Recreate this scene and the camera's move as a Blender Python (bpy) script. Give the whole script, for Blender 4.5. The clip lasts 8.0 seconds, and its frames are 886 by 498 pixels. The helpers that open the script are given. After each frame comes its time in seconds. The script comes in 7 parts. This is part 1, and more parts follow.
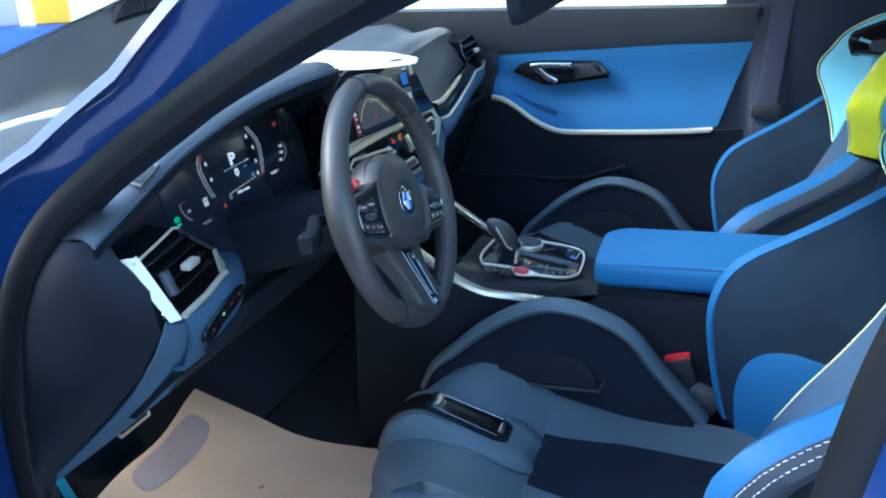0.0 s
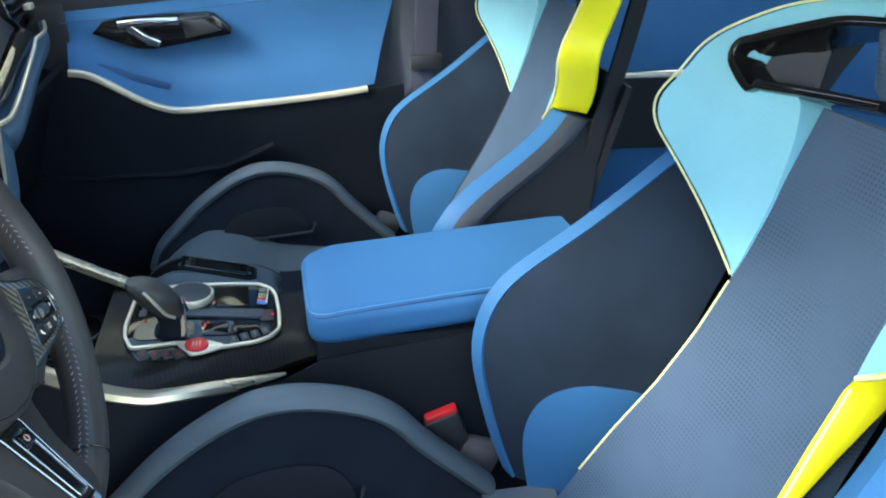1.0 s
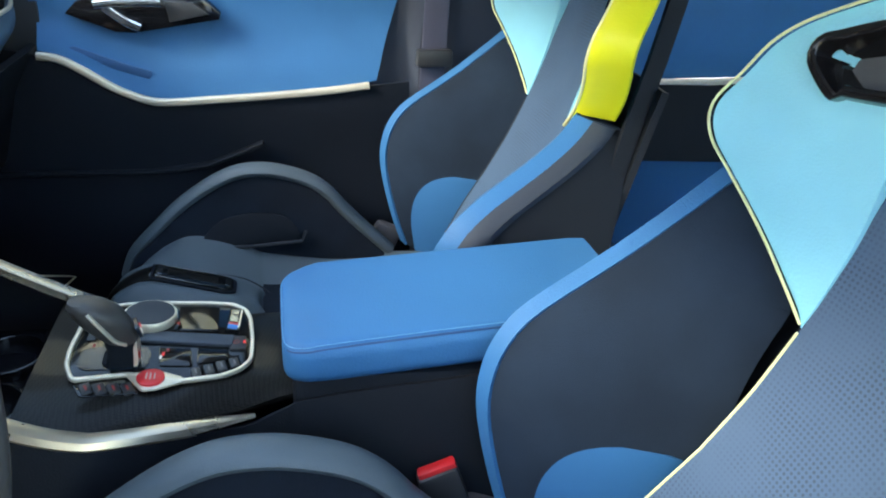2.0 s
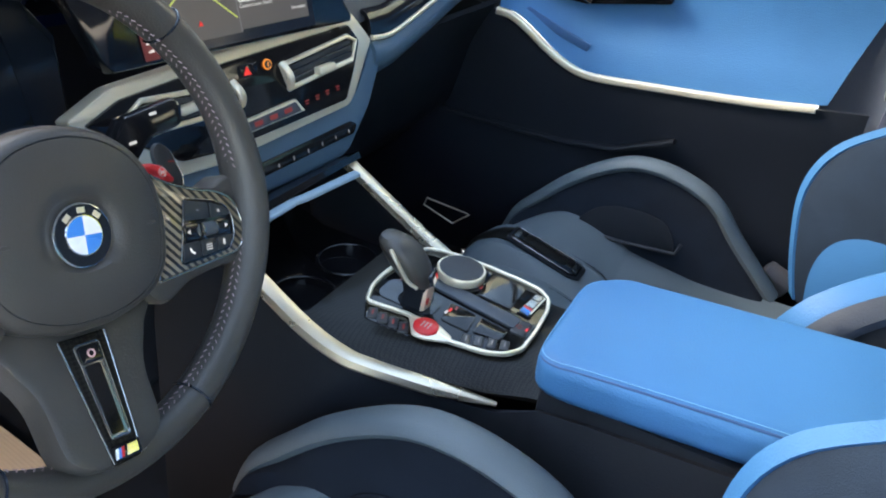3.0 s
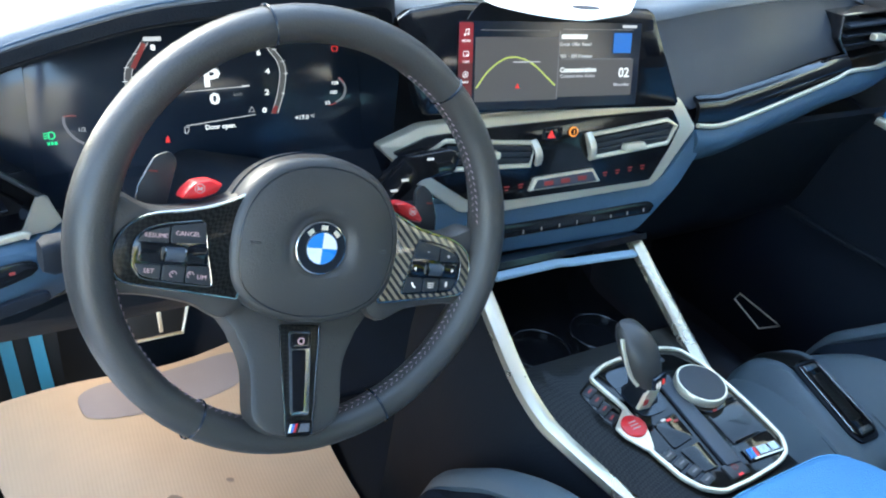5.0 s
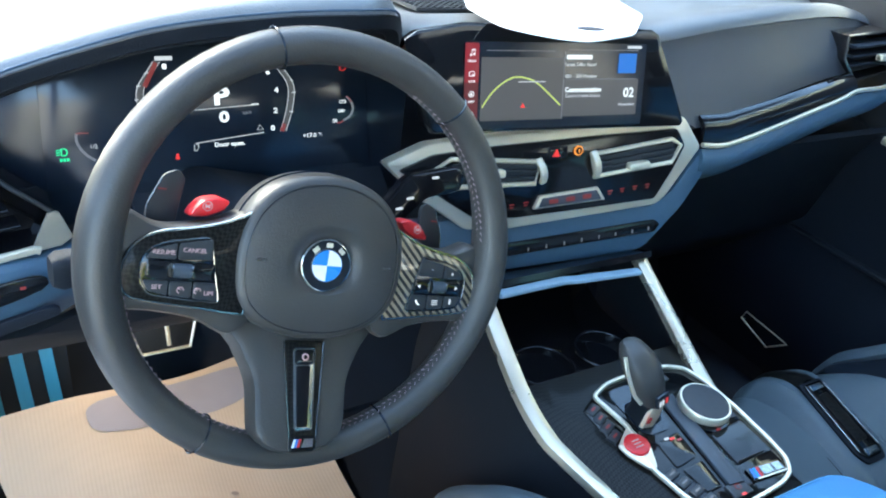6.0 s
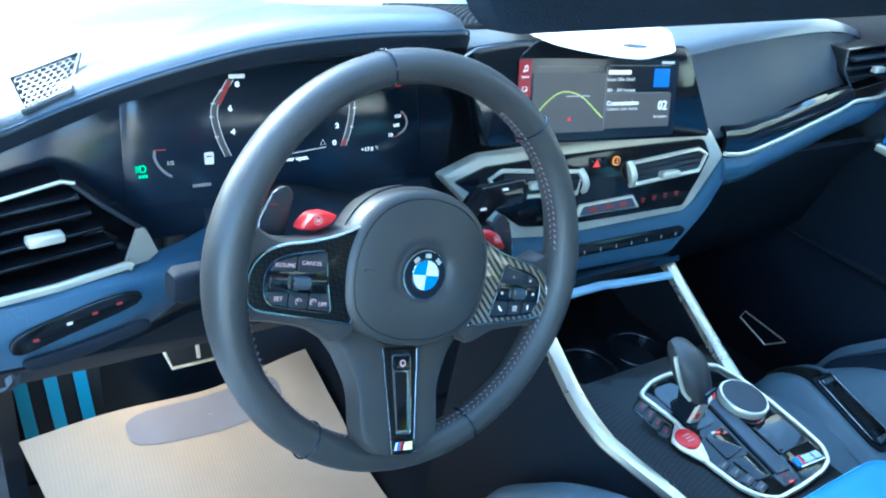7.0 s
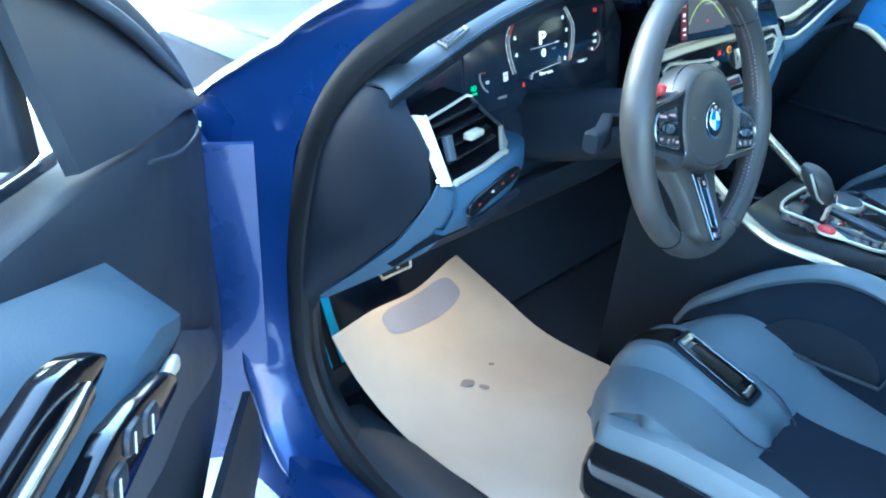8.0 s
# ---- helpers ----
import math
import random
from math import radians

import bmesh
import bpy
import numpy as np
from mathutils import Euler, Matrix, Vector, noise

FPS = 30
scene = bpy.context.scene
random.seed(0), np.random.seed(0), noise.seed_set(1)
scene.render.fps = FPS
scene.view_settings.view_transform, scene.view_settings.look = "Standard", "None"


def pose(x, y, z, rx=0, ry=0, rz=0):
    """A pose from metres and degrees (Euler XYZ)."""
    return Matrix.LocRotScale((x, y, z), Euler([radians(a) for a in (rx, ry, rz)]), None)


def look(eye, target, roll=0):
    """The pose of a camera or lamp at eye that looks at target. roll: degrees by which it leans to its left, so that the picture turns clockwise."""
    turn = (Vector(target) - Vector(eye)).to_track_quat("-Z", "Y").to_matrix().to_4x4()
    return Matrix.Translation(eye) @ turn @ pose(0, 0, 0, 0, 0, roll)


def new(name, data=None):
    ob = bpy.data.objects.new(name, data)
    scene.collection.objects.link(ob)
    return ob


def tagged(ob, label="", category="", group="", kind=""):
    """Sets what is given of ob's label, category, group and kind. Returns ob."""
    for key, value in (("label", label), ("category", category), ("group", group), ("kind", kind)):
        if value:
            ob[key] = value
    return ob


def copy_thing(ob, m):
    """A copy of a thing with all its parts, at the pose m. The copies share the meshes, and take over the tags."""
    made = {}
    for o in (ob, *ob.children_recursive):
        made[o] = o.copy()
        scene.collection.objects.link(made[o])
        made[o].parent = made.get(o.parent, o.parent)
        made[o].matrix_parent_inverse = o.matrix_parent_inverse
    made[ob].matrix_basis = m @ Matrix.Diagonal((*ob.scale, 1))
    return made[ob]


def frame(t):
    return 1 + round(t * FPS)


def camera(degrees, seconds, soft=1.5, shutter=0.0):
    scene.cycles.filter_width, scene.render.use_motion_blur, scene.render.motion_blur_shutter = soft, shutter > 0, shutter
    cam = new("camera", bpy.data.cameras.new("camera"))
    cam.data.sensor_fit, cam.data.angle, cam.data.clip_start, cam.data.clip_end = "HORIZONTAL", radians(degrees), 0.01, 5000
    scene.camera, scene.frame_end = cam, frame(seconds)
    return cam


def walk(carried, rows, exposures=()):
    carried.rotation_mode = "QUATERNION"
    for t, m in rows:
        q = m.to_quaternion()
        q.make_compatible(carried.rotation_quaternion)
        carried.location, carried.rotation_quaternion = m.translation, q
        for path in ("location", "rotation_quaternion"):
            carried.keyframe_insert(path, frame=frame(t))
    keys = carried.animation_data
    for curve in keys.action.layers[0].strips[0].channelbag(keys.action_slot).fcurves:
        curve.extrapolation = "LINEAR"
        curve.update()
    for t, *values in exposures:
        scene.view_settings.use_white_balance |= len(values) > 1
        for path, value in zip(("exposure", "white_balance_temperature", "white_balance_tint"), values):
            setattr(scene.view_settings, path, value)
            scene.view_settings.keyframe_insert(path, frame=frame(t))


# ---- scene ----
cam = camera(60.6, 8.0, soft=2.0)
PATH = [
    (0, (-1.293, -0.37, 1.216), (0.467, 0.241, 0.488), -1.3),
    (0.5, (-1.079, -0.254, 1.194), (0.744, -0.192, 0.374), -1.4),
    (1, (-0.869, -0.207, 1.186), (0.88, -0.606, 0.303), 0.1),
    (1.2, (-0.826, -0.215, 1.168), (0.901, -0.721, 0.293), 0.8),
    (2.3, (-0.714, -0.26, 1.143), (1.069, -0.475, 0.262), 4.2),
    (2.5, (-0.701, -0.292, 1.159), (1.067, -0.26, 0.225), 5.1),
    (3, (-0.646, -0.375, 1.143), (0.938, 0.356, 0.165), 5.2),
    (3.5, (-0.61, -0.403, 1.153), (0.681, 0.75, 0.15), 5.0),
    (4, (-0.587, -0.427, 1.171), (0.503, 0.911, 0.159), 5.7),
    (4.5, (-0.575, -0.448, 1.19), (0.433, 0.952, 0.177), 7.4),
    (6, (-0.572, -0.466, 1.208), (0.391, 0.993, 0.237), 8.2),
    (6.5, (-0.581, -0.466, 1.21), (0.406, 0.992, 0.26), 8.2),
    (7, (-0.683, -0.43, 1.21), (0.386, 0.975, 0.271), 9.0),
    (7.5, (-0.926, -0.378, 1.222), (0.308, 0.89, 0.29), 8.3),
    (7.8, (-1.137, -0.35, 1.221), (0.157, 0.836, 0.264), 5.8),
    (8, (-1.255, -0.363, 1.199), (0.04, 0.804, 0.219), 4.0),
]
EXPOSURES = [(0, 1.20, 5400, 2), (0.5, 1.66, 6400, 4), (1.0, 1.5, 7000, 4), (2.5, 1.45, 7100, 8), (3.0, 1.80, 7500, 10), (3.5, 2.05, 7000, 4), (4.5, 2.08, 6500, 3), (6.5, 2.07, 6050, -1), (7.0, 2.24, 5050, -7), (7.5, 2.42, 4900, -9), (8.0, 2.36, 5200, -7)]
walk(cam, [(t, look(eye, target, roll)) for t, eye, target, roll in PATH], EXPOSURES)

# ---- light ----
world = bpy.data.worlds.new("daylight")
scene.world = world
world.use_nodes = True
wn = world.node_tree.nodes
sky = wn.new("ShaderNodeTexSky")
sky.sky_type = "NISHITA"
sky.sun_disc = False
sky.sun_elevation = radians(34)
sky.sun_rotation = radians(-19)
wn["Background"].inputs["Strength"].default_value = 0.5
world.node_tree.links.new(sky.outputs["Color"], wn["Background"].inputs["Color"])
sun = new("sun", bpy.data.lights.new("sun", "SUN"))
sun.data.energy, sun.data.angle, sun.data.color = 1.5, radians(16), (1.0, 0.93, 0.84)
sun.matrix_world = look((-1.4, 4.0, 2.9), (0, 0, 0))

# ---- materials ----


def material(name, color, rough=0.5, metal=0.0, grain=0.0, grain_size=400.0, vary=0.0, vary_size=9.0, coat=0.0, spec=0.5, glow=None, glow_power=1.0, random_tone=0.0):
    m = bpy.data.materials.new(name)
    m.use_nodes = True
    nt = m.node_tree
    b = nt.nodes["Principled BSDF"]
    b.inputs["Base Color"].default_value = (*color, 1)
    b.inputs["Roughness"].default_value = rough
    b.inputs["Metallic"].default_value = metal
    b.inputs["Coat Weight"].default_value = coat
    b.inputs["Coat Roughness"].default_value = 0.06
    b.inputs["Specular IOR Level"].default_value = spec
    tc = nt.nodes.new("ShaderNodeTexCoord")
    if grain:
        n = nt.nodes.new("ShaderNodeTexNoise")
        n.inputs["Scale"].default_value, n.inputs["Detail"].default_value = grain_size, 3
        bp = nt.nodes.new("ShaderNodeBump")
        bp.inputs["Strength"].default_value, bp.inputs["Distance"].default_value = grain, 0.002
        nt.links.new(tc.outputs["Object"], n.inputs["Vector"])
        nt.links.new(n.outputs["Fac"], bp.inputs["Height"])
        nt.links.new(bp.outputs["Normal"], b.inputs["Normal"])
    if vary:
        n2 = nt.nodes.new("ShaderNodeTexNoise")
        n2.inputs["Scale"].default_value, n2.inputs["Detail"].default_value = vary_size, 5
        r = nt.nodes.new("ShaderNodeMapRange")
        r.inputs["From Min"].default_value, r.inputs["From Max"].default_value = 0.3, 0.7
        r.inputs["To Min"].default_value, r.inputs["To Max"].default_value = 1 - vary, 1 + vary
        mx = nt.nodes.new("ShaderNodeMix")
        mx.data_type, mx.blend_type = "RGBA", "MULTIPLY"
        mx.inputs["Factor"].default_value = 1
        mx.inputs["A"].default_value = (*color, 1)
        nt.links.new(tc.outputs["Object"], n2.inputs["Vector"])
        nt.links.new(n2.outputs["Fac"], r.inputs["Value"])
        nt.links.new(r.outputs["Result"], mx.inputs["B"])
        nt.links.new(mx.outputs["Result"], b.inputs["Base Color"])
        r2 = nt.nodes.new("ShaderNodeMapRange")
        r2.inputs["From Min"].default_value, r2.inputs["From Max"].default_value = 0.3, 0.7
        r2.inputs["To Min"].default_value, r2.inputs["To Max"].default_value = max(rough - 0.06, 0.02), min(rough + 0.08, 1)
        nt.links.new(n2.outputs["Fac"], r2.inputs["Value"])
        nt.links.new(r2.outputs["Result"], b.inputs["Roughness"])
    if glow:
        b.inputs["Emission Color"].default_value = (*glow, 1)
        b.inputs["Emission Strength"].default_value = glow_power
    return m


BLACK = material("black_leather", (0.009, 0.012, 0.017), 0.62, grain=0.25, grain_size=500, vary=0.15, spec=0.17)
DOORBLACK = material("black_door_lining", (0.007, 0.010, 0.016), 0.6, grain=0.25, grain_size=500, vary=0.15, spec=0.14)
SOFTBLACK = material("soft_touch_black", (0.022, 0.026, 0.033), 0.55, grain=0.2, grain_size=700, vary=0.12)
PLASTIC = material("black_plastic", (0.022, 0.024, 0.027), 0.4, grain=0.15, grain_size=900, vary=0.1)
GLOSS = material("gloss_black", (0.006, 0.006, 0.007), 0.08, vary=0.1)
DARKTRIM = material("dark_blue_black_trim", (0.010, 0.014, 0.022), 0.65, grain=0.2, grain_size=700, vary=0.15, spec=0.25)
SUEDE = material("dark_suede", (0.012, 0.017, 0.026), 0.95, grain=0.4, grain_size=900, vary=0.18, vary_size=20, spec=0.15)
BOLSTER = material("blue_black_suede", (0.015, 0.026, 0.044), 0.95, grain=0.4, grain_size=900, vary=0.22, vary_size=12, spec=0.15)
SLATE = material("slate_leather", (0.092, 0.120, 0.138), 0.5, grain=0.25, grain_size=450, vary=0.08)
BLUE = material("blue_leather", (0.031, 0.140, 0.318), 0.55, grain=0.3, grain_size=450, vary=0.06, spec=0.3)
AQUA = material("aqua_leather", (0.25, 0.63, 0.77), 0.5, grain=0.25, grain_size=450, vary=0.06)
LIME = material("lime_leather", (0.70, 0.72, 0.02), 0.45, grain=0.2, grain_size=450, vary=0.06)
WHEEL = material("wheel_leather", (0.047, 0.043, 0.039), 0.40, grain=0.15, grain_size=600, vary=0.12)
SILVER = material("satin_aluminium", (0.82, 0.73, 0.56), 0.33, 0.58, grain=0.05, grain_size=300, vary=0.05)
RAIL = material("rail_aluminium", (0.66, 0.57, 0.43), 0.28, 0.8, grain=0.05, grain_size=300, vary=0.05)
CHROME = material("bright_chrome", (0.8, 0.8, 0.8), 0.12, 1.0, vary=0.03)
PAINT = material("blue_car_paint", (0.012, 0.040, 0.165), 0.28, 0.35, vary=0.05, coat=1.0)
RUBBER = material("rubber_seal", (0.010, 0.011, 0.013), 0.55, grain=0.1, vary=0.15, spec=0.25)
CARPET = material("black_carpet", (0.016, 0.023, 0.036), 0.95, grain=0.9, grain_size=900, vary=0.25)
PAPER = material("floor_paper", (0.61, 0.455, 0.32), 0.75, grain=0.15, grain_size=120, vary=0.05, vary_size=14)
def ridged(m, scale):
    nt = m.node_tree
    tc = nt.nodes.new("ShaderNodeTexCoord")
    wv = nt.nodes.new("ShaderNodeTexWave")
    wv.inputs["Scale"].default_value = scale
    wv.inputs["Distortion"].default_value = 0.6
    bp = nt.nodes.new("ShaderNodeBump")
    bp.inputs["Strength"].default_value, bp.inputs["Distance"].default_value = 0.10, 0.002
    nt.links.new(tc.outputs["Object"], wv.inputs["Vector"])
    nt.links.new(wv.outputs["Fac"], bp.inputs["Height"])
    nt.links.new(bp.outputs["Normal"], nt.nodes["Principled BSDF"].inputs["Normal"])


ridged(PAPER, 60)
PAPERBLUE = material("paper_patch_grey", (0.34, 0.30, 0.31), 0.75, vary=0.1)
WHITEPAPER = material("white_tag_paper", (0.82, 0.82, 0.82), 0.6, vary=0.03)
RED = material("red_button", (0.65, 0.02, 0.025), 0.35, vary=0.06)
LINER = material("headliner", (0.40, 0.40, 0.39), 0.9, grain=0.3, vary=0.1)
FLOOR = material("showroom_floor", (0.42, 0.42, 0.41), 0.25, vary=0.04, vary_size=1.5)
SCREEN = material("screen_off", (0.012, 0.018, 0.028), 0.14, vary=0.1)


def carbon_material():
    m = material("carbon_weave", (0.02, 0.02, 0.02), 0.35, coat=0.12, spec=0.1)
    nt = m.node_tree
    b = nt.nodes["Principled BSDF"]
    tc = nt.nodes.new("ShaderNodeTexCoord")
    mp = nt.nodes.new("ShaderNodeMapping")
    mp.inputs["Rotation"].default_value = (0.3, 0.3, radians(45))
    ch = nt.nodes.new("ShaderNodeTexChecker")
    ch.inputs["Scale"].default_value = 420
    ch.inputs["Color1"].default_value = (0.004, 0.004, 0.004, 1)
    ch.inputs["Color2"].default_value = (0.016, 0.015, 0.013, 1)
    nt.links.new(tc.outputs["Object"], mp.inputs["Vector"])
    nt.links.new(mp.outputs["Vector"], ch.inputs["Vector"])
    nt.links.new(ch.outputs["Color"], b.inputs["Base Color"])
    return m


CARBON = carbon_material()


def weave_material():
    """Twill strands whose golden shine is painted in as tan bands."""
    m = material("twill_carbon", (0.02, 0.02, 0.02), 0.4, coat=1.0, spec=0.3)
    nt = m.node_tree
    tc = nt.nodes.new("ShaderNodeTexCoord")
    wv = nt.nodes.new("ShaderNodeTexWave")
    wv.bands_direction = "DIAGONAL"
    wv.inputs["Scale"].default_value, wv.inputs["Distortion"].default_value = 85, 0.5
    cr = nt.nodes.new("ShaderNodeValToRGB")
    cr.color_ramp.elements[0].position, cr.color_ramp.elements[0].color = 0.40, (0.006, 0.006, 0.006, 1)
    cr.color_ramp.elements[1].position, cr.color_ramp.elements[1].color = 0.60, (0.24, 0.185, 0.12, 1)
    nt.links.new(tc.outputs["Object"], wv.inputs["Vector"])
    nt.links.new(wv.outputs["Fac"], cr.inputs["Fac"])
    nt.links.new(cr.outputs["Color"], nt.nodes["Principled BSDF"].inputs["Base Color"])
    return m


WEAVE = weave_material()


def perforate(m, base):
    """Small dark punched holes in rows, laid in the plane of a backrest, fading in and out."""
    nt = m.node_tree
    b = nt.nodes["Principled BSDF"]
    tc = nt.nodes.new("ShaderNodeTexCoord")
    mp = nt.nodes.new("ShaderNodeMapping")
    mp.inputs["Rotation"].default_value = (radians(252), 0, 0)
    vo = nt.nodes.new("ShaderNodeTexVoronoi")
    vo.voronoi_dimensions = "2D"
    vo.inputs["Scale"].default_value, vo.inputs["Randomness"].default_value = 215, 0.0
    r = nt.nodes.new("ShaderNodeMapRange")
    r.inputs["From Min"].default_value, r.inputs["From Max"].default_value = 0.22, 0.34
    r.inputs["To Min"].default_value, r.inputs["To Max"].default_value = 0.55, 1.0
    ns = nt.nodes.new("ShaderNodeTexNoise")
    ns.inputs["Scale"].default_value = 14
    r2 = nt.nodes.new("ShaderNodeMapRange")
    r2.inputs["From Min"].default_value, r2.inputs["From Max"].default_value = 0.35, 0.65
    mx = nt.nodes.new("ShaderNodeMix")
    mx.data_type, mx.blend_type = "RGBA", "MULTIPLY"
    mx.inputs["A"].default_value = (*base, 1)
    nt.links.new(tc.outputs["Object"], mp.inputs["Vector"])
    nt.links.new(mp.outputs["Vector"], vo.inputs["Vector"])
    nt.links.new(vo.outputs["Distance"], r.inputs["Value"])
    nt.links.new(tc.outputs["Object"], ns.inputs["Vector"])
    nt.links.new(ns.outputs["Fac"], r2.inputs["Value"])
    nt.links.new(r2.outputs["Result"], mx.inputs["Factor"])
    nt.links.new(r.outputs["Result"], mx.inputs["B"])
    nt.links.new(mx.outputs["Result"], b.inputs["Base Color"])
    return m




def glass_material(name, tint):
    m = bpy.data.materials.new(name)
    m.use_nodes = True
    nt = m.node_tree
    g = nt.nodes.new("ShaderNodeBsdfGlossy")
    g.inputs["Roughness"].default_value = 0.02
    t = nt.nodes.new("ShaderNodeBsdfTransparent")
    t.inputs["Color"].default_value = (*tint, 1)
    f = nt.nodes.new("ShaderNodeFresnel")
    f.inputs["IOR"].default_value = 1.45
    mx = nt.nodes.new("ShaderNodeMixShader")
    nt.links.new(f.outputs["Fac"], mx.inputs["Fac"])
    nt.links.new(t.outputs["BSDF"], mx.inputs[1])
    nt.links.new(g.outputs["BSDF"], mx.inputs[2])
    nt.links.new(mx.outputs["Shader"], nt.nodes["Material Output"].inputs["Surface"])
    return m


GLASS = glass_material("window_glass", (0.93, 0.96, 0.95))
LIT_WHITE = material("lit_white", (0.25, 0.25, 0.25), 0.5, glow=(0.9, 0.95, 1.0), glow_power=0.30)
LIT_RED = material("lit_red", (0.6, 0.02, 0.02), 0.5, glow=(1.0, 0.06, 0.05), glow_power=0.14)
LIT_GREEN = material("lit_green", (0.02, 0.6, 0.2), 0.5, glow=(0.05, 0.9, 0.35), glow_power=0.18)
LIT_BLUE = material("lit_blue", (0.01, 0.06, 0.25), 0.5, glow=(0.05, 0.3, 0.9), glow_power=0.12)
LIT_ORANGE = material("lit_orange", (0.7, 0.25, 0.03), 0.5, glow=(1.0, 0.3, 0.05), glow_power=0.18)
LIT_GREY = material("lit_grey", (0.06, 0.06, 0.07), 0.5, glow=(0.25, 0.27, 0.3), glow_power=0.16)
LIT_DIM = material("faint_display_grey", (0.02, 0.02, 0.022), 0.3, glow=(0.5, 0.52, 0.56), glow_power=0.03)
LIT_DIMRED = material("lit_dim_red", (0.12, 0.02, 0.02), 0.5, glow=(0.8, 0.08, 0.06), glow_power=0.05)
LIT_DARK = material("lit_dark_red", (0.03, 0.006, 0.008), 0.3, glow=(0.25, 0.02, 0.03), glow_power=0.10)
LIT_MENU = material("lit_menu_red", (0.06, 0.006, 0.01), 0.3, glow=(0.55, 0.02, 0.04), glow_power=0.11)
LIT_MAP = material("lit_map", (0.02, 0.02, 0.022), 0.3, glow=(0.2, 0.2, 0.22), glow_power=0.1)
LIT_GREY2 = material("lit_pale", (0.2, 0.2, 0.21), 0.5, glow=(0.5, 0.52, 0.55), glow_power=0.30)
LIT_PINK = material("lit_pink", (0.4, 0.27, 0.27), 0.5, glow=(0.8, 0.45, 0.42), glow_power=0.07)
EMB_WHITE = material("enamel_white", (0.8, 0.8, 0.8), 0.25, vary=0.02)
EMB_BLUE = material("enamel_blue", (0.03, 0.22, 0.62), 0.25, vary=0.03)
PADTOP = material("dash_pad", (0.075, 0.082, 0.088), 0.38, grain=0.2, grain_size=500, vary=0.08, spec=1.0)
WHITETHREAD = material("white_thread", (0.7, 0.7, 0.7), 0.8)
DARKCHROME = material("dark_chrome", (0.34, 0.34, 0.33), 0.18, 1.0, vary=0.05)
THREAD = material("pale_thread", (0.36, 0.27, 0.29), 0.8, vary=0.1)
BLUEGREY = material("blue_grey_leather", (0.046, 0.092, 0.142), 0.5, grain=0.25, grain_size=450, vary=0.08)
SLATEPLASTIC = material("grey_plastic", (0.05, 0.06, 0.075), 0.5, grain=0.2, grain_size=600, vary=0.1)
PERF = material("perforated_leather", (0.040, 0.056, 0.080), 0.6, grain=0.2, grain_size=450, vary=0.12)
perforate(PERF, (0.052, 0.098, 0.170))
BANDSLATE = material("dark_slate_leather", (0.034, 0.044, 0.062), 0.6, grain=0.25, grain_size=450, vary=0.1, spec=0.3)
PIANO = material("piano_black", (0.005, 0.005, 0.005), 0.06, vary=0.1, spec=0.4)
PILLAR = material("pillar_trim", (0.011, 0.019, 0.036), 0.7, grain=0.3, grain_size=700, vary=0.1)
DOORBLUE = material("door_blue_leather", (0.044, 0.074, 0.098), 0.55, grain=0.10, grain_size=450, vary=0.08)
PALEYELLOW = material("pale_yellow_piping", (0.78, 0.80, 0.42), 0.5, vary=0.05)
SEAM = material("dark_seam", (0.020, 0.028, 0.038), 0.7, vary=0.1)
BLUESEAM_SHADE = material("blue_seam_and_shade", (0.018, 0.085, 0.22), 0.6, vary=0.1)
LIT_LIME = material("lit_lime", (0.4, 0.45, 0.1), 0.5, glow=(0.5, 0.6, 0.15), glow_power=0.15)

# ---- mesh helpers ----


def part(name, bm, mat, parent=None, label="", smooth=True, at=None):
    """One mesh object from a bmesh, under a thing or part when one is given."""
    bmesh.ops.recalc_face_normals(bm, faces=bm.faces)
    me = bpy.data.meshes.new(name)
    bm.to_mesh(me)
    bm.free()
    me.materials.append(mat)
    if smooth:
        me.shade_smooth()
        me.set_sharp_from_angle(angle=radians(38))
    ob = new(name, me)
    if parent:
        ob.parent = parent
    if at:
        ob.matrix_basis = at
    if label:
        tagged(ob, label)
    return ob


def thing(name, label, category, group="", kind="", at=None):
    ob = new(name)
    ob.empty_display_size = 0.05
    if at:
        ob.matrix_basis = at
    return tagged(ob, label, category, group, kind)


def smooth_line(points, n=8, closed=False):
    """A Catmull-Rom line through the points, n steps between each two."""
    p = [Vector(q) for q in points]
    m = len(p)
    out = []
    for i in range(m if closed else m - 1):
        if closed:
            a, b, c, d = (p[(i + k) % m] for k in (-1, 0, 1, 2))
        else:
            b, c = p[i], p[i + 1]
            a = p[i - 1] if i else b * 2 - c
            d = p[i + 2] if i + 2 < m else c * 2 - b
        for k in range(n):
            t = k / n
            out.append(0.5 * ((2 * b) + (c - a) * t + (2 * a - 5 * b + 4 * c - d) * t * t + (3 * b - a - 3 * c + d) * t ** 3))
    if not closed:
        out.append(p[-1])
    return out


def loft(rows, closed=False, ends=False, loop=False):
    """A skin over rows of points of equal count. closed: each row is a ring. ends: rings are capped. loop: last row joins the first."""
    bm = bmesh.new()
    vs = [[bm.verts.new(q) for q in r] for r in rows]
    n = len(rows[0])
    for a, b in zip(vs, vs[1:] + (vs[:1] if loop else [])):
        for k in range(n if closed else n - 1):
            try:
                bm.faces.new((a[k], a[(k + 1) % n], b[(k + 1) % n], b[k]))
            except ValueError:
                pass
    if ends:
        bm.faces.new(vs[0])
        bm.faces.new(vs[-1])
    return bm


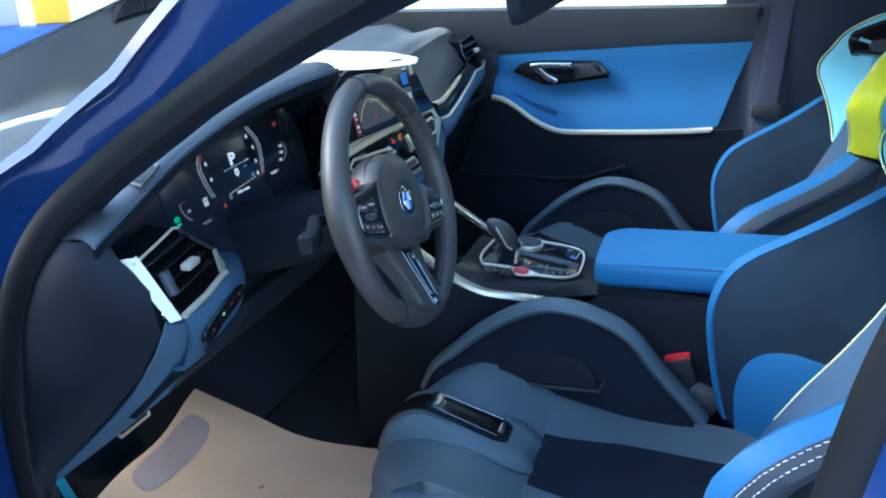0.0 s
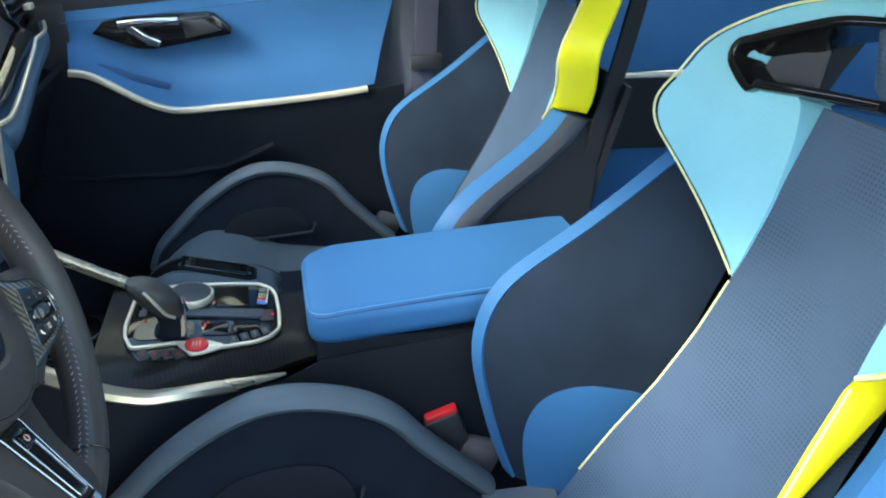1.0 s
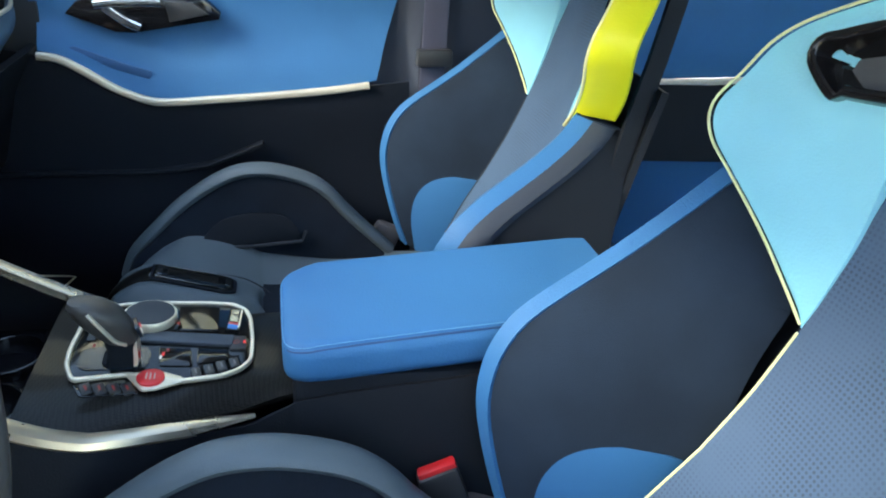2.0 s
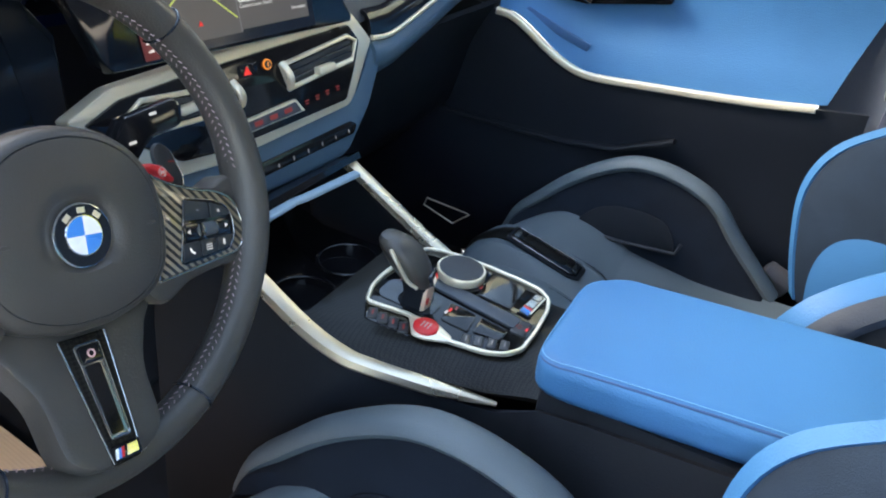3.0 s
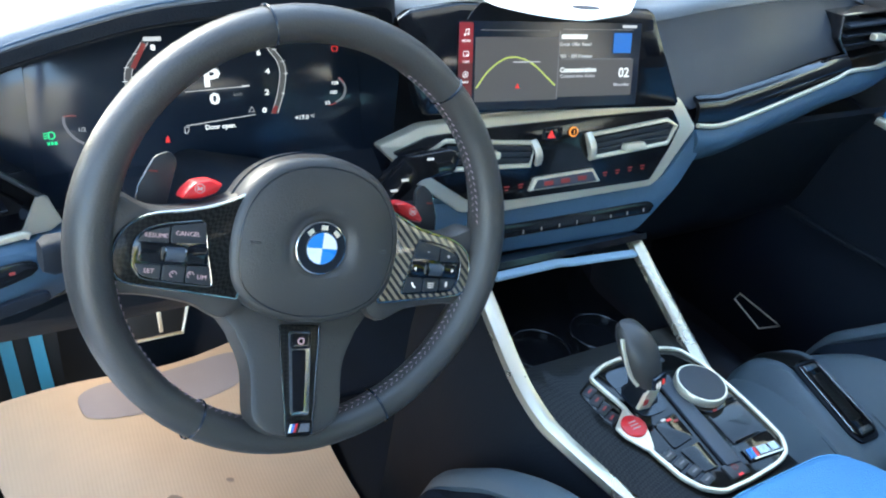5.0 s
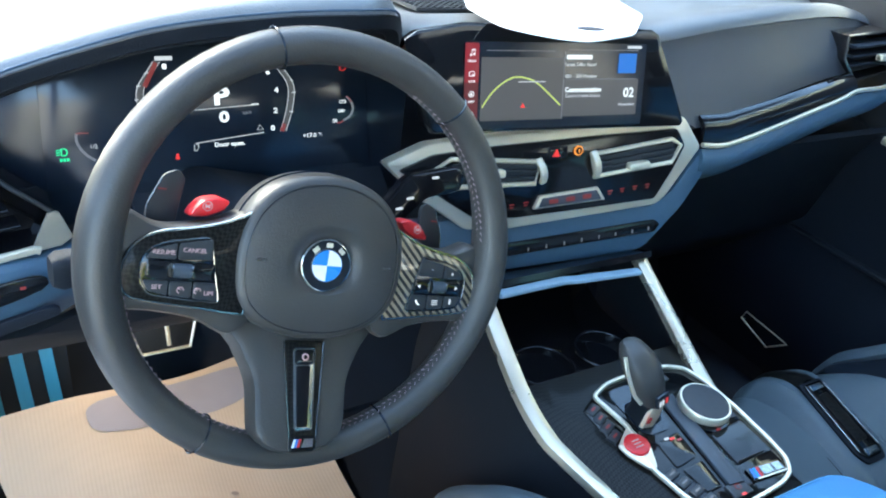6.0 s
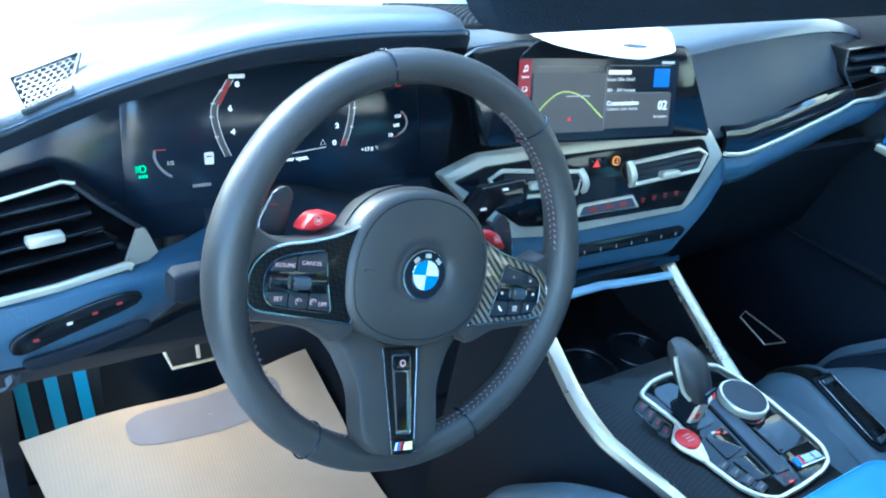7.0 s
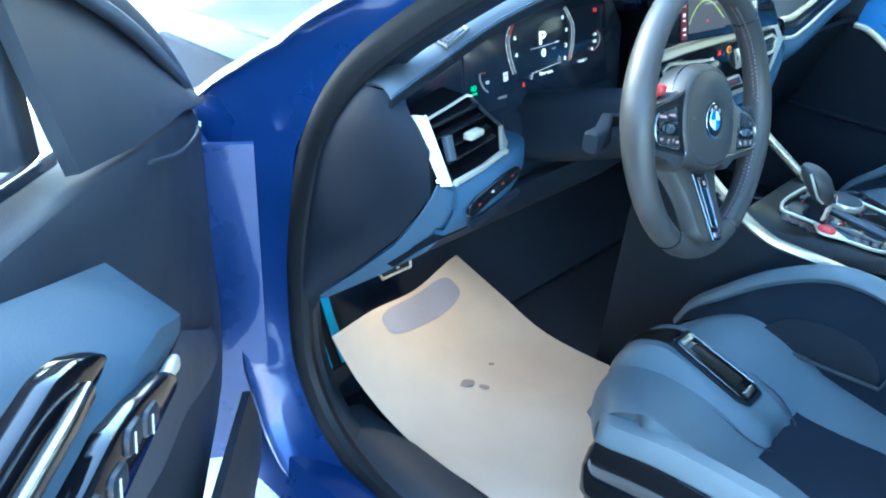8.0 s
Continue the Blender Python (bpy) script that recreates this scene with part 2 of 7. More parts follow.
def skin(rows, thick, **kw):
    """An open skin made solid."""
    bm = loft(rows, **kw)
    bmesh.ops.recalc_face_normals(bm, faces=bm.faces)
    bmesh.ops.solidify(bm, geom=bm.faces[:], thickness=thick)
    return bm


def slab_skin(rows, away):
    """A solid sheet: rows of the seen face, thickened by the vector away."""
    bm = bmesh.new()
    nr, nc = len(rows), len(rows[0])
    f = [[bm.verts.new(p) for p in r] for r in rows]
    b = [[bm.verts.new(Vector(p) + away) for p in r] for r in rows]
    for i in range(nr - 1):
        for j in range(nc - 1):
            bm.faces.new((f[i][j], f[i][j + 1], f[i + 1][j + 1], f[i + 1][j]))
            bm.faces.new((b[i][j], b[i + 1][j], b[i + 1][j + 1], b[i][j + 1]))
    for i in range(nr - 1):
        bm.faces.new((f[i][0], f[i + 1][0], b[i + 1][0], b[i][0]))
        bm.faces.new((f[i][-1], b[i][-1], b[i + 1][-1], f[i + 1][-1]))
    for j in range(nc - 1):
        bm.faces.new((f[0][j], b[0][j], b[0][j + 1], f[0][j + 1]))
        bm.faces.new((f[-1][j], f[-1][j + 1], b[-1][j + 1], b[-1][j]))
    bmesh.ops.recalc_face_normals(bm, faces=bm.faces)
    return bm


def sweep(path, ring, up=(0, 0, 1), closed=False, scale=None):
    """A closed 2D ring carried along a path; ring x goes sideways, ring y along up."""
    path = [Vector(p) for p in path]
    rows = []
    n = len(path)
    for i, p in enumerate(path):
        a = path[(i - 1) % n] if closed or i else p
        b = path[(i + 1) % n] if closed or i < n - 1 else p
        t = (b - a).normalized()
        side = t.cross(Vector(up)).normalized()
        u = side.cross(t)
        k = scale(i / (n - 1)) if scale else 1
        rows.append([p + side * (x * k) + u * (y * k) for x, y in ring])
    return loft(rows, closed=True, ends=not closed, loop=closed)


def circle(r, n=12, ry=None):
    ry = r if ry is None else ry
    return [(r * math.cos(2 * math.pi * k / n), ry * math.sin(2 * math.pi * k / n)) for k in range(n)]


def tube(path, r, n=10, closed=False, up=(0, 0, 1)):
    return sweep(path, circle(r, n), up, closed)


def rounded(w, h, r, n=4):
    """A rounded rectangle ring about the origin."""
    out = []
    for cx, cy, a0 in ((w / 2 - r, h / 2 - r, 0), (-w / 2 + r, h / 2 - r, 90), (-w / 2 + r, -h / 2 + r, 180), (w / 2 - r, -h / 2 + r, 270)):
        for k in range(n + 1):
            a = radians(a0 + 90 * k / n)
            out.append((cx + r * math.cos(a), cy + r * math.sin(a)))
    return out


def plate(ring, depth, m=None, edge=0.0, holes=()):
    """A flat ring extruded by depth along local z, with a small rounded front edge, set at the pose m."""
    bm = bmesh.new()
    n = len(ring)
    c = Vector((sum(p[0] for p in ring) / n, sum(p[1] for p in ring) / n))
    rows = []
    e = min(edge, depth * 0.49)

    def inset(d):
        out = []
        for i in range(n):
            a, b, q = Vector(ring[i - 1][:2]), Vector(ring[i][:2]), Vector(ring[(i + 1) % n][:2])
            t1, t2 = (b - a), (q - b)
            t1 = t1.normalized() if t1.length > 1e-9 else t2.normalized()
            t2 = t2.normalized() if t2.length > 1e-9 else t1
            nn = Vector((-(t1.y + t2.y), t1.x + t2.x))
            nn = nn.normalized() if nn.length > 1e-9 else Vector((0, 0))
            out.append(b + nn * d * turn)
        return out

    area = sum(ring[i - 1][0] * ring[i][1] - ring[i][0] * ring[i - 1][1] for i in range(n))
    turn = 1 if area > 0 else -1
    layers = [(0, 0), (0, depth - e), (0.3 * e, depth - 0.3 * e), (e, depth)] if e else [(0, 0), (0, depth)]
    for d, z in layers:
        pts = inset(d) if d else [Vector(p[:2]) for p in ring]
        rows.append([bm.verts.new((p.x, p.y, z)) for p in pts])
    for a, b in zip(rows, rows[1:]):
        for k in range(n):
            bm.faces.new((a[k], a[(k + 1) % n], b[(k + 1) % n], b[k]))
    bm.faces.new(rows[0])
    bm.faces.new(rows[-1])
    bmesh.ops.triangulate(bm, faces=[f for f in bm.faces if len(f.verts) > 4])
    if m:
        bm.transform(m)
    return bm


def box(sx, sy, sz, m=None, edge=0.003):
    bm = bmesh.new()
    bmesh.ops.create_cube(bm, size=1)
    bm.transform(Matrix.Diagonal((sx, sy, sz, 1)))
    if edge:
        bmesh.ops.bevel(bm, geom=bm.edges[:], offset=edge, segments=2, affect="EDGES", profile=0.5)
    if m:
        bm.transform(m)
    return bm


def facing(origin, right, up):
    """A pose whose local x runs along right, y along up, and z towards the viewer."""
    x = Vector(right).normalized()
    z = x.cross(Vector(up)).normalized()
    y = z.cross(x)
    return Matrix((( x.x, y.x, z.x, origin[0]), (x.y, y.y, z.y, origin[1]), (x.z, y.z, z.z, origin[2]), (0, 0, 0, 1)))


def rounded_pts(pts, n=3):
    return [(p.x, p.y) for p in smooth_line([(x, y, 0) for x, y in pts], n, True)]


def fillet(pts, r, n=5):
    """Round the corners of a flat ring."""
    out = []
    m = len(pts)
    for i in range(m):
        p, a, b = Vector(pts[i]), Vector(pts[i - 1]), Vector(pts[(i + 1) % m])
        da, db = (a - p), (b - p)
        k = min(r, da.length * 0.45, db.length * 0.45)
        q0, q1 = p + da.normalized() * k, p + db.normalized() * k
        for j in range(n + 1):
            t = j / n
            q = q0 * (1 - t) ** 2 + p * 2 * t * (1 - t) + q1 * t * t
            out.append((q.x, q.y))
    return out


def joined(*bms):
    out = bmesh.new()
    for b in bms:
        me = bpy.data.meshes.new("tmp")
        b.to_mesh(me)
        b.free()
        out.from_mesh(me)
        bpy.data.meshes.remove(me)
    return out

# ---- the car's shell and the showroom ----
floor_ob = part("ground", plate([(-60, -60), (60, -60), (60, 60), (-60, 60)], 0.02, pose(0, 0, -0.02)), FLOOR)
tagged(floor_ob, "pale polished showroom floor", "floor", kind="structure")


# Unseen pale wall behind the car, added to bounce light into the cabin.
WALLGREY = material("pale_wall", (0.62, 0.58, 0.52), 0.8, vary=0.05, vary_size=2)
for nm, sx, sy, px, py in (("bounce_wall_south", 14.2, 0.2, 0, -8.0),):
    tagged(part(nm, box(sx, sy, 3.0, pose(px, py, 1.5), 0.01), WALLGREY), "plain pale wall added to bounce light", "wall", kind="structure")
# Tall cream wall added for warm fill and reflections on the console.
CREAM = material("cream_wall", (0.72, 0.66, 0.48), 0.8, vary=0.05, vary_size=2)
tagged(part("bounce_wall_east", box(0.2, 24, 6.0, pose(7.0, -4.0, 3.0), 0.01), CREAM), "plain cream wall added for warm bounced light", "wall", kind="structure")
stand = thing("display_stand", "blue and yellow display stand on the showroom floor", "display stand")
STM = pose(5.2, 6.0, 0, 0, 0, -38)
part("base", box(1.9, 0.5, 0.62, STM @ pose(0, 0, 0.31), 0.08), material("stand_blue", (0.06, 0.12, 0.55), 0.4, vary=0.05), stand, "deep blue base")
part("pillar", box(0.34, 0.3, 1.0, STM @ pose(-0.1, 0, 1.12), 0.04), material("stand_yellow", (0.75, 0.45, 0.03), 0.4, vary=0.05), stand, "yellow pillar")
part("panel", box(0.5, 0.12, 1.0, STM @ pose(-0.65, 0.0, 1.12), 0.02), material("stand_grey", (0.45, 0.42, 0.36), 0.5, vary=0.05), stand, "grey panel")


def side_path(x, pts, n=6):
    return smooth_line([(x, y, z) for y, z in pts], n)


shell = thing("car_shell", "deep blue metallic saloon car body with its driver's side open", "car")
OPENING = [(-0.40, 0.345), (-0.2, 0.33), (0.2, 0.325), (0.33, 0.36), (0.40, 0.45), (0.415, 0.56), (0.405, 0.70), (0.365, 0.84), (0.295, 0.945), (0.195, 1.026), (0.075, 1.103), (-0.05, 1.173), (-0.2, 1.24), (-0.35, 1.285), (-0.50, 1.31)]
BACK = [(-0.40, 0.345), (-0.455, 0.395), (-0.485, 0.50), (-0.50, 0.70), (-0.52, 0.87), (-0.537, 0.96), (-0.57, 1.10), (-0.59, 1.22), (-0.565, 1.295), (-0.50, 1.31)]
front_line = side_path(-0.70, OPENING)
back_line = side_path(-0.71, BACK)
part("door_seal", sweep(front_line, circle(0.022, 10, 0.016), up=(1, 0, 0)), RUBBER, shell, "black rubber door seal")
part("rear_door_seal", sweep(back_line, circle(0.022, 10, 0.016), up=(1, 0, 0)), RUBBER, shell, "black rubber door seal")


def frame_band(line, widths, depths, c=(-0.15, 0.75)):
    """Painted door frame: a band outward of a seal line, stepping away from the cabin; its width follows the height."""
    rows = []
    for p in line:
        d = Vector((0, p.y - c[0], p.z - c[1])).normalized()
        w, dx = lerp_table(widths, p.z), lerp_table(depths, p.z)
        rows.append([p + d * (w * a) + Vector((b * dx, 0, 0)) for a, b in ((0.1, 0.05), (0.3, 0.15), (0.55, 0.4), (0.8, 0.7), (1.0, 1.0), (1.02, 1.3))])
    return skin(rows, 0.01)


def lerp_table(table, v):
    for (a, fa), (b, fb) in zip(table, table[1:]):
        if (a <= v <= b) or (b <= v <= a):
            return fa + (fb - fa) * (v - a) / (b - a)
    return table[0][1] if abs(v - table[0][0]) < abs(v - table[-1][0]) else table[-1][1]


part("front_door_frame", frame_band(front_line, [(0.3, 0.07), (0.45, 0.05), (0.6, 0.075), (0.72, 0.095), (0.77, 0.13), (0.80, 0.215), (0.82, 0.220), (0.84, 0.178), (0.893, 0.120), (0.945, 0.077), (1.026, 0.047), (1.09, 0.044), (1.16, 0.070), (1.3, 0.085)], [(0.3, -0.06), (0.72, -0.055), (0.84, -0.045), (0.93, -0.04), (1.03, -0.04), (1.3, -0.04)]), PAINT, shell)
part("rear_door_frame", frame_band(back_line, [(0.3, 0.12), (1.3, 0.12)], [(0.3, -0.07), (1.3, -0.07)]), PAINT, shell)
trim_in = smooth_line([(-0.668, 0.30, 0.905), (-0.664, 0.23, 0.970), (-0.66, 0.17, 1.013), (-0.66, 0.12, 1.046), (-0.66, 0.07, 1.078), (-0.655, 0.01, 1.110), (-0.65, -0.08, 1.155), (-0.64, -0.2, 1.205)], 4)
trim_out = smooth_line([(-0.700, 0.305, 0.935), (-0.700, 0.27, 0.968), (-0.70, 0.215, 1.012), (-0.70, 0.16, 1.050), (-0.70, 0.10, 1.088), (-0.70, 0.03, 1.13), (-0.69, -0.07, 1.183), (-0.68, -0.2, 1.235)], 4)
part("pillar_trim", slab_skin([[b, a.lerp(b, 0.5) + Vector((0.004, 0.006, 0.005)), a + Vector((0, 0.001, 0.001)), a + Vector((0.0, 0.02, 0.022))] for a, b in zip(trim_in, trim_out)], Vector((0.002, 0.008, 0.008))), SUEDE, shell, "dark inner pillar trim")
part("inner_jamb", skin([[p + Vector((0.0, 0, 0)), p + Vector((0.022, 0, 0)), p + Vector((0.042, 0.02, 0))] for p in front_line], 0.008), PLASTIC, shell)
part("kick_panel", box(0.02, 0.52, 0.32, pose(0.70, 0.46, 0.45), 0.008), CARPET, shell, "dark carpeted kick panel")
part("floor_pan", box(1.5, 2.7, 0.04, pose(0, -0.50, 0.275), 0.01), CARPET, shell)
for sgn in (-1, 1):
    part("kick_panel", box(0.02, 0.34, 0.62, pose(sgn * 0.688, 0.60, 0.58), 0.005), CARPET, shell)
part("firewall", skin([[(x, y, z) for x in (x0, 0.74)] for x0, y, z in ((-0.74, 0.45, 0.29), (-0.74, 0.62, 0.36), (-0.74, 0.72, 0.5), (-0.74, 0.75, 0.7), (-0.70, 0.74, 0.78), (-0.30, 0.72, 0.93))], 0.02), CARPET, shell)
part("roof", skin([[(x, y, z + 0.05 * (1 - (x / 0.6) ** 2)) for x in (-0.62, -0.4, -0.2, 0, 0.2, 0.4, 0.62)] for y, z in ((-0.15, 1.26), (-0.5, 1.33), (-1.0, 1.34), (-1.5, 1.28))], 0.03), LINER, shell)
part("windscreen", skin([[(x * w, y + 0.10 * (1 - (x / 0.7) ** 2), z) for x in (-0.7, -0.5, -0.25, 0, 0.25, 0.5, 0.7)] for w, y, z in ((1, 0.72, 0.955), (0.96, 0.35, 1.12), (0.88, -0.12, 1.29))], 0.004), GLASS, shell, "clear curved windscreen").visible_shadow = False
far_line = [Vector((-p.x, p.y, p.z)) for p in front_line]
part("far_pillar", skin([[p, p + Vector((0.06, 0, 0.03))] for p in far_line], 0.02), LINER, shell)
part("bonnet", skin([[(x, y, z + 0.05 * (1 - (x / 0.80) ** 2)) for x in (-0.80, -0.6, -0.3, 0, 0.3, 0.6, 0.80)] for y, z in ((0.66, 0.800), (0.80, 0.838), (1.2, 0.83), (1.7, 0.78), (2.05, 0.66))], 0.02), PAINT, shell, "blue painted bonnet")
for sgn in (-1, 1):
    part("front_wing", skin([[(sgn * 0.80, y, z), (sgn * 0.87, y, z - 0.06), (sgn * 0.90, y, z - 0.25), (sgn * 0.88, y, 0.3)] for y, z in ((0.66, 0.80), (0.9, 0.835), (1.4, 0.81), (2.05, 0.66))], 0.02), PAINT, shell, "blue painted front wing")
part("hinge_jamb", skin([[(-0.745, 0.440, z), (-0.79, 0.470, z), (-0.85, 0.51, z), (-0.91, 0.56, z)] for z in (0.28, 0.5, 0.7, 0.82)], 0.01), PAINT, shell, "blue painted hinge pillar")
part("sill", skin([[(-0.70, y, 0.33), (-0.76, y, 0.33), (-0.80, y, 0.29), (-0.80, y, 0.2)] for y in (-0.7, -0.3, 0.1, 0.5)], 0.02), PAINT, shell)
part("sill_trim", skin([[(-0.702, y, 0.345), (-0.680, y, 0.356), (-0.640, y, 0.354), (-0.606, y, 0.340), (-0.600, y, 0.300)] for y in (-0.46, -0.2, 0.1, 0.30, 0.38)], 0.006), SOFTBLACK, shell, "black plastic inner sill trim")
part("rear_bulkhead", box(1.5, 0.05, 0.9, pose(0, -1.75, 0.75), 0.02), LINER, shell)
part("b_pillar_trim", skin([[(0.74, -0.40, z), (0.72, -0.455 - 0.1 * max(0, z - 0.9), z), (w + 0.02, -0.49 - 0.1 * max(0, z - 0.9), z), (w, -0.56, z), (w, -0.66, z), (w + 0.04, -0.74, z), (0.74, -0.76, z)] for z, w in ((0.30, 0.66), (0.6, 0.655), (0.85, 0.64), (1.1, 0.60), (1.3, 0.55))], 0.02), PILLAR, shell)

visor = thing("sun_visor", "dark folded-down sun visor above the steering wheel", "sun visor")
VM = facing((-0.31, -0.176, 1.148), (1, 0.02, 0.03), (0, 0.15, 1))
part("panel", plate(rounded(0.37, 0.15, 0.022, 5), 0.016, VM @ pose(0, 0.075, -0.008), 0.005), SUEDE, visor)
part("pivot", tube([VM @ Vector((-0.15, 0.15, 0)), VM @ Vector((0.16, 0.15, 0))], 0.006, 8), PLASTIC, visor, "black pivot rod")

# ---- seats ----
BACK_T = radians(18)


def back_at(x, s, d):
    """A place on a backrest: x across, s up along it, d forward of it."""
    return Vector((x, -0.545 - s * math.sin(BACK_T) + d * math.cos(BACK_T), 0.52 + s * math.cos(BACK_T) + d * math.sin(BACK_T)))


ARCH = [(0.05, 0.49), (0.03, 0.535), (-0.008, 0.575), (-0.053, 0.618), (-0.103, 0.653), (-0.145, 0.673), (-0.18, 0.679), (-0.222, 0.675), (-0.272, 0.658), (-0.306, 0.634), (-0.337, 0.596), (-0.380, 0.550), (-0.42, 0.508)]
CUSHION = [(0.010, 0.40), (0.034, 0.46), (0.045, 0.502), (0.032, 0.530), (0.002, 0.547), (-0.05, 0.551), (-0.10, 0.546), (-0.145, 0.534), (-0.175, 0.520), (-0.195, 0.512), (-0.25, 0.507), (-0.35, 0.50), (-0.50, 0.495)]
LIFT = [(0.05, 0.0), (0.02, 0.006), (-0.03, 0.014), (-0.107, 0.018), (-0.2, 0.016), (-0.3, 0.004), (-0.5, 0.0)]


PROF_DOOR = [(-0.05, 0.078), (-0.02, 0.102), (0.0, 0.116), (0.025, 0.132), (0.05, 0.147), (0.075, 0.160), (0.10, 0.170), (0.12, 0.175), (0.14, 0.177), (0.16, 0.174), (0.18, 0.167), (0.20, 0.155), (0.22, 0.139), (0.25, 0.110), (0.28, 0.080), (0.31, 0.053), (0.33, 0.038), (0.36, 0.020)]


def make_seat(label):
    seat = thing("bucket_seat", label, "car seat", "front seats")
    centre = smooth_line([(0, y, z) for y, z in CUSHION], 4)
    # cushion front and sides of the sitting face
    rows = [[Vector((x, p.y - 0.055 * (abs(x) / 0.17) ** 3 * max(0, min(1, (p.y + 0.10) / 0.10)), p.z + (0.012 + lerp_table(LIFT, p.y)) * (abs(x) / 0.17) ** 2)) for x in np.linspace(-0.172, 0.172, 17)] for p in centre]
    part("cushion", skin(rows, 0.05), SLATE, seat, "blue-grey leather cushion")
    mid = [p for p in centre if p.y < -0.187]
    part("centre_cushion", skin([[Vector((x, p.y, p.z + 0.004)) for x in np.linspace(-0.088, 0.088, 7)] for p in mid], 0.012), SUEDE, seat, "black suede centre of the cushion")
    # raised pommel with its carbon plate
    crest = [(0.040, 0.46), (0.0505, 0.51), (0.040, 0.548), (0.012, 0.573), (-0.022, 0.582), (-0.085, 0.566), (-0.14, 0.550), (-0.165, 0.541), (-0.178, 0.531), (-0.186, 0.514)]
    rows = []
    for p in smooth_line([(0, y, z) for y, z in crest], 3):
        base = min(lerp_table(CUSHION[1:], p.y), p.z) - 0.004
        w = 0.058 + 0.03 * max(0, (p.y + 0.02) / 0.1) - 0.022 * max(0, (-0.14 - p.y) / 0.046) ** 2
        row = []
        for a in np.linspace(-1, 1, 15):
            k = min(1, max(0, (1 - abs(a)) / 0.42))
            row.append(Vector((w * a, p.y - 0.012 * a * a, base + (p.z - base) * (k * k * (3 - 2 * k)))))
        rows.append(row)
    part("pommel", skin(rows, 0.01), SLATE, seat, "raised blue-grey leather pommel")
    for a in (0, -1):
        part("pommel_seam", tube([r[a] + Vector((0, 0, 0.0045)) for r in rows[2:]], 0.0011, 6), SEAM, seat, "dark seam")
    pl = facing((0, -0.085, 0.5675), (1, 0, 0), (0, 1, 0.30))
    part("plate_recess", plate(fillet([(-0.025, 0.064), (0.025, 0.064), (0.0275, -0.050), (0.019, -0.066), (-0.019, -0.066), (-0.0275, -0.050)], 0.006), 0.003, pl, 0.001), BLACK, seat, "dark rim of the carbon plate")
    part("carbon_plate", plate(fillet([(-0.018, 0.060), (0.018, 0.060), (0.0215, -0.050), (0.015, -0.060), (-0.015, -0.060), (-0.0215, -0.050)], 0.004), 0.006, pl, 0.002), PIANO, seat, "glossy carbon fibre plate")
    part("plate_inset", plate(fillet([(-0.010, 0.040), (0.010, 0.040), (0.0115, -0.036), (-0.0115, -0.036)], 0.003), 0.0012, pl @ pose(0, 0, 0.0056), 0.0005), CARBON, seat, "carbon inset")
    for sx in (-1, 1):
        part("plate_line", tube([pl @ Vector((sx * 0.0185, 0.056, 0.0058)), pl @ Vector((sx * 0.0212, -0.048, 0.0058))], 0.0008, 5), DARKCHROME, seat, "dark chrome edge of the plate")
    for y0 in (0.052, -0.052):
        part("plate_end", plate(rounded(0.028, 0.010, 0.003), 0.003, pl @ pose(0, y0, 0.005), 0.001), DARKCHROME, seat, "chrome end of the carbon plate")
    nose = smooth_line([(0, y, z) for y, z in ((-0.018, 0.586), (0.014, 0.577), (0.043, 0.552), (0.0545, 0.515), (0.0440, 0.475))], 3)
    part("carbon_nose", skin([[Vector((x, p.y - 0.008 * (x / 0.02) ** 2 - 0.001, p.z)) for x in np.linspace(-0.022, 0.022, 7)] for p in nose], 0.004), CARBON, seat, "carbon strip down the cushion front")
    # side bolsters: black inner wall, blue-grey rim, black outer wall
    low_arch = [(0.030, 0.45), (0.022, 0.50), (0.005, 0.532), (-0.029, 0.550), (-0.06, 0.557), (-0.109, 0.569), (-0.159, 0.575), (-0.212, 0.578), (-0.26, 0.577), (-0.32, 0.565), (-0.38, 0.540), (-0.43, 0.51)]
    for sgn in (-1, 1):
        arch = smooth_line([(0, y, z) for y, z in (ARCH if sgn > 0 else low_arch)], 5)
        rows = [[Vector((sgn * x, p.y, z)) for x, z in ((0.145, min(p.z, lerp_table(CUSHION[2:], p.y)) - 0.01), (0.158, (p.z + lerp_table(CUSHION[2:], p.y)) / 2), (0.176, p.z - 0.006), (0.20, p.z - 0.004), (0.222, p.z - 0.04), (0.232, 0.42))] for p in arch]
        if sgn > 0:
            part("bolster_wall", skin(rows, 0.01), SUEDE, seat, "dark suede bolster wall")
            part("bolster_rim", sweep([Vector((sgn * 0.186, p.y, p.z)) for p in arch], [(x, y) for x, y in circle(0.021, 12, 0.012)]), SLATE, seat, "blue-grey leather bolster rim")
        else:
            front = [p for p in arch if p.y < 0.022]
            rows, shell_rows = [], []
            for p in front:
                f = min(1, max(0, (0.022 - p.y) / 0.075))
                f = f * (2 - f)
                c = lerp_table(CUSHION[2:], p.y)
                rows.append([Vector((-(0.135 + (x - 0.135) * (0.5 + 0.5 * f)), p.y - 0.045 * (1 - f) * ((x - 0.14) / 0.06), z)) for x, z in ((0.140, min(p.z, c + 0.010)), (0.158, min(p.z, (p.z + c + 0.016) / 2)), (0.176, p.z), (0.192, p.z - 0.002), (0.202, p.z - 0.014), (0.205, p.z - 0.030))])
                e = rows[-1][-1]
                shell_rows.append([e + Vector((-0.001, 0, 0.004)), e + Vector((-0.008, 0.002, -0.003)), e + Vector((-0.016, 0.003, -0.030)), e + Vector((-0.012, 0.002, -0.075)), e + Vector((0.012, -0.010, -0.120))])
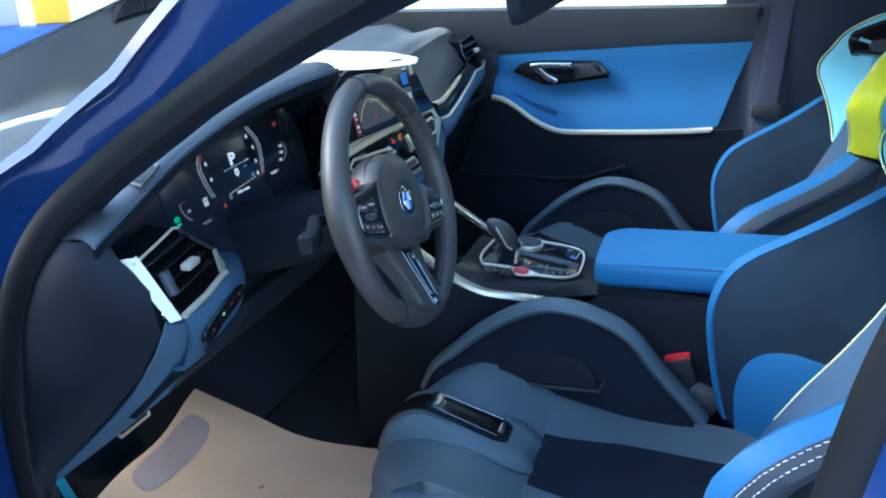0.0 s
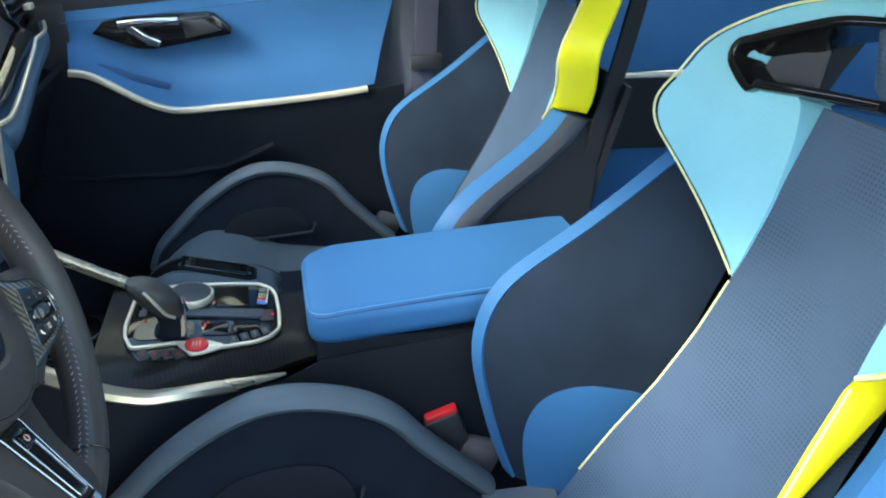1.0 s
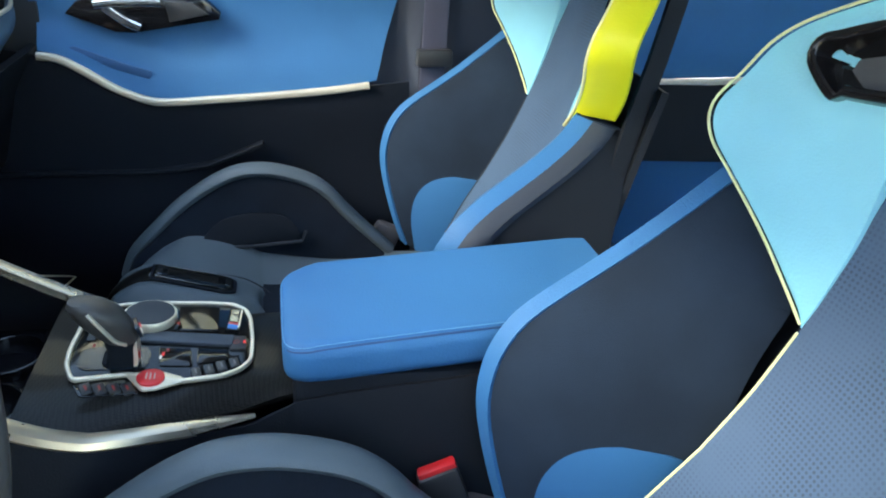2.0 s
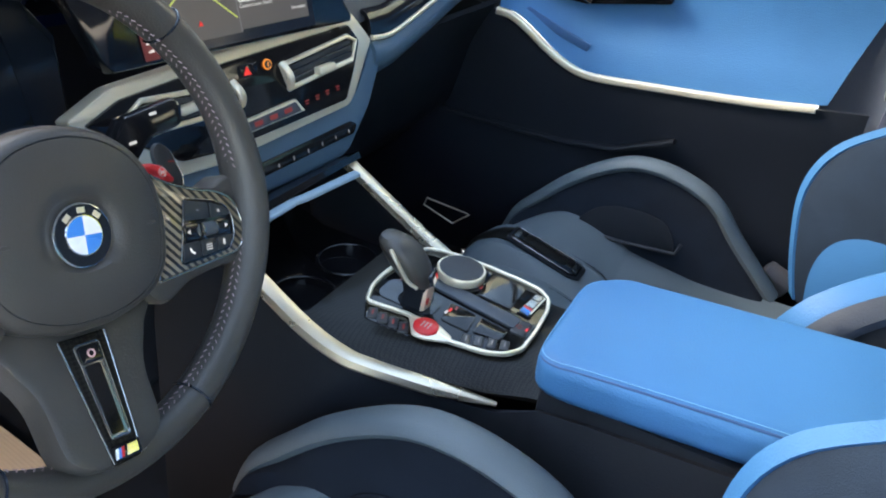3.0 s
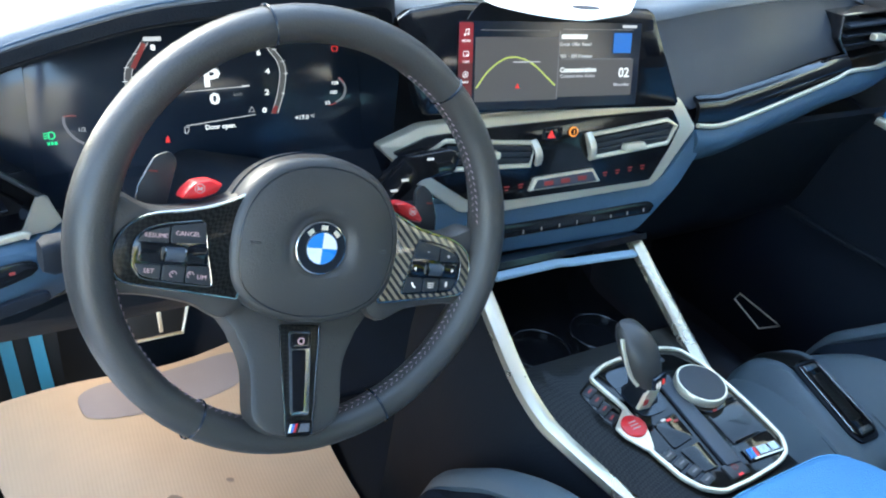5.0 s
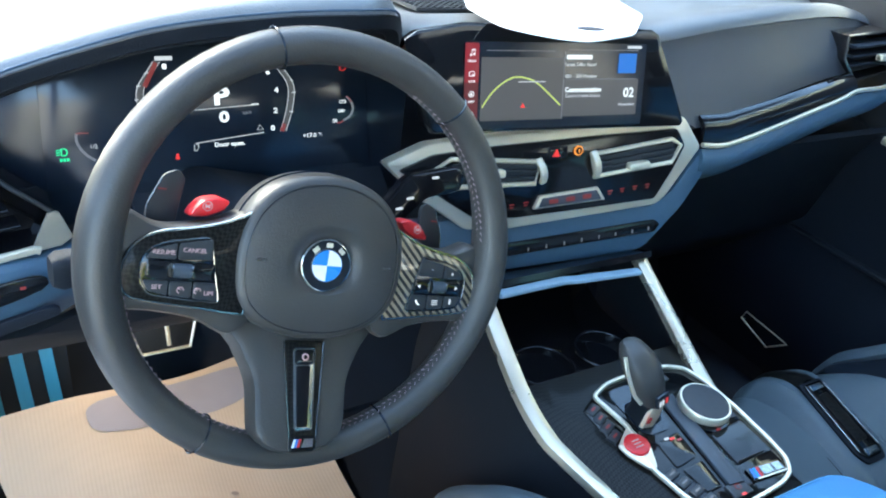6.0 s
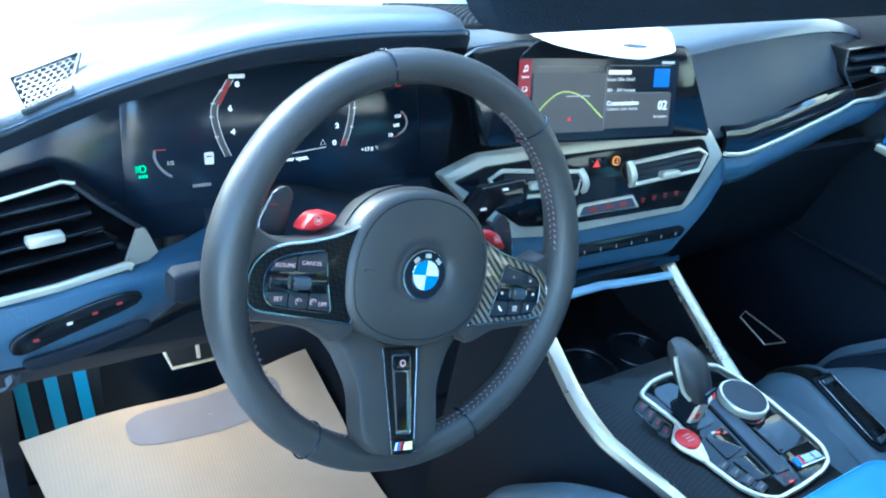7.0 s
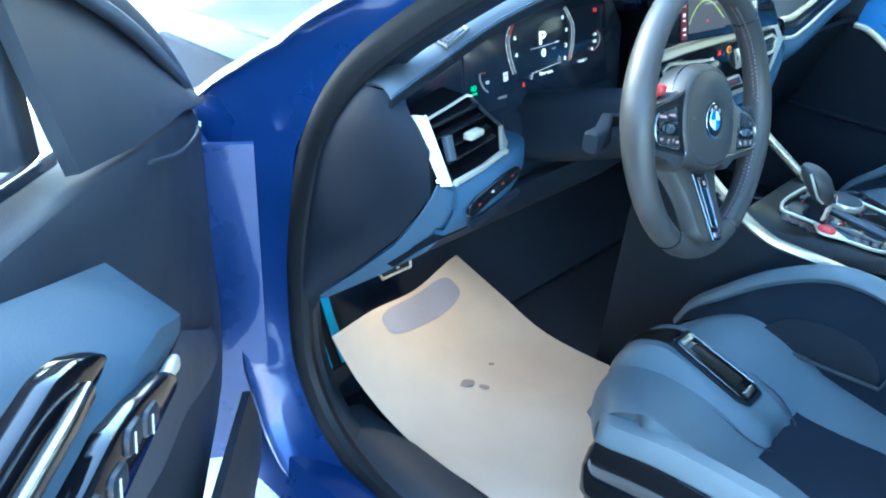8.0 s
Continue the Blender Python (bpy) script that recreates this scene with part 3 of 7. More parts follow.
            part("low_bolster", skin(rows, 0.008), SLATE, seat, "low blue-grey leather bolster")
            part("side_shell", skin(shell_rows, 0.010), GLOSS, seat, "gloss black seat side shell")
        if sgn < 0:
            continue
        pk = facing((sgn * 0.1545, -0.175, 0.584), (0, sgn * -1, 0), (0.30 * sgn, 0, 1)) @ Matrix.Diagonal((1.12, 1.12, 1, 1))
        arch2 = [(p.x, p.y) for p in smooth_line([(-0.085, -0.030, 0), (-0.070, -0.006, 0), (-0.045, 0.014, 0), (0.0, 0.022, 0), (0.045, 0.016, 0), (0.066, -0.004, 0), (0.072, -0.024, 0)], 3)]
        part("side_recess", plate(arch2, 0.004, pk, 0.001), BLACK, seat, "dark arched pocket in the bolster")
        part("pocket_lip", tube([pk @ Vector((x, y, 0.005)) for x, y in ((-0.088, -0.032), (0.0, -0.030), (0.074, -0.026), (0.080, -0.010))], 0.003, 8, up=(1, 0, 0)), SOFTBLACK, seat, "moulded lip of the pocket")
    part("hinge_cover", box(0.030, 0.055, 0.050, pose(0.228, -0.418, 0.520, 25), 0.012), material("hinge_grey", (0.10, 0.095, 0.10), 0.5, vary=0.1), seat, "grey-brown backrest hinge cover")
    part("seat_base", box(0.36, 0.40, 0.16, pose(0.01, -0.26, 0.38), 0.02), PLASTIC, seat)
    part("seat_front_shell", sweep([(x, 0.010 - 2.2 * abs(x) ** 2, 0.455) for x in np.linspace(-0.16, 0.2, 9)], [(a, b) for a, b in rounded(0.03, 0.09, 0.012)]), GLOSS, seat, "black plastic front shell")
    # backrest
    half = [(-0.05, 0.150), (0.0, 0.140), (0.1, 0.118), (0.18, 0.101), (0.25, 0.093), (0.318, 0.089), (0.38, 0.087), (0.44, 0.088), (0.52, 0.092)]
    fore = [(-0.05, 0.045), (0.0, 0.042), (0.1, 0.034), (0.18, 0.022), (0.25, 0.012), (0.318, 0.006), (0.44, 0.002), (0.52, -0.004)]
    shift = [(-0.05, 0.032), (0.0, 0.030), (0.1, 0.020), (0.18, 0.006), (0.3, 0.0), (0.5, 0.0)]
    rows = []
    for s in np.linspace(-0.05, 0.50, 18):
        w = lerp_table(half, s)
        rows.append([back_at(w * a, s, lerp_table(fore, s) - 0.008 * (1 - a * a)) for a in np.linspace(-1, 1, 9)])
    rear = back_at(0, 0, -0.05) - back_at(0, 0, 0)
    part("centre_back", slab_skin(rows, rear), PERF, seat, "dark perforated leather back panel")
    outer = [(0.090, 0.322), (0.118, 0.343), (0.152, 0.370), (0.195, 0.404), (0.220, 0.427), (0.228, 0.453), (0.219, 0.485), (0.208, 0.520), (0.186, 0.549), (0.145, 0.580), (0.08, 0.602), (0.0, 0.610)]
    inner = [(0.089, 0.320), (0.087, 0.34), (0.086, 0.365), (0.086, 0.40), (0.090, 0.44), (0.098, 0.480), (0.112, 0.502), (0.150, 0.4975), (0.171, 0.514), (0.146, 0.547), (0.085, 0.577), (0.0, 0.586)]

    def lean(x):
        return -0.003 + 0.078 * (x / 0.22) ** 2.2
    o2 = smooth_line([(a, b, 0) for a, b in outer], 5)
    i2 = smooth_line([(a, b, 0) for a, b in inner], 5)
    for sgn in (-1, 1):
        rows = []
        for a, b in zip(o2, i2):
            row = []
            for k in range(7):
                q = a.lerp(b, k / 6)
                row.append(back_at(sgn * q.x, q.y, lean(abs(q.x)) - 0.004 * (1 - k / 6) ** 4))
            rows.append(row)
        part("shoulder_wing", slab_skin(rows, rear * 0.8), AQUA, seat, "light aqua leather shoulder wing")
        rim = [(lerp_table(half, q), q, lerp_table(fore, q)) for q in np.linspace(0.03, 0.315, 16)]
        rim_up = [(a.x, a.y, lean(a.x)) for a in o2]
        # Left-hand piping is widened to stand for the bright highlight along it.
        part("piping", tube([back_at(sgn * (x + 0.0005), q, d + 0.0005) for x, q, d in rim_up], 0.0014 if sgn > 0 else 0.0026, 8), PALEYELLOW, seat, "pale yellow piping")
        part("back_piping", tube([back_at(sgn * (x + 0.0005), q, d + 0.0005) for x, q, d in rim], 0.0013, 8), PALEYELLOW, seat, "pale yellow piping")
        # the broad yellow side of the pad, cut off square at the waist
        if sgn < 0:
            wall = [w for w in rim_up if 0.342 < w[1] < 0.56 and w[0] > 0.11]
            rows = [[back_at(-(x + (0.056 - 0.10 * (q - 0.345)) * v), q + 0.018 * v, d - 0.034 * v * v + 0.006 * math.sin(math.pi * v)) for v in (0.0, 0.06, 0.25, 0.5, 0.75, 0.94, 1.0)] for x, q, d in wall]
            part("yellow_edge", slab_skin(rows, rear * 0.10 + Vector((0.004, 0, 0))), LIME, seat, "bright yellow leather side of the pad")
        # opening frame
        hole = [(0.02, 0.518), (0.06, 0.513), (0.100, 0.507), (0.145, 0.4985), (0.155, 0.4990), (0.1715, 0.514), (0.1735, 0.524), (0.166, 0.532), (0.1415, 0.549), (0.100, 0.571), (0.06, 0.580), (0.02, 0.584)]
        part("opening_frame", sweep([back_at(sgn * a.x, a.y, lean(a.x) - 0.012) for a in smooth_line([(x, y, 0) for x, y in hole], 4)], rounded(0.009, 0.055, 0.003), up=back_at(0, 0, 1) - back_at(0, 0, 0)), GLOSS, seat, "glossy black headrest opening")
        part("opening_cheek", slab_skin([[back_at(sgn * x, q, lean(x) - 0.022 - 0.010 * k) for x, q in ((a, b), (c, e))] for k, (a, b, c, e) in enumerate(((0.168, 0.513, 0.166, 0.531), (0.152, 0.503, 0.146, 0.544), (0.132, 0.506, 0.138, 0.549)))], rear * 0.1), SOFTBLACK, seat, "dark moulded cheek of the opening")
        # side bolster of the backrest
        prof = [(p.x, p.y) for p in smooth_line([(a, b, 0) for a, b in ((-0.05, 0.078), (0.0, 0.116), (0.05, 0.147), (0.10, 0.172), (0.14, 0.181), (0.18, 0.178), (0.22, 0.160), (0.288, 0.106), (0.34, 0.068), (0.40, 0.028))], 4)]
        if sgn < 0:
            prof = PROF_DOOR
        rows, crest, band, wall = [], [], [], []
        for s in np.linspace(-0.03, 0.40 if sgn > 0 else 0.352, 30):
            h = lerp_table(prof, s)
            xo = 0.205 + 0.045 * math.sin(min(1, (s + 0.03) / 0.25) * math.pi / 2)
            xi = 0.122 + lerp_table(shift, s) + 0.022 * max(0.0, 1 - ((s - 0.27) / 0.13) ** 2)
            if sgn > 0:
                xi += 0.09 * max(0, (s - 0.31) / 0.09)
            else:
                xo -= 0.085 * max(0, (s - 0.16) / 0.19) ** 1.3
                xi = min(xi, xo - 0.04)
            rows.append([back_at(sgn * x, s, d) for x, d in ((xi, -0.03), (xi + 0.01, 0.005), ((xi + xo) / 2 - 0.005, h * 0.72), (xo - 0.022, h - 0.004), (xo - 0.008, h), (xo + 0.002, h - 0.012), (xo + 0.006, h - 0.05), (xo, -0.05))])
            crest.append([back_at(sgn * x, s, d) for x, d in ((xo - 0.026, h - 0.004), (xo - 0.009, h + 0.004), (xo + 0.004, h - 0.010), (xo + 0.007, h - 0.016))])
            band.append([back_at(sgn * x, s, d) for x, d in ((xo + 0.006, h - 0.015), (xo + 0.014, h - 0.026), (xo + 0.016, h - 0.040), (xo + 0.010, h - 0.052))])
            wall.append([back_at(sgn * x, s, d) for x, d in ((xo + 0.009, h - 0.050), (xo + 0.009, (h - 0.1) / 2), (xo + 0.005, -0.055))])
        part("back_bolster", loft(rows, closed=True, ends=True), BOLSTER, seat, "dark suede side bolster")
        part("blue_edge", skin(crest, 0.004), BLUE, seat, "blue leather edge strip")
        if sgn < 0:
            part("outer_band", skin(band, 0.004), BANDSLATE, seat, "rounded slate leather band")
            part("outer_wall", skin(wall, 0.004), BLACK, seat, "black outer side of the bolster")
        rows = []
        for s in np.linspace(-0.055, 0.1395, 24):
            h = lerp_table(prof, s)
            xo = 0.205 + 0.045 * math.sin(min(1, (s + 0.03) / 0.25) * math.pi / 2)
            xi = 0.122 + lerp_table(shift, s)
            k = (1 - (max(0.0, s) / 0.14) ** 2.2) ** 0.5 * 0.93
            rows.append([back_at(sgn * (xi + 0.004 + ((xi + xo) / 2 - 0.009 - xi) * k * a), s, 0.008 + (h * 0.72 + 0.002) * k * a + 0.008 * math.sin(math.pi * a) * k) for a in np.linspace(-0.12, 1, 8)])
        part("lumbar_wedge", slab_skin(rows, rear * 0.2), BLUE, seat, "blue leather lower wedge")
        part("back_side", skin([[back_at(sgn * lerp_table([(-0.05, 0.2), (0.1, 0.220), (0.3, 0.200), (0.4, 0.180), (0.5, 0.170), (0.62, 0.13)], s), s, d) for d in (-0.03, -0.045, -0.056)] for s in np.linspace(-0.05, 0.62, 9)], 0.008), BLACK, seat)
    rows = []
    for s, w, t in ((0.512, 0.040, 0.03), (0.53, 0.060, 0.05), (0.58, 0.082, 0.065), (0.64, 0.086, 0.06), (0.69, 0.075, 0.05), (0.71, 0.055, 0.03)):
        rows.append([back_at(x, s, -0.035 + y) for x, y in rounded(2 * w, t * 1.4, t * 0.5, 5)])
    part("headrest", loft(rows, closed=True, ends=True), PERF, seat, "dark padded headrest")
    part("back_shell", skin([[back_at(w * a, s, -0.066 - 0.03 * (1 - a * a)) for a in np.linspace(-1, 1, 7)] for s, w in ((-0.05, 0.2), (0.2, 0.215), (0.42, 0.195))], 0.01), BLACK, seat)
    part("upper_back_shell", skin([[back_at(w * a, s, -0.066 - 0.02 * (1 - a * a)) for a in np.linspace(-1, 1, 7)] for s, w in ((0.60, 0.16), (0.70, 0.11))], 0.01), BLACK, seat)
    return seat


driver_seat = make_seat("black and blue leather bucket seat by the open door")
driver_seat.matrix_basis = pose(-0.37, 0, 0)
passenger_seat = copy_thing(driver_seat, pose(0.367, 0, 0))
for ob in passenger_seat.children:
    if ob.name.startswith("back_piping"):
        ob.data = ob.data.copy()
        ob.data.materials[0] = SEAM
tagged(passenger_seat, "black and blue leather bucket seat beyond the console", "car seat")

for row_k in (0, 1):
    st = []
    for k in range(56):
        q = 0.34 * k / 56
        h, h2 = lerp_table(PROF_DOOR, q), lerp_table(PROF_DOOR, q + 0.0038)
        xo = 0.205 + 0.045 * math.sin(min(1, (q + 0.03) / 0.25) * math.pi / 2) - 0.085 * max(0, (q - 0.16) / 0.19) ** 1.3 + 0.0100 + 0.0055 * row_k
        st.append(sweep([back_at(-xo, q, h - 0.018 - 0.009 * row_k), back_at(-xo, q + 0.0038, h2 - 0.018 - 0.009 * row_k)], circle(0.0005, 5), up=(0.3, 0.5, 0.2)))
    tagged(part("edge_stitching", joined(*st), WHITETHREAD, driver_seat, "white stitching"), kind="stuff")
rows = []
for q in np.linspace(0.17, 0.35, 14):
    x = lerp_table([(0.0, 0.140), (0.1, 0.118), (0.18, 0.101), (0.25, 0.093), (0.318, 0.090), (0.343, 0.118), (0.352, 0.128)], q)
    d = lerp_table([(0.1, 0.034), (0.18, 0.022), (0.25, 0.012), (0.318, 0.006), (0.35, 0.021)], q)
    w = 0.004 + 0.026 * min(1, (q - 0.17) / 0.16)
    rows.append([back_at(-(x + o * w), q, d - w * v) for o, v in ((0.0, 0.0), (0.15, 0.10), (0.40, 0.35), (0.55, 0.8), (0.55, 1.0))])
part("lower_yellow_edge", slab_skin(rows, Vector((0.004, 0.002, 0))), LIME, driver_seat, "bright yellow leather side of the pad")

# ---- passenger door ----
pdoor = thing("passenger_door", "closed door with blue leather panel and silver trim strip", "car door")


def yz(x, pts, depth, edge=0.002):
    """A plate on the far door: a ring of (y, z) standing at x, its face towards the cabin."""
    m = facing((x, 0, 0), (0, -1, 0), (0, 0, 1))
    return plate([(-y, z) for y, z in pts], depth, m, edge)


DOORX = 0.69
rows = []
for y in np.linspace(0.55, -0.47, 14):
    top = 1.08 + 0.03 * (0.2 - y) * 0.5
    rows.append([(DOORX + 0.02, y, top), (DOORX - 0.02, y, top - 0.005), (DOORX - 0.02, y, 0.985 + (0.2 - y) * 0.075), (DOORX - 0.004, y, 0.952 + (0.2 - y) * 0.075)])
part("upper_rail", skin(rows, 0.012), SOFTBLACK, pdoor, "black upper door rail")
STRIP = [(0.155, 0.862), (0.125, 0.857), (0.09, 0.838), (0.045, 0.808), (0.0, 0.787), (-0.04, 0.780), (-0.12, 0.783), (-0.22, 0.788), (-0.32, 0.795), (-0.395, 0.803)]
strip = smooth_line([(0, y, z) for y, z in STRIP], 4)
tops = [(0.2, 0.958), (-0.46, 1.010)]
rows = []
for p in strip + [Vector((0, -0.41, 0.806))]:
    zt = lerp_table(tops, p.y)
    rows.append([Vector((DOORX + 0.004 - 0.035 * math.sin(math.pi * (1 - v) ** 2.2 * 0.5) ** 2, p.y - 0.06 * v * (p.y < -0.3), p.z + (zt - p.z) * v)) for v in np.linspace(0, 1, 9)])
part("blue_panel", skin(rows, 0.012), BLUE, pdoor, "blue leather door panel")
part("trim_strip", sweep([Vector((DOORX - 0.050, p.y, p.z - 0.002)) for p in strip], rounded(0.012, 0.013, 0.004)), SILVER, pdoor, "slim silver trim strip")
rows = []
for y in np.linspace(0.5, -0.47, 14):
    zt = lerp_table([(0.5, 0.95), (0.155, 0.862)] + STRIP[1:] + [(-0.47, 0.81)], y)
    rows.append([(DOORX - 0.03, y, zt - 0.006), (DOORX - 0.035, y, zt - 0.05), (DOORX - 0.02, y, 0.68), (DOORX - 0.05, y, 0.58), (DOORX - 0.06, y, 0.48), (DOORX - 0.02, y, 0.36)])
part("lower_panel", skin(rows, 0.015), DOORBLACK, pdoor, "black lower door panel")
part("front_panel", skin([[(DOORX - 0.005, y, z) for y in (0.55, 0.15)] for z in (1.0, 0.85)], 0.01), SOFTBLACK, pdoor)
part("pocket_line", sweep([(DOORX - 0.045, 0.25, 0.655), (DOORX - 0.045, 0.0, 0.65), (DOORX - 0.05, -0.1, 0.66), (DOORX - 0.055, -0.2, 0.70)], rounded(0.02, 0.008, 0.003)), BLACK, pdoor, "edge of the door pocket")
hd = part("handle_recess", yz(DOORX - 0.012, [(0.105, 0.925), (0.085, 0.945), (0.045, 0.953), (-0.10, 0.956), (-0.115, 0.953), (-0.143, 0.925), (-0.14, 0.915), (0.0, 0.893), (0.03, 0.895)], 0.02), GLOSS, pdoor, "gloss black handle recess")
part("handle", joined(sweep(smooth_line([(DOORX - 0.042, 0.055, 0.941), (DOORX - 0.046, 0.02, 0.945), (DOORX - 0.047, -0.05, 0.946)], 5), rounded(0.012, 0.014, 0.005)), sweep(smooth_line([(DOORX - 0.042, 0.04, 0.938), (DOORX - 0.04, 0.012, 0.915), (DOORX - 0.04, -0.012, 0.903)], 5), rounded(0.01, 0.016, 0.004))), CHROME, hd, "polished chrome door lever")
part("lock_button", yz(DOORX - 0.036, [(-0.055, 0.945), (-0.10, 0.945), (-0.125, 0.925), (-0.06, 0.912)], 0.006), PLASTIC, hd)
# Shade of the pull recess, laid on as a thin darker blue plate.
part("pull_recess_shade", yz(DOORX - 0.032, [(0.12, 0.868), (0.10, 0.872), (0.03, 0.845), (-0.02, 0.828), (-0.015, 0.815), (0.06, 0.838)], 0.004), BLUESEAM_SHADE, pdoor, "darker blue plate painted as the pull recess's shade")
part("panel_seam", tube([(DOORX - 0.0195, y, 0.940 + (0.2 - y) * 0.079) for y in np.linspace(0.16, -0.42, 12)], 0.0012, 6, up=(1, 0, 0)), BLUESEAM_SHADE, pdoor, "stitched seam")
g = part("window_glass", skin([[(DOORX + 0.03, y, 1.06), (DOORX - 0.02, y, 1.3)] for y in (0.2, -0.47)], 0.004), GLASS, pdoor)
g.visible_shadow = False
belt = thing("seat_belt", "grey woven seat belt on the far pillar", "seat belt")
part("webbing", sweep([(0.60, -0.52, 1.25), (0.615, -0.515, 1.0), (0.622, -0.51, 0.86), (0.615, -0.50, 0.70), (0.60, -0.48, 0.5)], rounded(0.004, 0.045, 0.0015), up=(0, 1, 0)), material("belt_webbing", (0.055, 0.060, 0.095), 0.8, grain=0.5, grain_size=900, vary=0.1), belt)
part("guide", box(0.02, 0.065, 0.03, pose(0.615, -0.51, 0.855), 0.005), PLASTIC, belt, "black belt guide")

# ---- rear cabin ----
rdoor = thing("rear_door", "closed rear door with blue leather panel", "car door")
part("blue_panel", skin([[(0.70, y, 0.80), (0.67, y, 0.86), (0.69, y, 1.02)] for y in (-0.76, -1.1, -1.45)], 0.015), BLUE, rdoor, "blue leather rear panel")
part("lower_panel", skin([[(0.68, y, 0.34), (0.66, y, 0.6), (0.68, y, 0.79)] for y in (-0.74, -1.1, -1.45)], 0.015), BLACK, rdoor, "black lower rear panel")
part("trim_strip", sweep([(0.662, -0.78, 0.80), (0.662, -1.1, 0.79), (0.662, -1.4, 0.80)], rounded(0.01, 0.012, 0.003)), SILVER, rdoor, "slim silver trim strip")
part("upper_rail", skin([[(0.70, y, 1.02), (0.66, y, 1.06), (0.68, y, 1.1)] for y in (-0.74, -1.1, -1.45)], 0.015), SOFTBLACK, rdoor, "black upper rail")
bench = thing("rear_bench", "blue leather rear bench seat", "car seat")
for x0 in (-0.36, 0.36):
    rows = []
    for y in np.linspace(-0.82, -1.42, 9):
        v = (-0.82 - y) / 0.60
        z = 0.61 - 0.03 * v - 0.06 * max(0, 1 - v * 5) ** 2
        rows.append([(x0 + a * 0.30, y, z + 0.03 * a * a) for a in np.linspace(-1, 1, 9)])
    part("cushion", skin(rows, 0.12), BLUE, bench)
    rows = [[(x0 + a * 0.30, -1.40 - s * 0.35 + 0.03 * a * a, 0.56 + s) for a in np.linspace(-1, 1, 9)] for s in np.linspace(0, 0.6, 7)]
    part("backrest", skin(rows, 0.1), BLUE, bench)

# ---- dashboard ----
dash = thing("dashboard", "black and blue leather dashboard with silver and carbon trim", "dashboard")
LIP = [(-0.70, 0.23, 0.928), (-0.68, 0.225, 0.940), (-0.62, 0.22, 0.966), (-0.56, 0.218, 0.990), (-0.50, 0.205, 1.013), (-0.44, 0.185, 1.034), (-0.36, 0.16, 1.05), (-0.29, 0.142, 1.057), (-0.25, 0.155, 1.053), (-0.22, 0.20, 1.028), (-0.19, 0.24, 1.006), (-0.10, 0.25, 1.0), (0.05, 0.25, 1.0), (0.16, 0.235, 1.0), (0.30, 0.24, 1.015), (0.50, 0.245, 1.03), (0.60, 0.25, 1.025), (0.72, 0.28, 1.0)]
lip = smooth_line(LIP, 4)
rows = []
for p in lip:
    wy = 0.74 + 0.10 * (1 - (p.x / 0.72) ** 2)
    rows.append([p, p + Vector((0, 0.008, 0.008)), p + Vector((0, 0.03, 0.013)), Vector((p.x, p.y + 0.10, p.z + 0.008 - 0.02 * abs(p.x))), Vector((p.x, 0.45, 0.5 * p.z + 0.484 + 0.09 * max(0, p.x - 0.1))), Vector((p.x, wy, 0.938 + 0.10 * max(0, p.x - 0.1)))])
part("top_pad", skin([smooth_line(r, 2) for r in rows], 0.006), PADTOP, dash, "soft black top pad with stitched edge")
cow = [p for p in lip if p.x < -0.185]
part("cowl_lip", skin([[p + Vector((0, 0.002, 0.0)), p + Vector((0, 0.004, -0.010)), p + Vector((0.0, 0.03, -0.020))] for p in cow], 0.004), BLACK, dash, "stitched edge of the instrument cowl")
part("cowl_stitch", tube([p + Vector((0, -0.002, 0.004)) for p in cow], 0.0012, 6), material("dark_blue_thread", (0.03, 0.06, 0.10), 0.7), dash, "blue thread")
part("cowl_inside", skin([[p + Vector((0, 0.02, -0.018)), Vector((p.x * 0.985 - 0.003, 0.275, p.z - 0.03))] for p in cow], 0.004), BLACK, dash)
# right-hand face
rows = []
for x, zt, yb, zb in ((0.13, 1.0, 0.165, 0.94), (0.2, 1.004, 0.16, 0.91), (0.3, 1.015, 0.17, 0.925), (0.4, 1.022, 0.185, 0.94), (0.5, 1.03, 0.195, 0.955), (0.6, 1.025, 0.20, 0.965), (0.70, 1.0, 0.22, 0.965)):
    yt = lerp_table([(a, b) for a, b, c in LIP], x)
    rows.append([(x, yt, zt), (x, yt - 0.006, zt - 0.015), (x, (yt + yb) / 2 - 0.005, (zt + zb) / 2), (x, yb, zb), (x, yb + 0.05, zb - 0.03)])
part("fascia_right", skin(rows, 0.006), SOFTBLACK, dash, "soft black passenger fascia")
rows, rows2, edge, blue = [], [], [], []
for x, y, z, h in ((0.207, 0.155, 0.908, 0.030), (0.25, 0.152, 0.907, 0.032), (0.33, 0.157, 0.918, 0.030), (0.42, 0.165, 0.932, 0.026), (0.50, 0.172, 0.945, 0.022), (0.535, 0.175, 0.951, 0.014)):
    h *= 0.85
    rows.append([(x, y + 0.012, z + h / 2 + 0.004), (x, y + 0.002, z + h / 2), (x, y - 0.004, z), (x, y - 0.006, z - h / 2)])
    edge.append((x, y - 0.007, z - h / 2 - 0.004))
for x, y, z in ((0.207, 0.148, 0.886), (0.25, 0.145, 0.885), (0.33, 0.15, 0.899), (0.42, 0.158, 0.915), (0.5, 0.165, 0.93), (0.6, 0.172, 0.944), (0.70, 0.20, 0.95)):
    blue.append([(x, y, z), (x, y - 0.008, z - 0.016), (x, y + 0.002, z - 0.04), (x, y + 0.05, z - 0.07)])
part("carbon_trim", skin([smooth_line(r, 2) for r in rows], 0.006), GLOSS, dash, "gloss black trim")
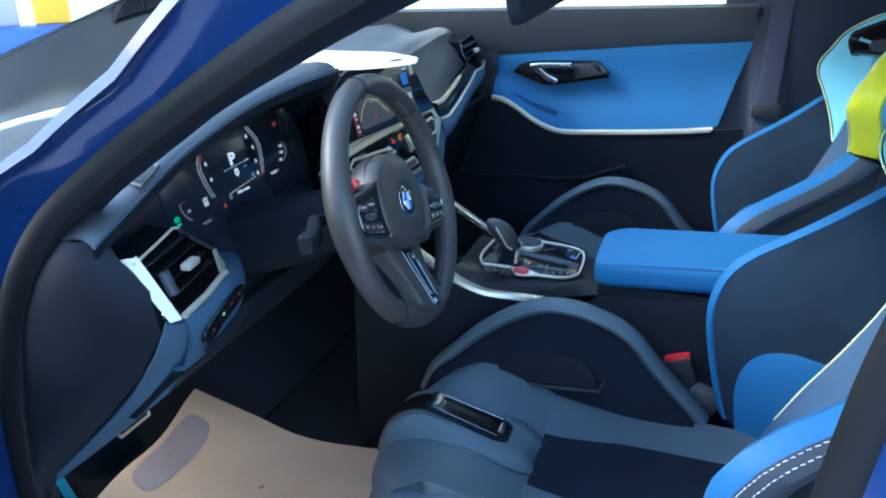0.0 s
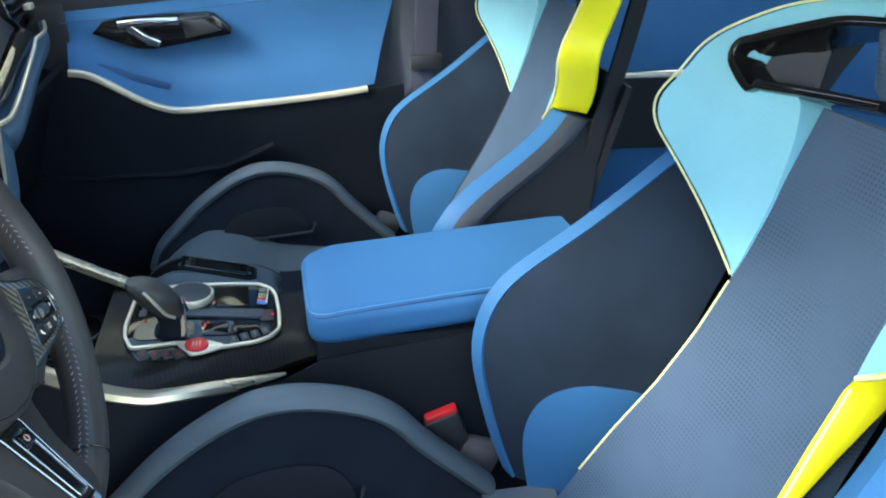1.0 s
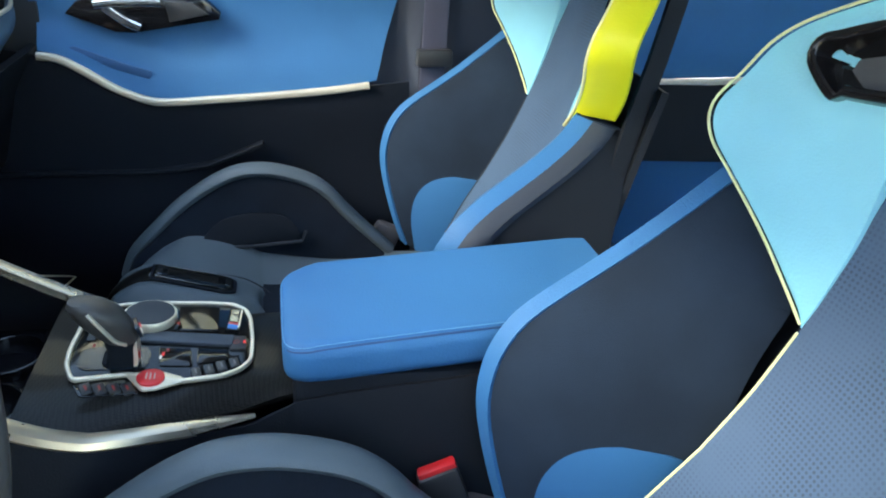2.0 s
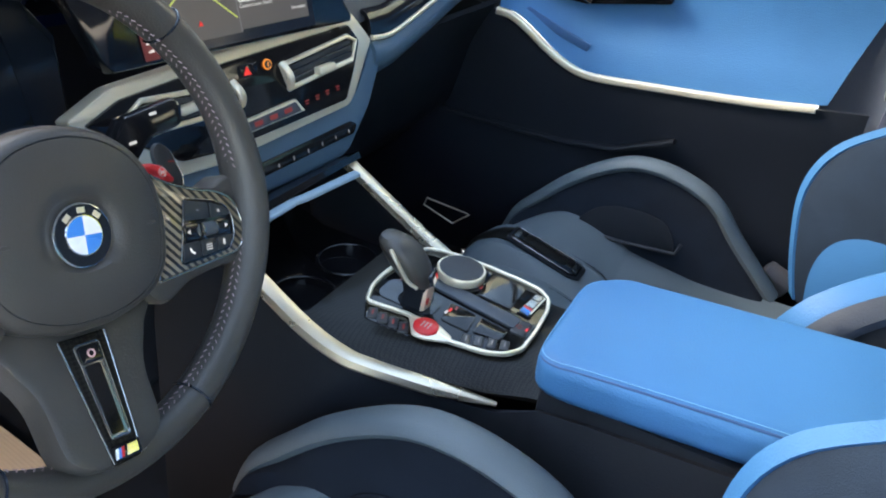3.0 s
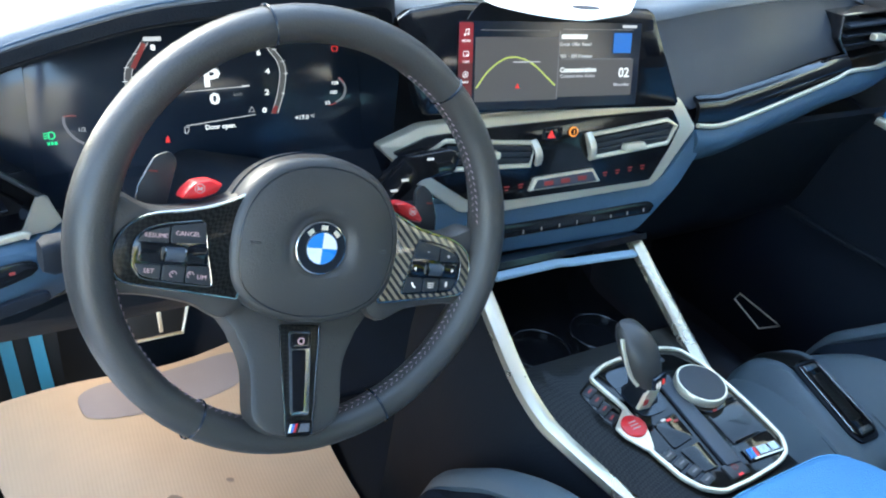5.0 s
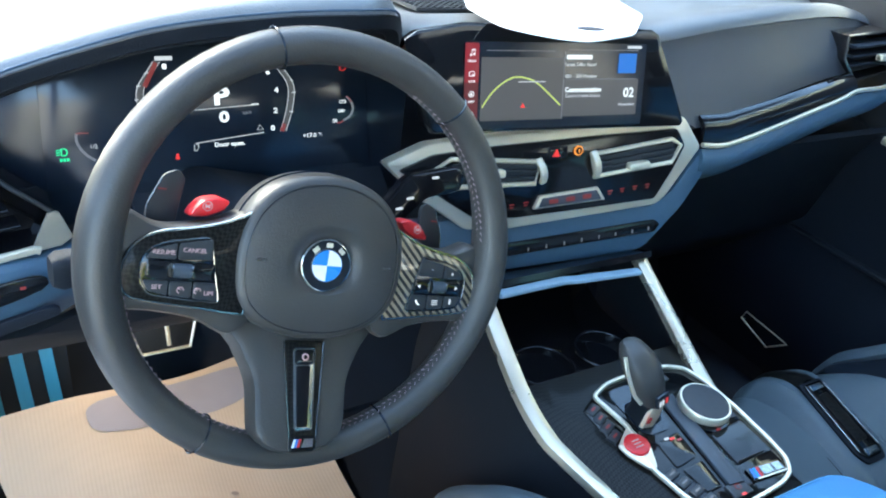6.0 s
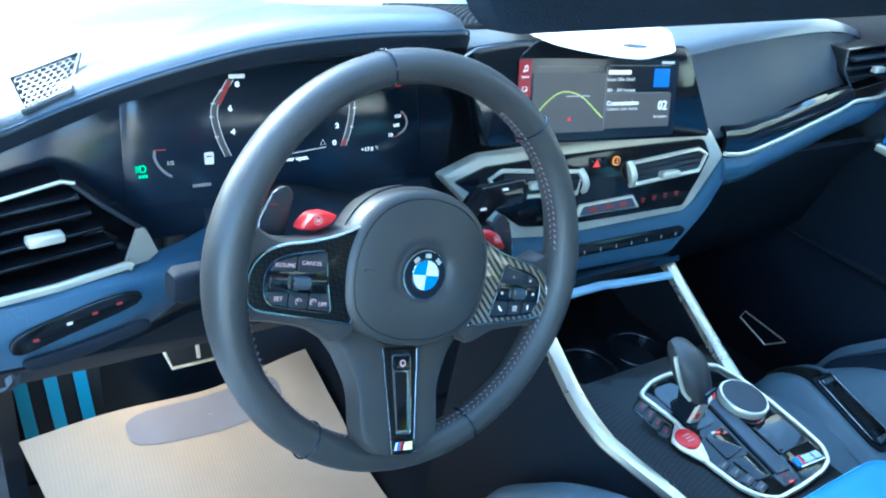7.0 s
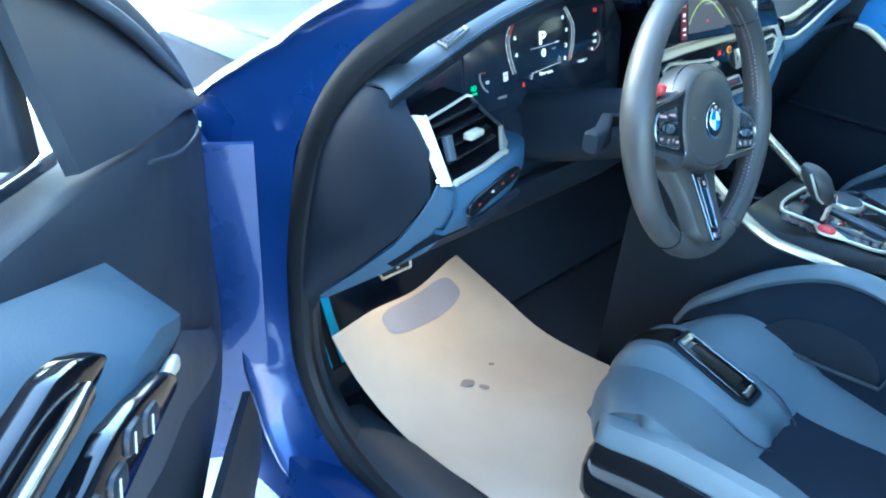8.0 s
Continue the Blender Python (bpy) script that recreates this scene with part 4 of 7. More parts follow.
part("silver_edge", sweep(smooth_line(edge + [(0.60, 0.168, 0.944), (0.69, 0.19, 0.948)], 3), rounded(0.006, 0.006, 0.002)), SILVER, dash, "fine silver edge")
part("blue_band_right", skin([list(c) for c in zip(*[smooth_line(q, 5) for q in zip(*[smooth_line(r, 3) for r in blue])])], 0.006), BLUEGREY, dash, "blue-grey leather band")
part("glovebox", skin([[(x, 0.17, 0.875), (x, 0.21, 0.80), (x, 0.25, 0.68), (x, 0.35, 0.58), (x, 0.5, 0.55)] for x in (0.2, 0.35, 0.5, 0.70)], 0.01), BLACK, dash, "black glovebox")
# driver's side band and knee panel
rows, low = [], []
for x, y, zt, zb in ((-0.672, 0.150, 0.843, 0.772), (-0.62, 0.150, 0.844, 0.772), (-0.57, 0.158, 0.843, 0.774), (-0.53, 0.174, 0.839, 0.782), (-0.50, 0.192, 0.836, 0.794), (-0.475, 0.212, 0.834, 0.812), (-0.46, 0.226, 0.832, 0.824)):
    h = zt - zb
    rows.append([(x, y + 0.03, zt + 0.004), (x, y, zt), (x, y - 0.006, zt - 0.4 * h), (x, y + 0.004, zb + 0.22 * h), (x, y + 0.012, zb + 0.06 * h), (x, y + 0.028, zb)])
for x in (-0.672, -0.58, -0.50, -0.40, -0.30, -0.20):
    low.append([(x, 0.176 if x < -0.52 else 0.21, 0.772), (x, 0.21, 0.742), (x, 0.25, 0.702), (x, 0.40, 0.690)])
part("blue_band_left", skin([list(c) for c in zip(*[smooth_line(q, 4) for q in zip(*[smooth_line(r, 3) for r in rows])])], 0.006), BLUEGREY, dash, "blue-grey leather band")
part("knee_panel", skin(low, 0.008), BLACK, dash, "dark plastic knee panel")
part("column_panel", skin([smooth_line([(x, 0.262, 0.862), (x, y, 0.835), (x, y - 0.004, 0.80), (x, y - 0.012, 0.765)], 3) for x, y in ((-0.47, 0.236), (-0.42, 0.242), (-0.32, 0.242), (-0.2, 0.226))], 0.006), DARKTRIM, dash, "dark panel behind the steering column")
# side end cap beside the door
rows = []
for y0, x0, z in ((0.42, -0.685, 0.52), (0.375, -0.685, 0.60), (0.285, -0.685, 0.69), (0.218, -0.686, 0.76), (0.172, -0.688, 0.83), (0.178, -0.69, 0.88), (0.212, -0.688, 0.915), (0.235, -0.680, 0.935)):
    y1 = lerp_table([(0.5, 0.42), (0.70, 0.41), (0.84, 0.375), (0.90, 0.31), (0.955, 0.245)], z)
    rows.append([(x0, y0, z), (x0 - 0.018, y0 + 0.35 * (y1 - y0), z), (x0 - 0.022, y0 + 0.7 * (y1 - y0), z), (-0.70, y1 + 0.01, z)])
part("end_cap", skin([smooth_line(r, 3) for r in rows], 0.015), DARKTRIM, dash, "rounded black end of the dashboard")
part("blue_blade", skin([[(-0.686, 0.165, 0.845), (-0.66, 0.152, 0.835)], [(-0.684, 0.19, 0.80), (-0.655, 0.165, 0.785)], [(-0.682, 0.235, 0.74), (-0.655, 0.205, 0.735)], [(-0.682, 0.30, 0.675), (-0.66, 0.28, 0.67)], [(-0.684, 0.39, 0.59), (-0.678, 0.385, 0.585)]], 0.006), BLUEGREY, dash, "tapered blue-grey leather edge")
part("side_under", skin([[(-0.655, 0.165, 0.785), (-0.60, 0.2, 0.775)], [(-0.655, 0.205, 0.735), (-0.60, 0.26, 0.72)], [(-0.66, 0.28, 0.67), (-0.60, 0.36, 0.66)], [(-0.678, 0.385, 0.585), (-0.62, 0.45, 0.58)]], 0.006), CARPET, dash)


def air_vent(name, corners, parent):
    """A vent in a ring of four or more corners: frame and dark back. Corners run round the opening."""
    c = [Vector(p) for p in corners]
    v = part(name, tube([p for p in c], 0.0022, 8, True, up=(0, 1, 0)), DARKCHROME, parent, "dark chrome vent frame")
    back = [q + Vector((0, 0.035, 0)) for q in c]
    bm = loft([c, back], closed=True)
    bm.faces.new([vv for vv in bm.verts][len(c):])
    part("vent_box", bm, GLOSS, v)
    return v

# corners: top left, top right, bottom right, bottom left
LV = [(-0.676, 0.200, 0.906), (-0.6015, 0.206, 0.921), (-0.543, 0.196, 0.873), (-0.5615, 0.172, 0.852), (-0.676, 0.147, 0.850)]
lvr = [Vector(q) for q in LV]
lv = part("side_vent", sweep([lvr[3] + Vector((0.004, 0, -0.002)), lvr[3], lvr[3].lerp(lvr[4], 0.5) + Vector((0, -0.002, -0.001)), lvr[4]], rounded(0.006, 0.007, 0.002), up=(0, 0, 1)), SILVER, dash, "silver lower vent frame")
bm_v = loft([lvr, [q + Vector((0, 0.04, 0)) for q in lvr]], closed=True)
bm_v.faces.new([vv for vv in bm_v.verts][len(lvr):])
part("vent_box", bm_v, GLOSS, lv)
part("top_line", tube([lvr[0] + Vector((-0.004, 0, 0)), lvr[0].lerp(lvr[1], 0.5), lvr[1], lvr[1] + Vector((0.010, 0, -0.003))], 0.0018, 6), SILVER, lv, "thin silver line")
part("inner_edge", tube([lvr[1] + Vector((0.008, 0, -0.004)), lvr[1].lerp(lvr[2], 0.5), lvr[2]], 0.0022, 6), PLASTIC, lv)
part("corner_cap", slab_skin([[Vector((-0.564, 0.171, 0.850)), Vector((-0.548, 0.190, 0.874))], [Vector((-0.540, 0.186, 0.845)), Vector((-0.543, 0.193, 0.875))], [Vector((-0.530, 0.192, 0.849)), Vector((-0.538, 0.198, 0.870))]], Vector((0, 0.006, -0.001))), SILVER, lv, "silver corner cap")
for w in (0.2, 0.42, 0.64, 0.86):
    part("vane", sweep([Vector((-0.672, 0.165 + 0.045 * w, 0.856 + 0.050 * w)), Vector((-0.565 - 0.03 * w, 0.188 + 0.02 * w, 0.858 + 0.060 * w))], rounded(0.022, 0.003, 0.001)), GLOSS, lv)
part("vent_tab", box(0.028, 0.012, 0.008, pose(-0.622, 0.172, 0.888, 0, 0, 10), 0.002), SILVER, lv, "silver vent tab")
part("roller", sweep([(-0.664, 0.166, 0.868), (-0.664, 0.176, 0.894)], rounded(0.010, 0.012, 0.004), up=(1, 0, 0)), SLATEPLASTIC, lv, "ribbed vent roller")
blade = []
for q, w in ((0.0, 0.030), (0.10, 0.026), (0.3, 0.017), (0.6, 0.012), (1.0, 0.009)):
    a = Vector((-0.674, 0.198, 0.9125)).lerp(Vector((-0.679, 0.148, 0.8475)), q)
    blade.append([a + Vector((-0.010 - 0.10 * w, 0.85 * w, -0.10 * w)), a + Vector((-0.006, 0.35 * w, 0.0)), a, a + Vector((0.004, 0.006, 0.0))])
part("silver_blade", skin(blade, 0.003), SILVER, lv, "tapered silver vent edge")
RV = [(0.525, 0.205, 1.012), (0.64, 0.21, 1.018), (0.68, 0.20, 0.96), (0.545, 0.185, 0.952), (0.52, 0.195, 0.98)]
rv = air_vent("side_vent", RV, dash)
for w in (0.3, 0.55, 0.8):
    part("vane", sweep([Vector((0.53, 0.205, 0.955 + 0.055 * w)), Vector((0.66, 0.21, 0.96 + 0.055 * w))], rounded(0.03, 0.004, 0.0015)), DARKTRIM, rv)
part("vent_tab", box(0.026, 0.012, 0.010, pose(0.60, 0.185, 0.985), 0.002), SILVER, rv, "silver vent tab")

# light switch panel
LPM = facing((-0.607, 0.1455, 0.822), (1, 0.10, 0), (0, 0.02, 1))
lp = part("light_switch_panel", plate(rounded_pts([(-0.053, -0.008), (-0.039, 0.003), (0.014, 0.0150), (0.047, 0.0165), (0.046, 0.004), (-0.010, -0.010), (-0.046, -0.018)]), 0.004, LPM @ pose(0, 0, -0.001), 0.0015), GLOSS, dash, "gloss black light switch panel")
for x, y, mt in ((-0.034, -0.006, LIT_DIMRED), (-0.008, 0.002, LIT_GREY2), (0.012, 0.006, LIT_DIMRED), (0.032, 0.010, LIT_DIMRED)):
    part("lit_mark", box(0.0045, 0.0025, 0.0006, LPM @ pose(x, y, 0.0036), 0), mt, lp)
part("lower_slot", plate(rounded_pts([(-0.049, 0.001), (-0.02, 0.003), (0.020, 0.010), (0.048, 0.0135), (0.050, 0.003), (0.020, -0.004), (-0.013, -0.011), (-0.043, -0.011)]), 0.004, facing((-0.602, 0.1500, 0.794), (1, 0.10, 0), (0, -0.18, 1)), 0.001), DARKTRIM, dash, "dark grey moulded slot")
# centre stack
SM = facing((-0.01, 0.168, 0.87), (1, -0.13, 0), (0, 0.22, 1))
RING = fillet([(-0.215, 0.015), (-0.165, 0.036), (-0.0846, 0.0426), (0.182, 0.0595), (0.2138, 0.0212), (0.1676, -0.0414), (0.1537, -0.052), (0.0352, -0.0615), (-0.0577, -0.069), (-0.115, -0.066), (-0.166, -0.031)], 0.006)
stack = part("console_frame", plate(RING, 0.02, SM @ pose(0, 0, -0.02), 0.004), SILVER, dash, "satin silver centre stack frame")
part("vent_panel", plate(fillet([(-0.200, 0.008), (-0.160, 0.024), (-0.084, 0.0315), (0.042, 0.0394), (0.168, 0.0462), (0.1831, 0.0248), (0.1694, -0.0041), (0.1453, -0.0426), (0.0342, -0.0496), (-0.0548, -0.0545), (-0.108, -0.051), (-0.150, -0.024)], 0.005), 0.005, SM, 0.002), GLOSS, stack, "gloss black vent panel")


def centre_vent(pts, tab):
    """A vent inside a five-cornered silver surround: inner top, outer top, tip, outer bottom, inner bottom."""
    m = SM @ pose(0, 0, 0.006)
    q = [Vector((x, y, 0)) for x, y in pts]
    v = part("centre_vent", tube([m @ p for p in q], 0.0030, 8, True, up=(0, 1, 0)), SILVER, stack, "silver vent surround")
    for k in (0.25, 0.5, 0.75):
        part("vane", sweep([m @ (q[0].lerp(q[4], k) + Vector((0.002, 0, -0.001))), m @ (q[1].lerp(q[3], k) + Vector((0.004, 0, -0.001)))], rounded(0.003, 0.006, 0.001), up=(0, 0, 1)), PLASTIC, v)
    part("vent_tab", plate(rounded(0.030, 0.009, 0.003), 0.010, m @ pose(tab[0], tab[1], 0, 0, 0, 4), 0.002), SILVER, v, "silver vent tab")


centre_vent(((0.0415, 0.0181), (0.1588, 0.0337), (0.1741, 0.0261), (0.1631, 0.0044), (0.0505, -0.0092)), (0.1095, 0.0035))
centre_vent(((-0.0270, 0.0125), (-0.1400, 0.0190), (-0.1560, 0.0100), (-0.1430, -0.0130), (-0.0320, -0.0135)), (-0.090, 0.0010))
for xa, ya, xb, yb in ((0.0443, 0.0212, 0.0521, -0.0093), (-0.0300, 0.0150, -0.0215, -0.0120)):
    part("vent_wheel", sweep([SM @ Vector((xa + (xb - xa) * v, ya + (yb - ya) * v, 0.006 + 0.008 * math.sin(math.pi * v))) for v in np.linspace(0, 1, 8)], rounded(0.009, 0.006, 0.002), up=(0, -1, 0)), SILVER, stack, "ribbed silver vent wheel")
part("hazard_button", plate([(-0.012, -0.007), (0.012, -0.007), (0.012, 0.007), (-0.012, 0.007)], 0.003, SM @ pose(-0.004, 0.0222, 0.005), 0.001), GLOSS, stack)
part("hazard_mark", plate([(-0.0050, -0.004), (0.0050, -0.004), (0, 0.005)], 0.0012, SM @ pose(-0.0075, 0.0218, 0.008)), LIT_RED, stack, "red hazard triangle")
part("lock_button", plate(circle(0.0060, 16), 0.0012, SM @ pose(0.0235, 0.0237, 0.006)), LIT_ORANGE, stack, "orange lit round button")
part("lock_button_centre", plate(circle(0.0042, 16), 0.001, SM @ pose(0.0235, 0.0237, 0.0072)), GLOSS, stack)
part("lock_button_mark", box(0.0012, 0.0046, 0.0004, SM @ pose(0.0235, 0.0237, 0.0084), 0), LIT_ORANGE, stack)
part("preset_bar", plate(fillet([(-0.0257, -0.0285), (0.056, -0.0214), (0.0683, -0.0381), (-0.0322, -0.0445)], 0.002), 0.006, SM @ pose(0, 0, 0.003), 0.002), SILVER, stack, "silver climate control bar")
part("preset_window", plate(fillet([(-0.0215, -0.0312), (0.0535, -0.0248), (0.0615, -0.0368), (-0.0262, -0.0422)], 0.0015), 0.0006, SM @ pose(0, 0, 0.0088)), SLATEPLASTIC, stack, "grey preset keys")
for k in range(3):
    part("bar_mark", box(0.012, 0.0050, 0.0006, SM @ pose(-0.006 + 0.023 * k, -0.0355 + 0.0018 * k, 0.0096, 0, 0, 4), 0), LIT_DIMRED, stack)
for x, y in ((-0.0598, -0.0395), (-0.0414, -0.0378), (0.0755, -0.0303), (0.0937, -0.0283), (0.1121, -0.0261), (0.131, -0.0247)):
    for dy in (0.0018, -0.0018):
        part("climate_mark", box(0.0068 if dy > 0 else 0.0048, 0.0012, 0.0006, SM @ pose(x, y + dy, 0.0054, 0, 0, 4), 0), LIT_DIMRED, stack)
part("lower_fascia", plate(fillet([(-0.22, -0.055), (0.15, -0.050), (0.178, -0.040), (0.222, 0.018), (0.262, 0.020), (0.238, -0.004), (0.202, -0.060), (0.150, -0.110), (0.135, -0.116), (-0.20, -0.130)], 0.012), 0.02, SM @ pose(0, 0, -0.026), 0.006), BLUEGREY, dash, "blue-grey leather lower stack")
part("button_bar", plate(fillet([(-0.10, -0.0905), (0.1566, -0.0728), (0.1665, -0.079), (0.1588, -0.0895), (-0.10, -0.107)], 0.004), 0.003, SM @ pose(0, 0, -0.0065), 0.001), GLOSS, dash, "gloss black button bar")
for k in range(8):
    part("preset_mark", box(0.0012, 0.0045, 0.001, SM @ pose(-0.028 + 0.0252 * k, -0.0975 + 0.0019 * k, -0.0030), 0), LIT_GREY, dash)
part("tray_light", sweep([(-0.115, 0.10, 0.758), (-0.02, 0.105, 0.755), (0.0, 0.105, 0.752), (0.095, 0.095, 0.752)], rounded(0.012, 0.006, 0.002)), material("tray_edge", (0.30, 0.42, 0.52), 0.35, vary=0.05), dash, "pale blue tray edge")
part("tray_lid", skin([[(x, 0.115, 0.765), (x, 0.16, 0.745), (x, 0.24, 0.72)] for x in (-0.13, 0.13)], 0.008), GLOSS, dash)

# speaker and defroster grilles

grille = thing("side_grille", "black honeycomb air grille in the dashboard top", "air grille")


def quad_grille(corners, nx, ny, parent, mat):
    """A honeycomb over four corners (near left, near right, far right, far left), with backing and rim."""
    q4 = [Vector(q) for q in corners]

    def at(u, v, lift=0.0):
        return q4[0].lerp(q4[1], u).lerp(q4[3].lerp(q4[2], u), v) + Vector((0, 0, lift))

    cells = []
    ru, rv = 0.56 / (nx + 0.6), 0.56 / (ny + 0.4) * 1.05
    for i in range(nx):
        for j in range(ny):
            cu, cv = (i + 0.55 + 0.5 * (j % 2)) / (nx + 0.6), (j + 0.6) / (ny + 0.4)
            ring_o = [(cu + ru * math.cos(radians(60 * k + 30)), cv + rv * math.sin(radians(60 * k + 30))) for k in range(6)]
            ring_i = [(cu + (a - cu) * 0.80, cv + (b - cv) * 0.80) for a, b in ring_o]
            cells.append(loft([[at(a, b, z) for a, b in rr] for rr, z in ((ring_o, 0.001), (ring_o, 0.003), (ring_i, 0.003), (ring_i, 0.001))], closed=True))
    part("mesh", joined(*cells), mat, parent, "honeycomb mesh", smooth=False)
    part("backing", slab_skin([[at(u, v, 0.0008) for u in (-0.02, 1.02)] for v in (-0.02, 1.02)], Vector((0, 0, -0.004))), CARPET, parent, "dark backing")
    part("frame", tube([at(u, v, 0.001) for u, v in ((-0.05, -0.05), (1.05, -0.05), (1.05, 1.05), (-0.05, 1.05))], 0.0026, 6, True), mat, parent, "raised grille frame")


quad_grille(((-0.619, 0.226, 0.9765), (-0.586, 0.229, 0.9900), (-0.567, 0.296, 0.9975), (-0.621, 0.274, 0.9850)), 7, 7, grille, PADTOP)
grille2 = thing("centre_grille", "long black honeycomb grille under the windscreen", "air grille")
quad_grille(((-0.075, 0.425, 0.994), (0.055, 0.415, 0.994), (0.15, 0.66, 0.966), (-0.035, 0.66, 0.966)), 13, 24, grille2, PLASTIC)

# ---- instrument cluster ----
cluster = thing("instrument_cluster", "wide dark digital instrument display showing white dials", "display")
CM = facing((-0.378, 0.268, 0.918), (1, 0, 0), (0, 0.22, 1))
part("housing", plate([(-0.30, -0.02), (-0.27, 0.03), (-0.13, 0.085), (-0.05, 0.098), (0.12, 0.10), (0.17, 0.09), (0.215, 0.02), (0.20, -0.09), (-0.24, -0.09)], 0.02, CM @ pose(0, 0, -0.02), 0.003), SCREEN, cluster, "gloss black surround")
part("screen", plate([(-0.165, -0.055), (0.165, -0.055), (0.160, 0.06), (0.13, 0.075), (-0.13, 0.075), (-0.16, 0.06)], 0.003, CM, 0.001), SCREEN, cluster, "dark screen glass")


def words(text, size, m, mat, parent, align="CENTER", name="lettering", bold=0.0):
    cu = bpy.data.curves.new("text", "FONT")
    cu.body, cu.size, cu.align_x, cu.align_y, cu.extrude, cu.resolution_u = text, size, align, "CENTER", 0.0003, 2
    cu.offset = bold * size
    tmp = bpy.data.objects.new("text", cu)
    scene.collection.objects.link(tmp)
    dg = bpy.context.evaluated_depsgraph_get()
    me = bpy.data.meshes.new_from_object(tmp.evaluated_get(dg))
    bpy.data.objects.remove(tmp)
    bpy.data.curves.remove(cu)
    me.materials.clear()
    me.materials.append(mat)
    me.transform(m)
    ob = new(name, me)
    ob.parent = parent
    return ob


def arc_band(cx, cy, r, a0, a1, w, m, mat, parent, n=14, name="dial_arc"):
    rows = []
    for k in range(n + 1):
        a = radians(a0 + (a1 - a0) * k / n)
        rows.append([m @ Vector((cx + (r + d) * math.cos(a), cy + (r + d) * math.sin(a), 0)) for d in (-w / 2, w / 2)])
    return part(name, skin(rows, 0.0006), mat, parent)


CF = CM @ pose(0, 0, 0.0040)
words("P", 0.024, CF @ pose(0.0018, 0.0250, 0) @ Matrix.Diagonal((1.32, 1, 1, 1)), LIT_WHITE, cluster, bold=0.035)
words("0", 0.0155, CF @ pose(0.0035, 0.0045, 0) @ Matrix.Diagonal((1.3, 1, 1, 1)), LIT_WHITE, cluster, bold=0.03)
part("line", box(0.062, 0.0006, 0.0006, CF @ pose(0.006, 0.0145, 0, 0, 0, 2), 0), LIT_GREY2, cluster)
part("line", box(0.008, 0.0011, 0.0006, CF @ pose(0.0355, 0.0160, 0, 0, 0, 2), 0), LIT_WHITE, cluster)
part("line", box(0.070, 0.0007, 0.0006, CF @ pose(0.0085, -0.0165, 0, 0, 0, 5), 0), LIT_GREY2, cluster)
words("km/h", 0.0045, CF @ pose(0.0271, 0.0080, 0), LIT_GREY, cluster)
words("Door open.", 0.0066, CF @ pose(0.0074, -0.0228, 0), LIT_WHITE, cluster, bold=0.02)
words("+17.0", 0.0066, CF @ pose(0.0935, -0.0205, 0), LIT_WHITE, cluster)
words("\u00b0C", 0.0045, CF @ pose(0.1055, -0.0198, 0), LIT_GREY2, cluster)
part("door_mark", tube([CF @ Vector((x - 0.0263, y - 0.0239, 0)) for x, y in ((-0.002, -0.003), (-0.002, 0.003), (0.002, 0.003), (0.002, 0.0), (0.0, -0.003), (-0.001, -0.003))], 0.0004, 4, up=(0, 1, 0.3)), LIT_GREY2, cluster)
part("warning_mark", tube([CF @ Vector((x + 0.0399, y - 0.0080, 0)) for x, y in ((-0.003, -0.0025), (0.003, -0.0025), (0.0, 0.003))], 0.0004, 4, True, up=(0, 1, 0.3)), LIT_GREY2, cluster)
part("belt_mark", plate([(-0.002, -0.003), (0.002, -0.003), (0.0015, 0.0005), (0.0008, 0.003), (-0.0008, 0.003), (-0.0015, 0.0005)], 0.0006, CF @ pose(-0.0454, -0.0312, 0)), LIT_RED, cluster, "red warning symbol")
part("brake_mark", tube([CF @ Vector((x + 0.1334, y + 0.0496, 0)) for x, y in rounded(0.0062, 0.0050, 0.0015)], 0.0005, 5, True, up=(0, 1, 0.3)), LIT_RED, cluster, "red warning symbol")


def hook_band(pts, w, z, mat, name="dial_arc"):
    line = smooth_line([(x, y, z) for x, y in pts], 6)
    rows = []
    for k, p in enumerate(line):
        d = (line[min(k + 1, len(line) - 1)] - line[max(k - 1, 0)]).normalized()
        n = Vector((-d.y, d.x, 0))
        rows.append([CF @ (p + n * w / 2), CF @ (p - n * w / 2)])
    return part(name, skin(rows, 0.0005), mat, cluster)


# the bent scale of the rev counter and its mirror image for the speed
for sgn, red in ((1, ((0.0660, -0.0060), (0.0625, -0.0135))), (-1, ((-0.0575, 0.0600), (-0.0700, 0.0380)))):
    hook = [(sgn * x, y) for x, y in ((0.0570, 0.0610), (0.0640, 0.0510), (0.0725, 0.0390), (0.0750, 0.0263), (0.0712, 0.0062), (0.0640, -0.0135))]
    hook_band(hook, 0.0060, -0.0002, LIT_DIM)
    for off in (-0.0032, 0.0032):
        hook_band([(x + off, y) for x, y in hook], 0.0006, 0.0002, LIT_GREY2)
    hook_band(red, 0.0042, 0.0004, LIT_DIMRED)
    for k, (x, y) in enumerate(hook[1:5]):
        part("scale_tick", box(0.0040, 0.0006, 0.0005, CF @ pose(x + sgn * 0.003, y, 0.0006), 0), LIT_WHITE, cluster)
for txt, x, y in (("6", 0.0510, 0.0479), ("4", 0.0591, 0.0292), ("2", 0.0572, 0.0082), ("0", 0.0534, -0.0099), ("8", -0.0500, 0.0560), ("6", -0.0585, 0.0330), ("4", -0.0572, 0.0100)):
    words(txt, 0.0074, CF @ pose(x, y, 0) @ Matrix.Diagonal((1.2, 1, 1, 1)), LIT_WHITE, cluster, bold=0.03)
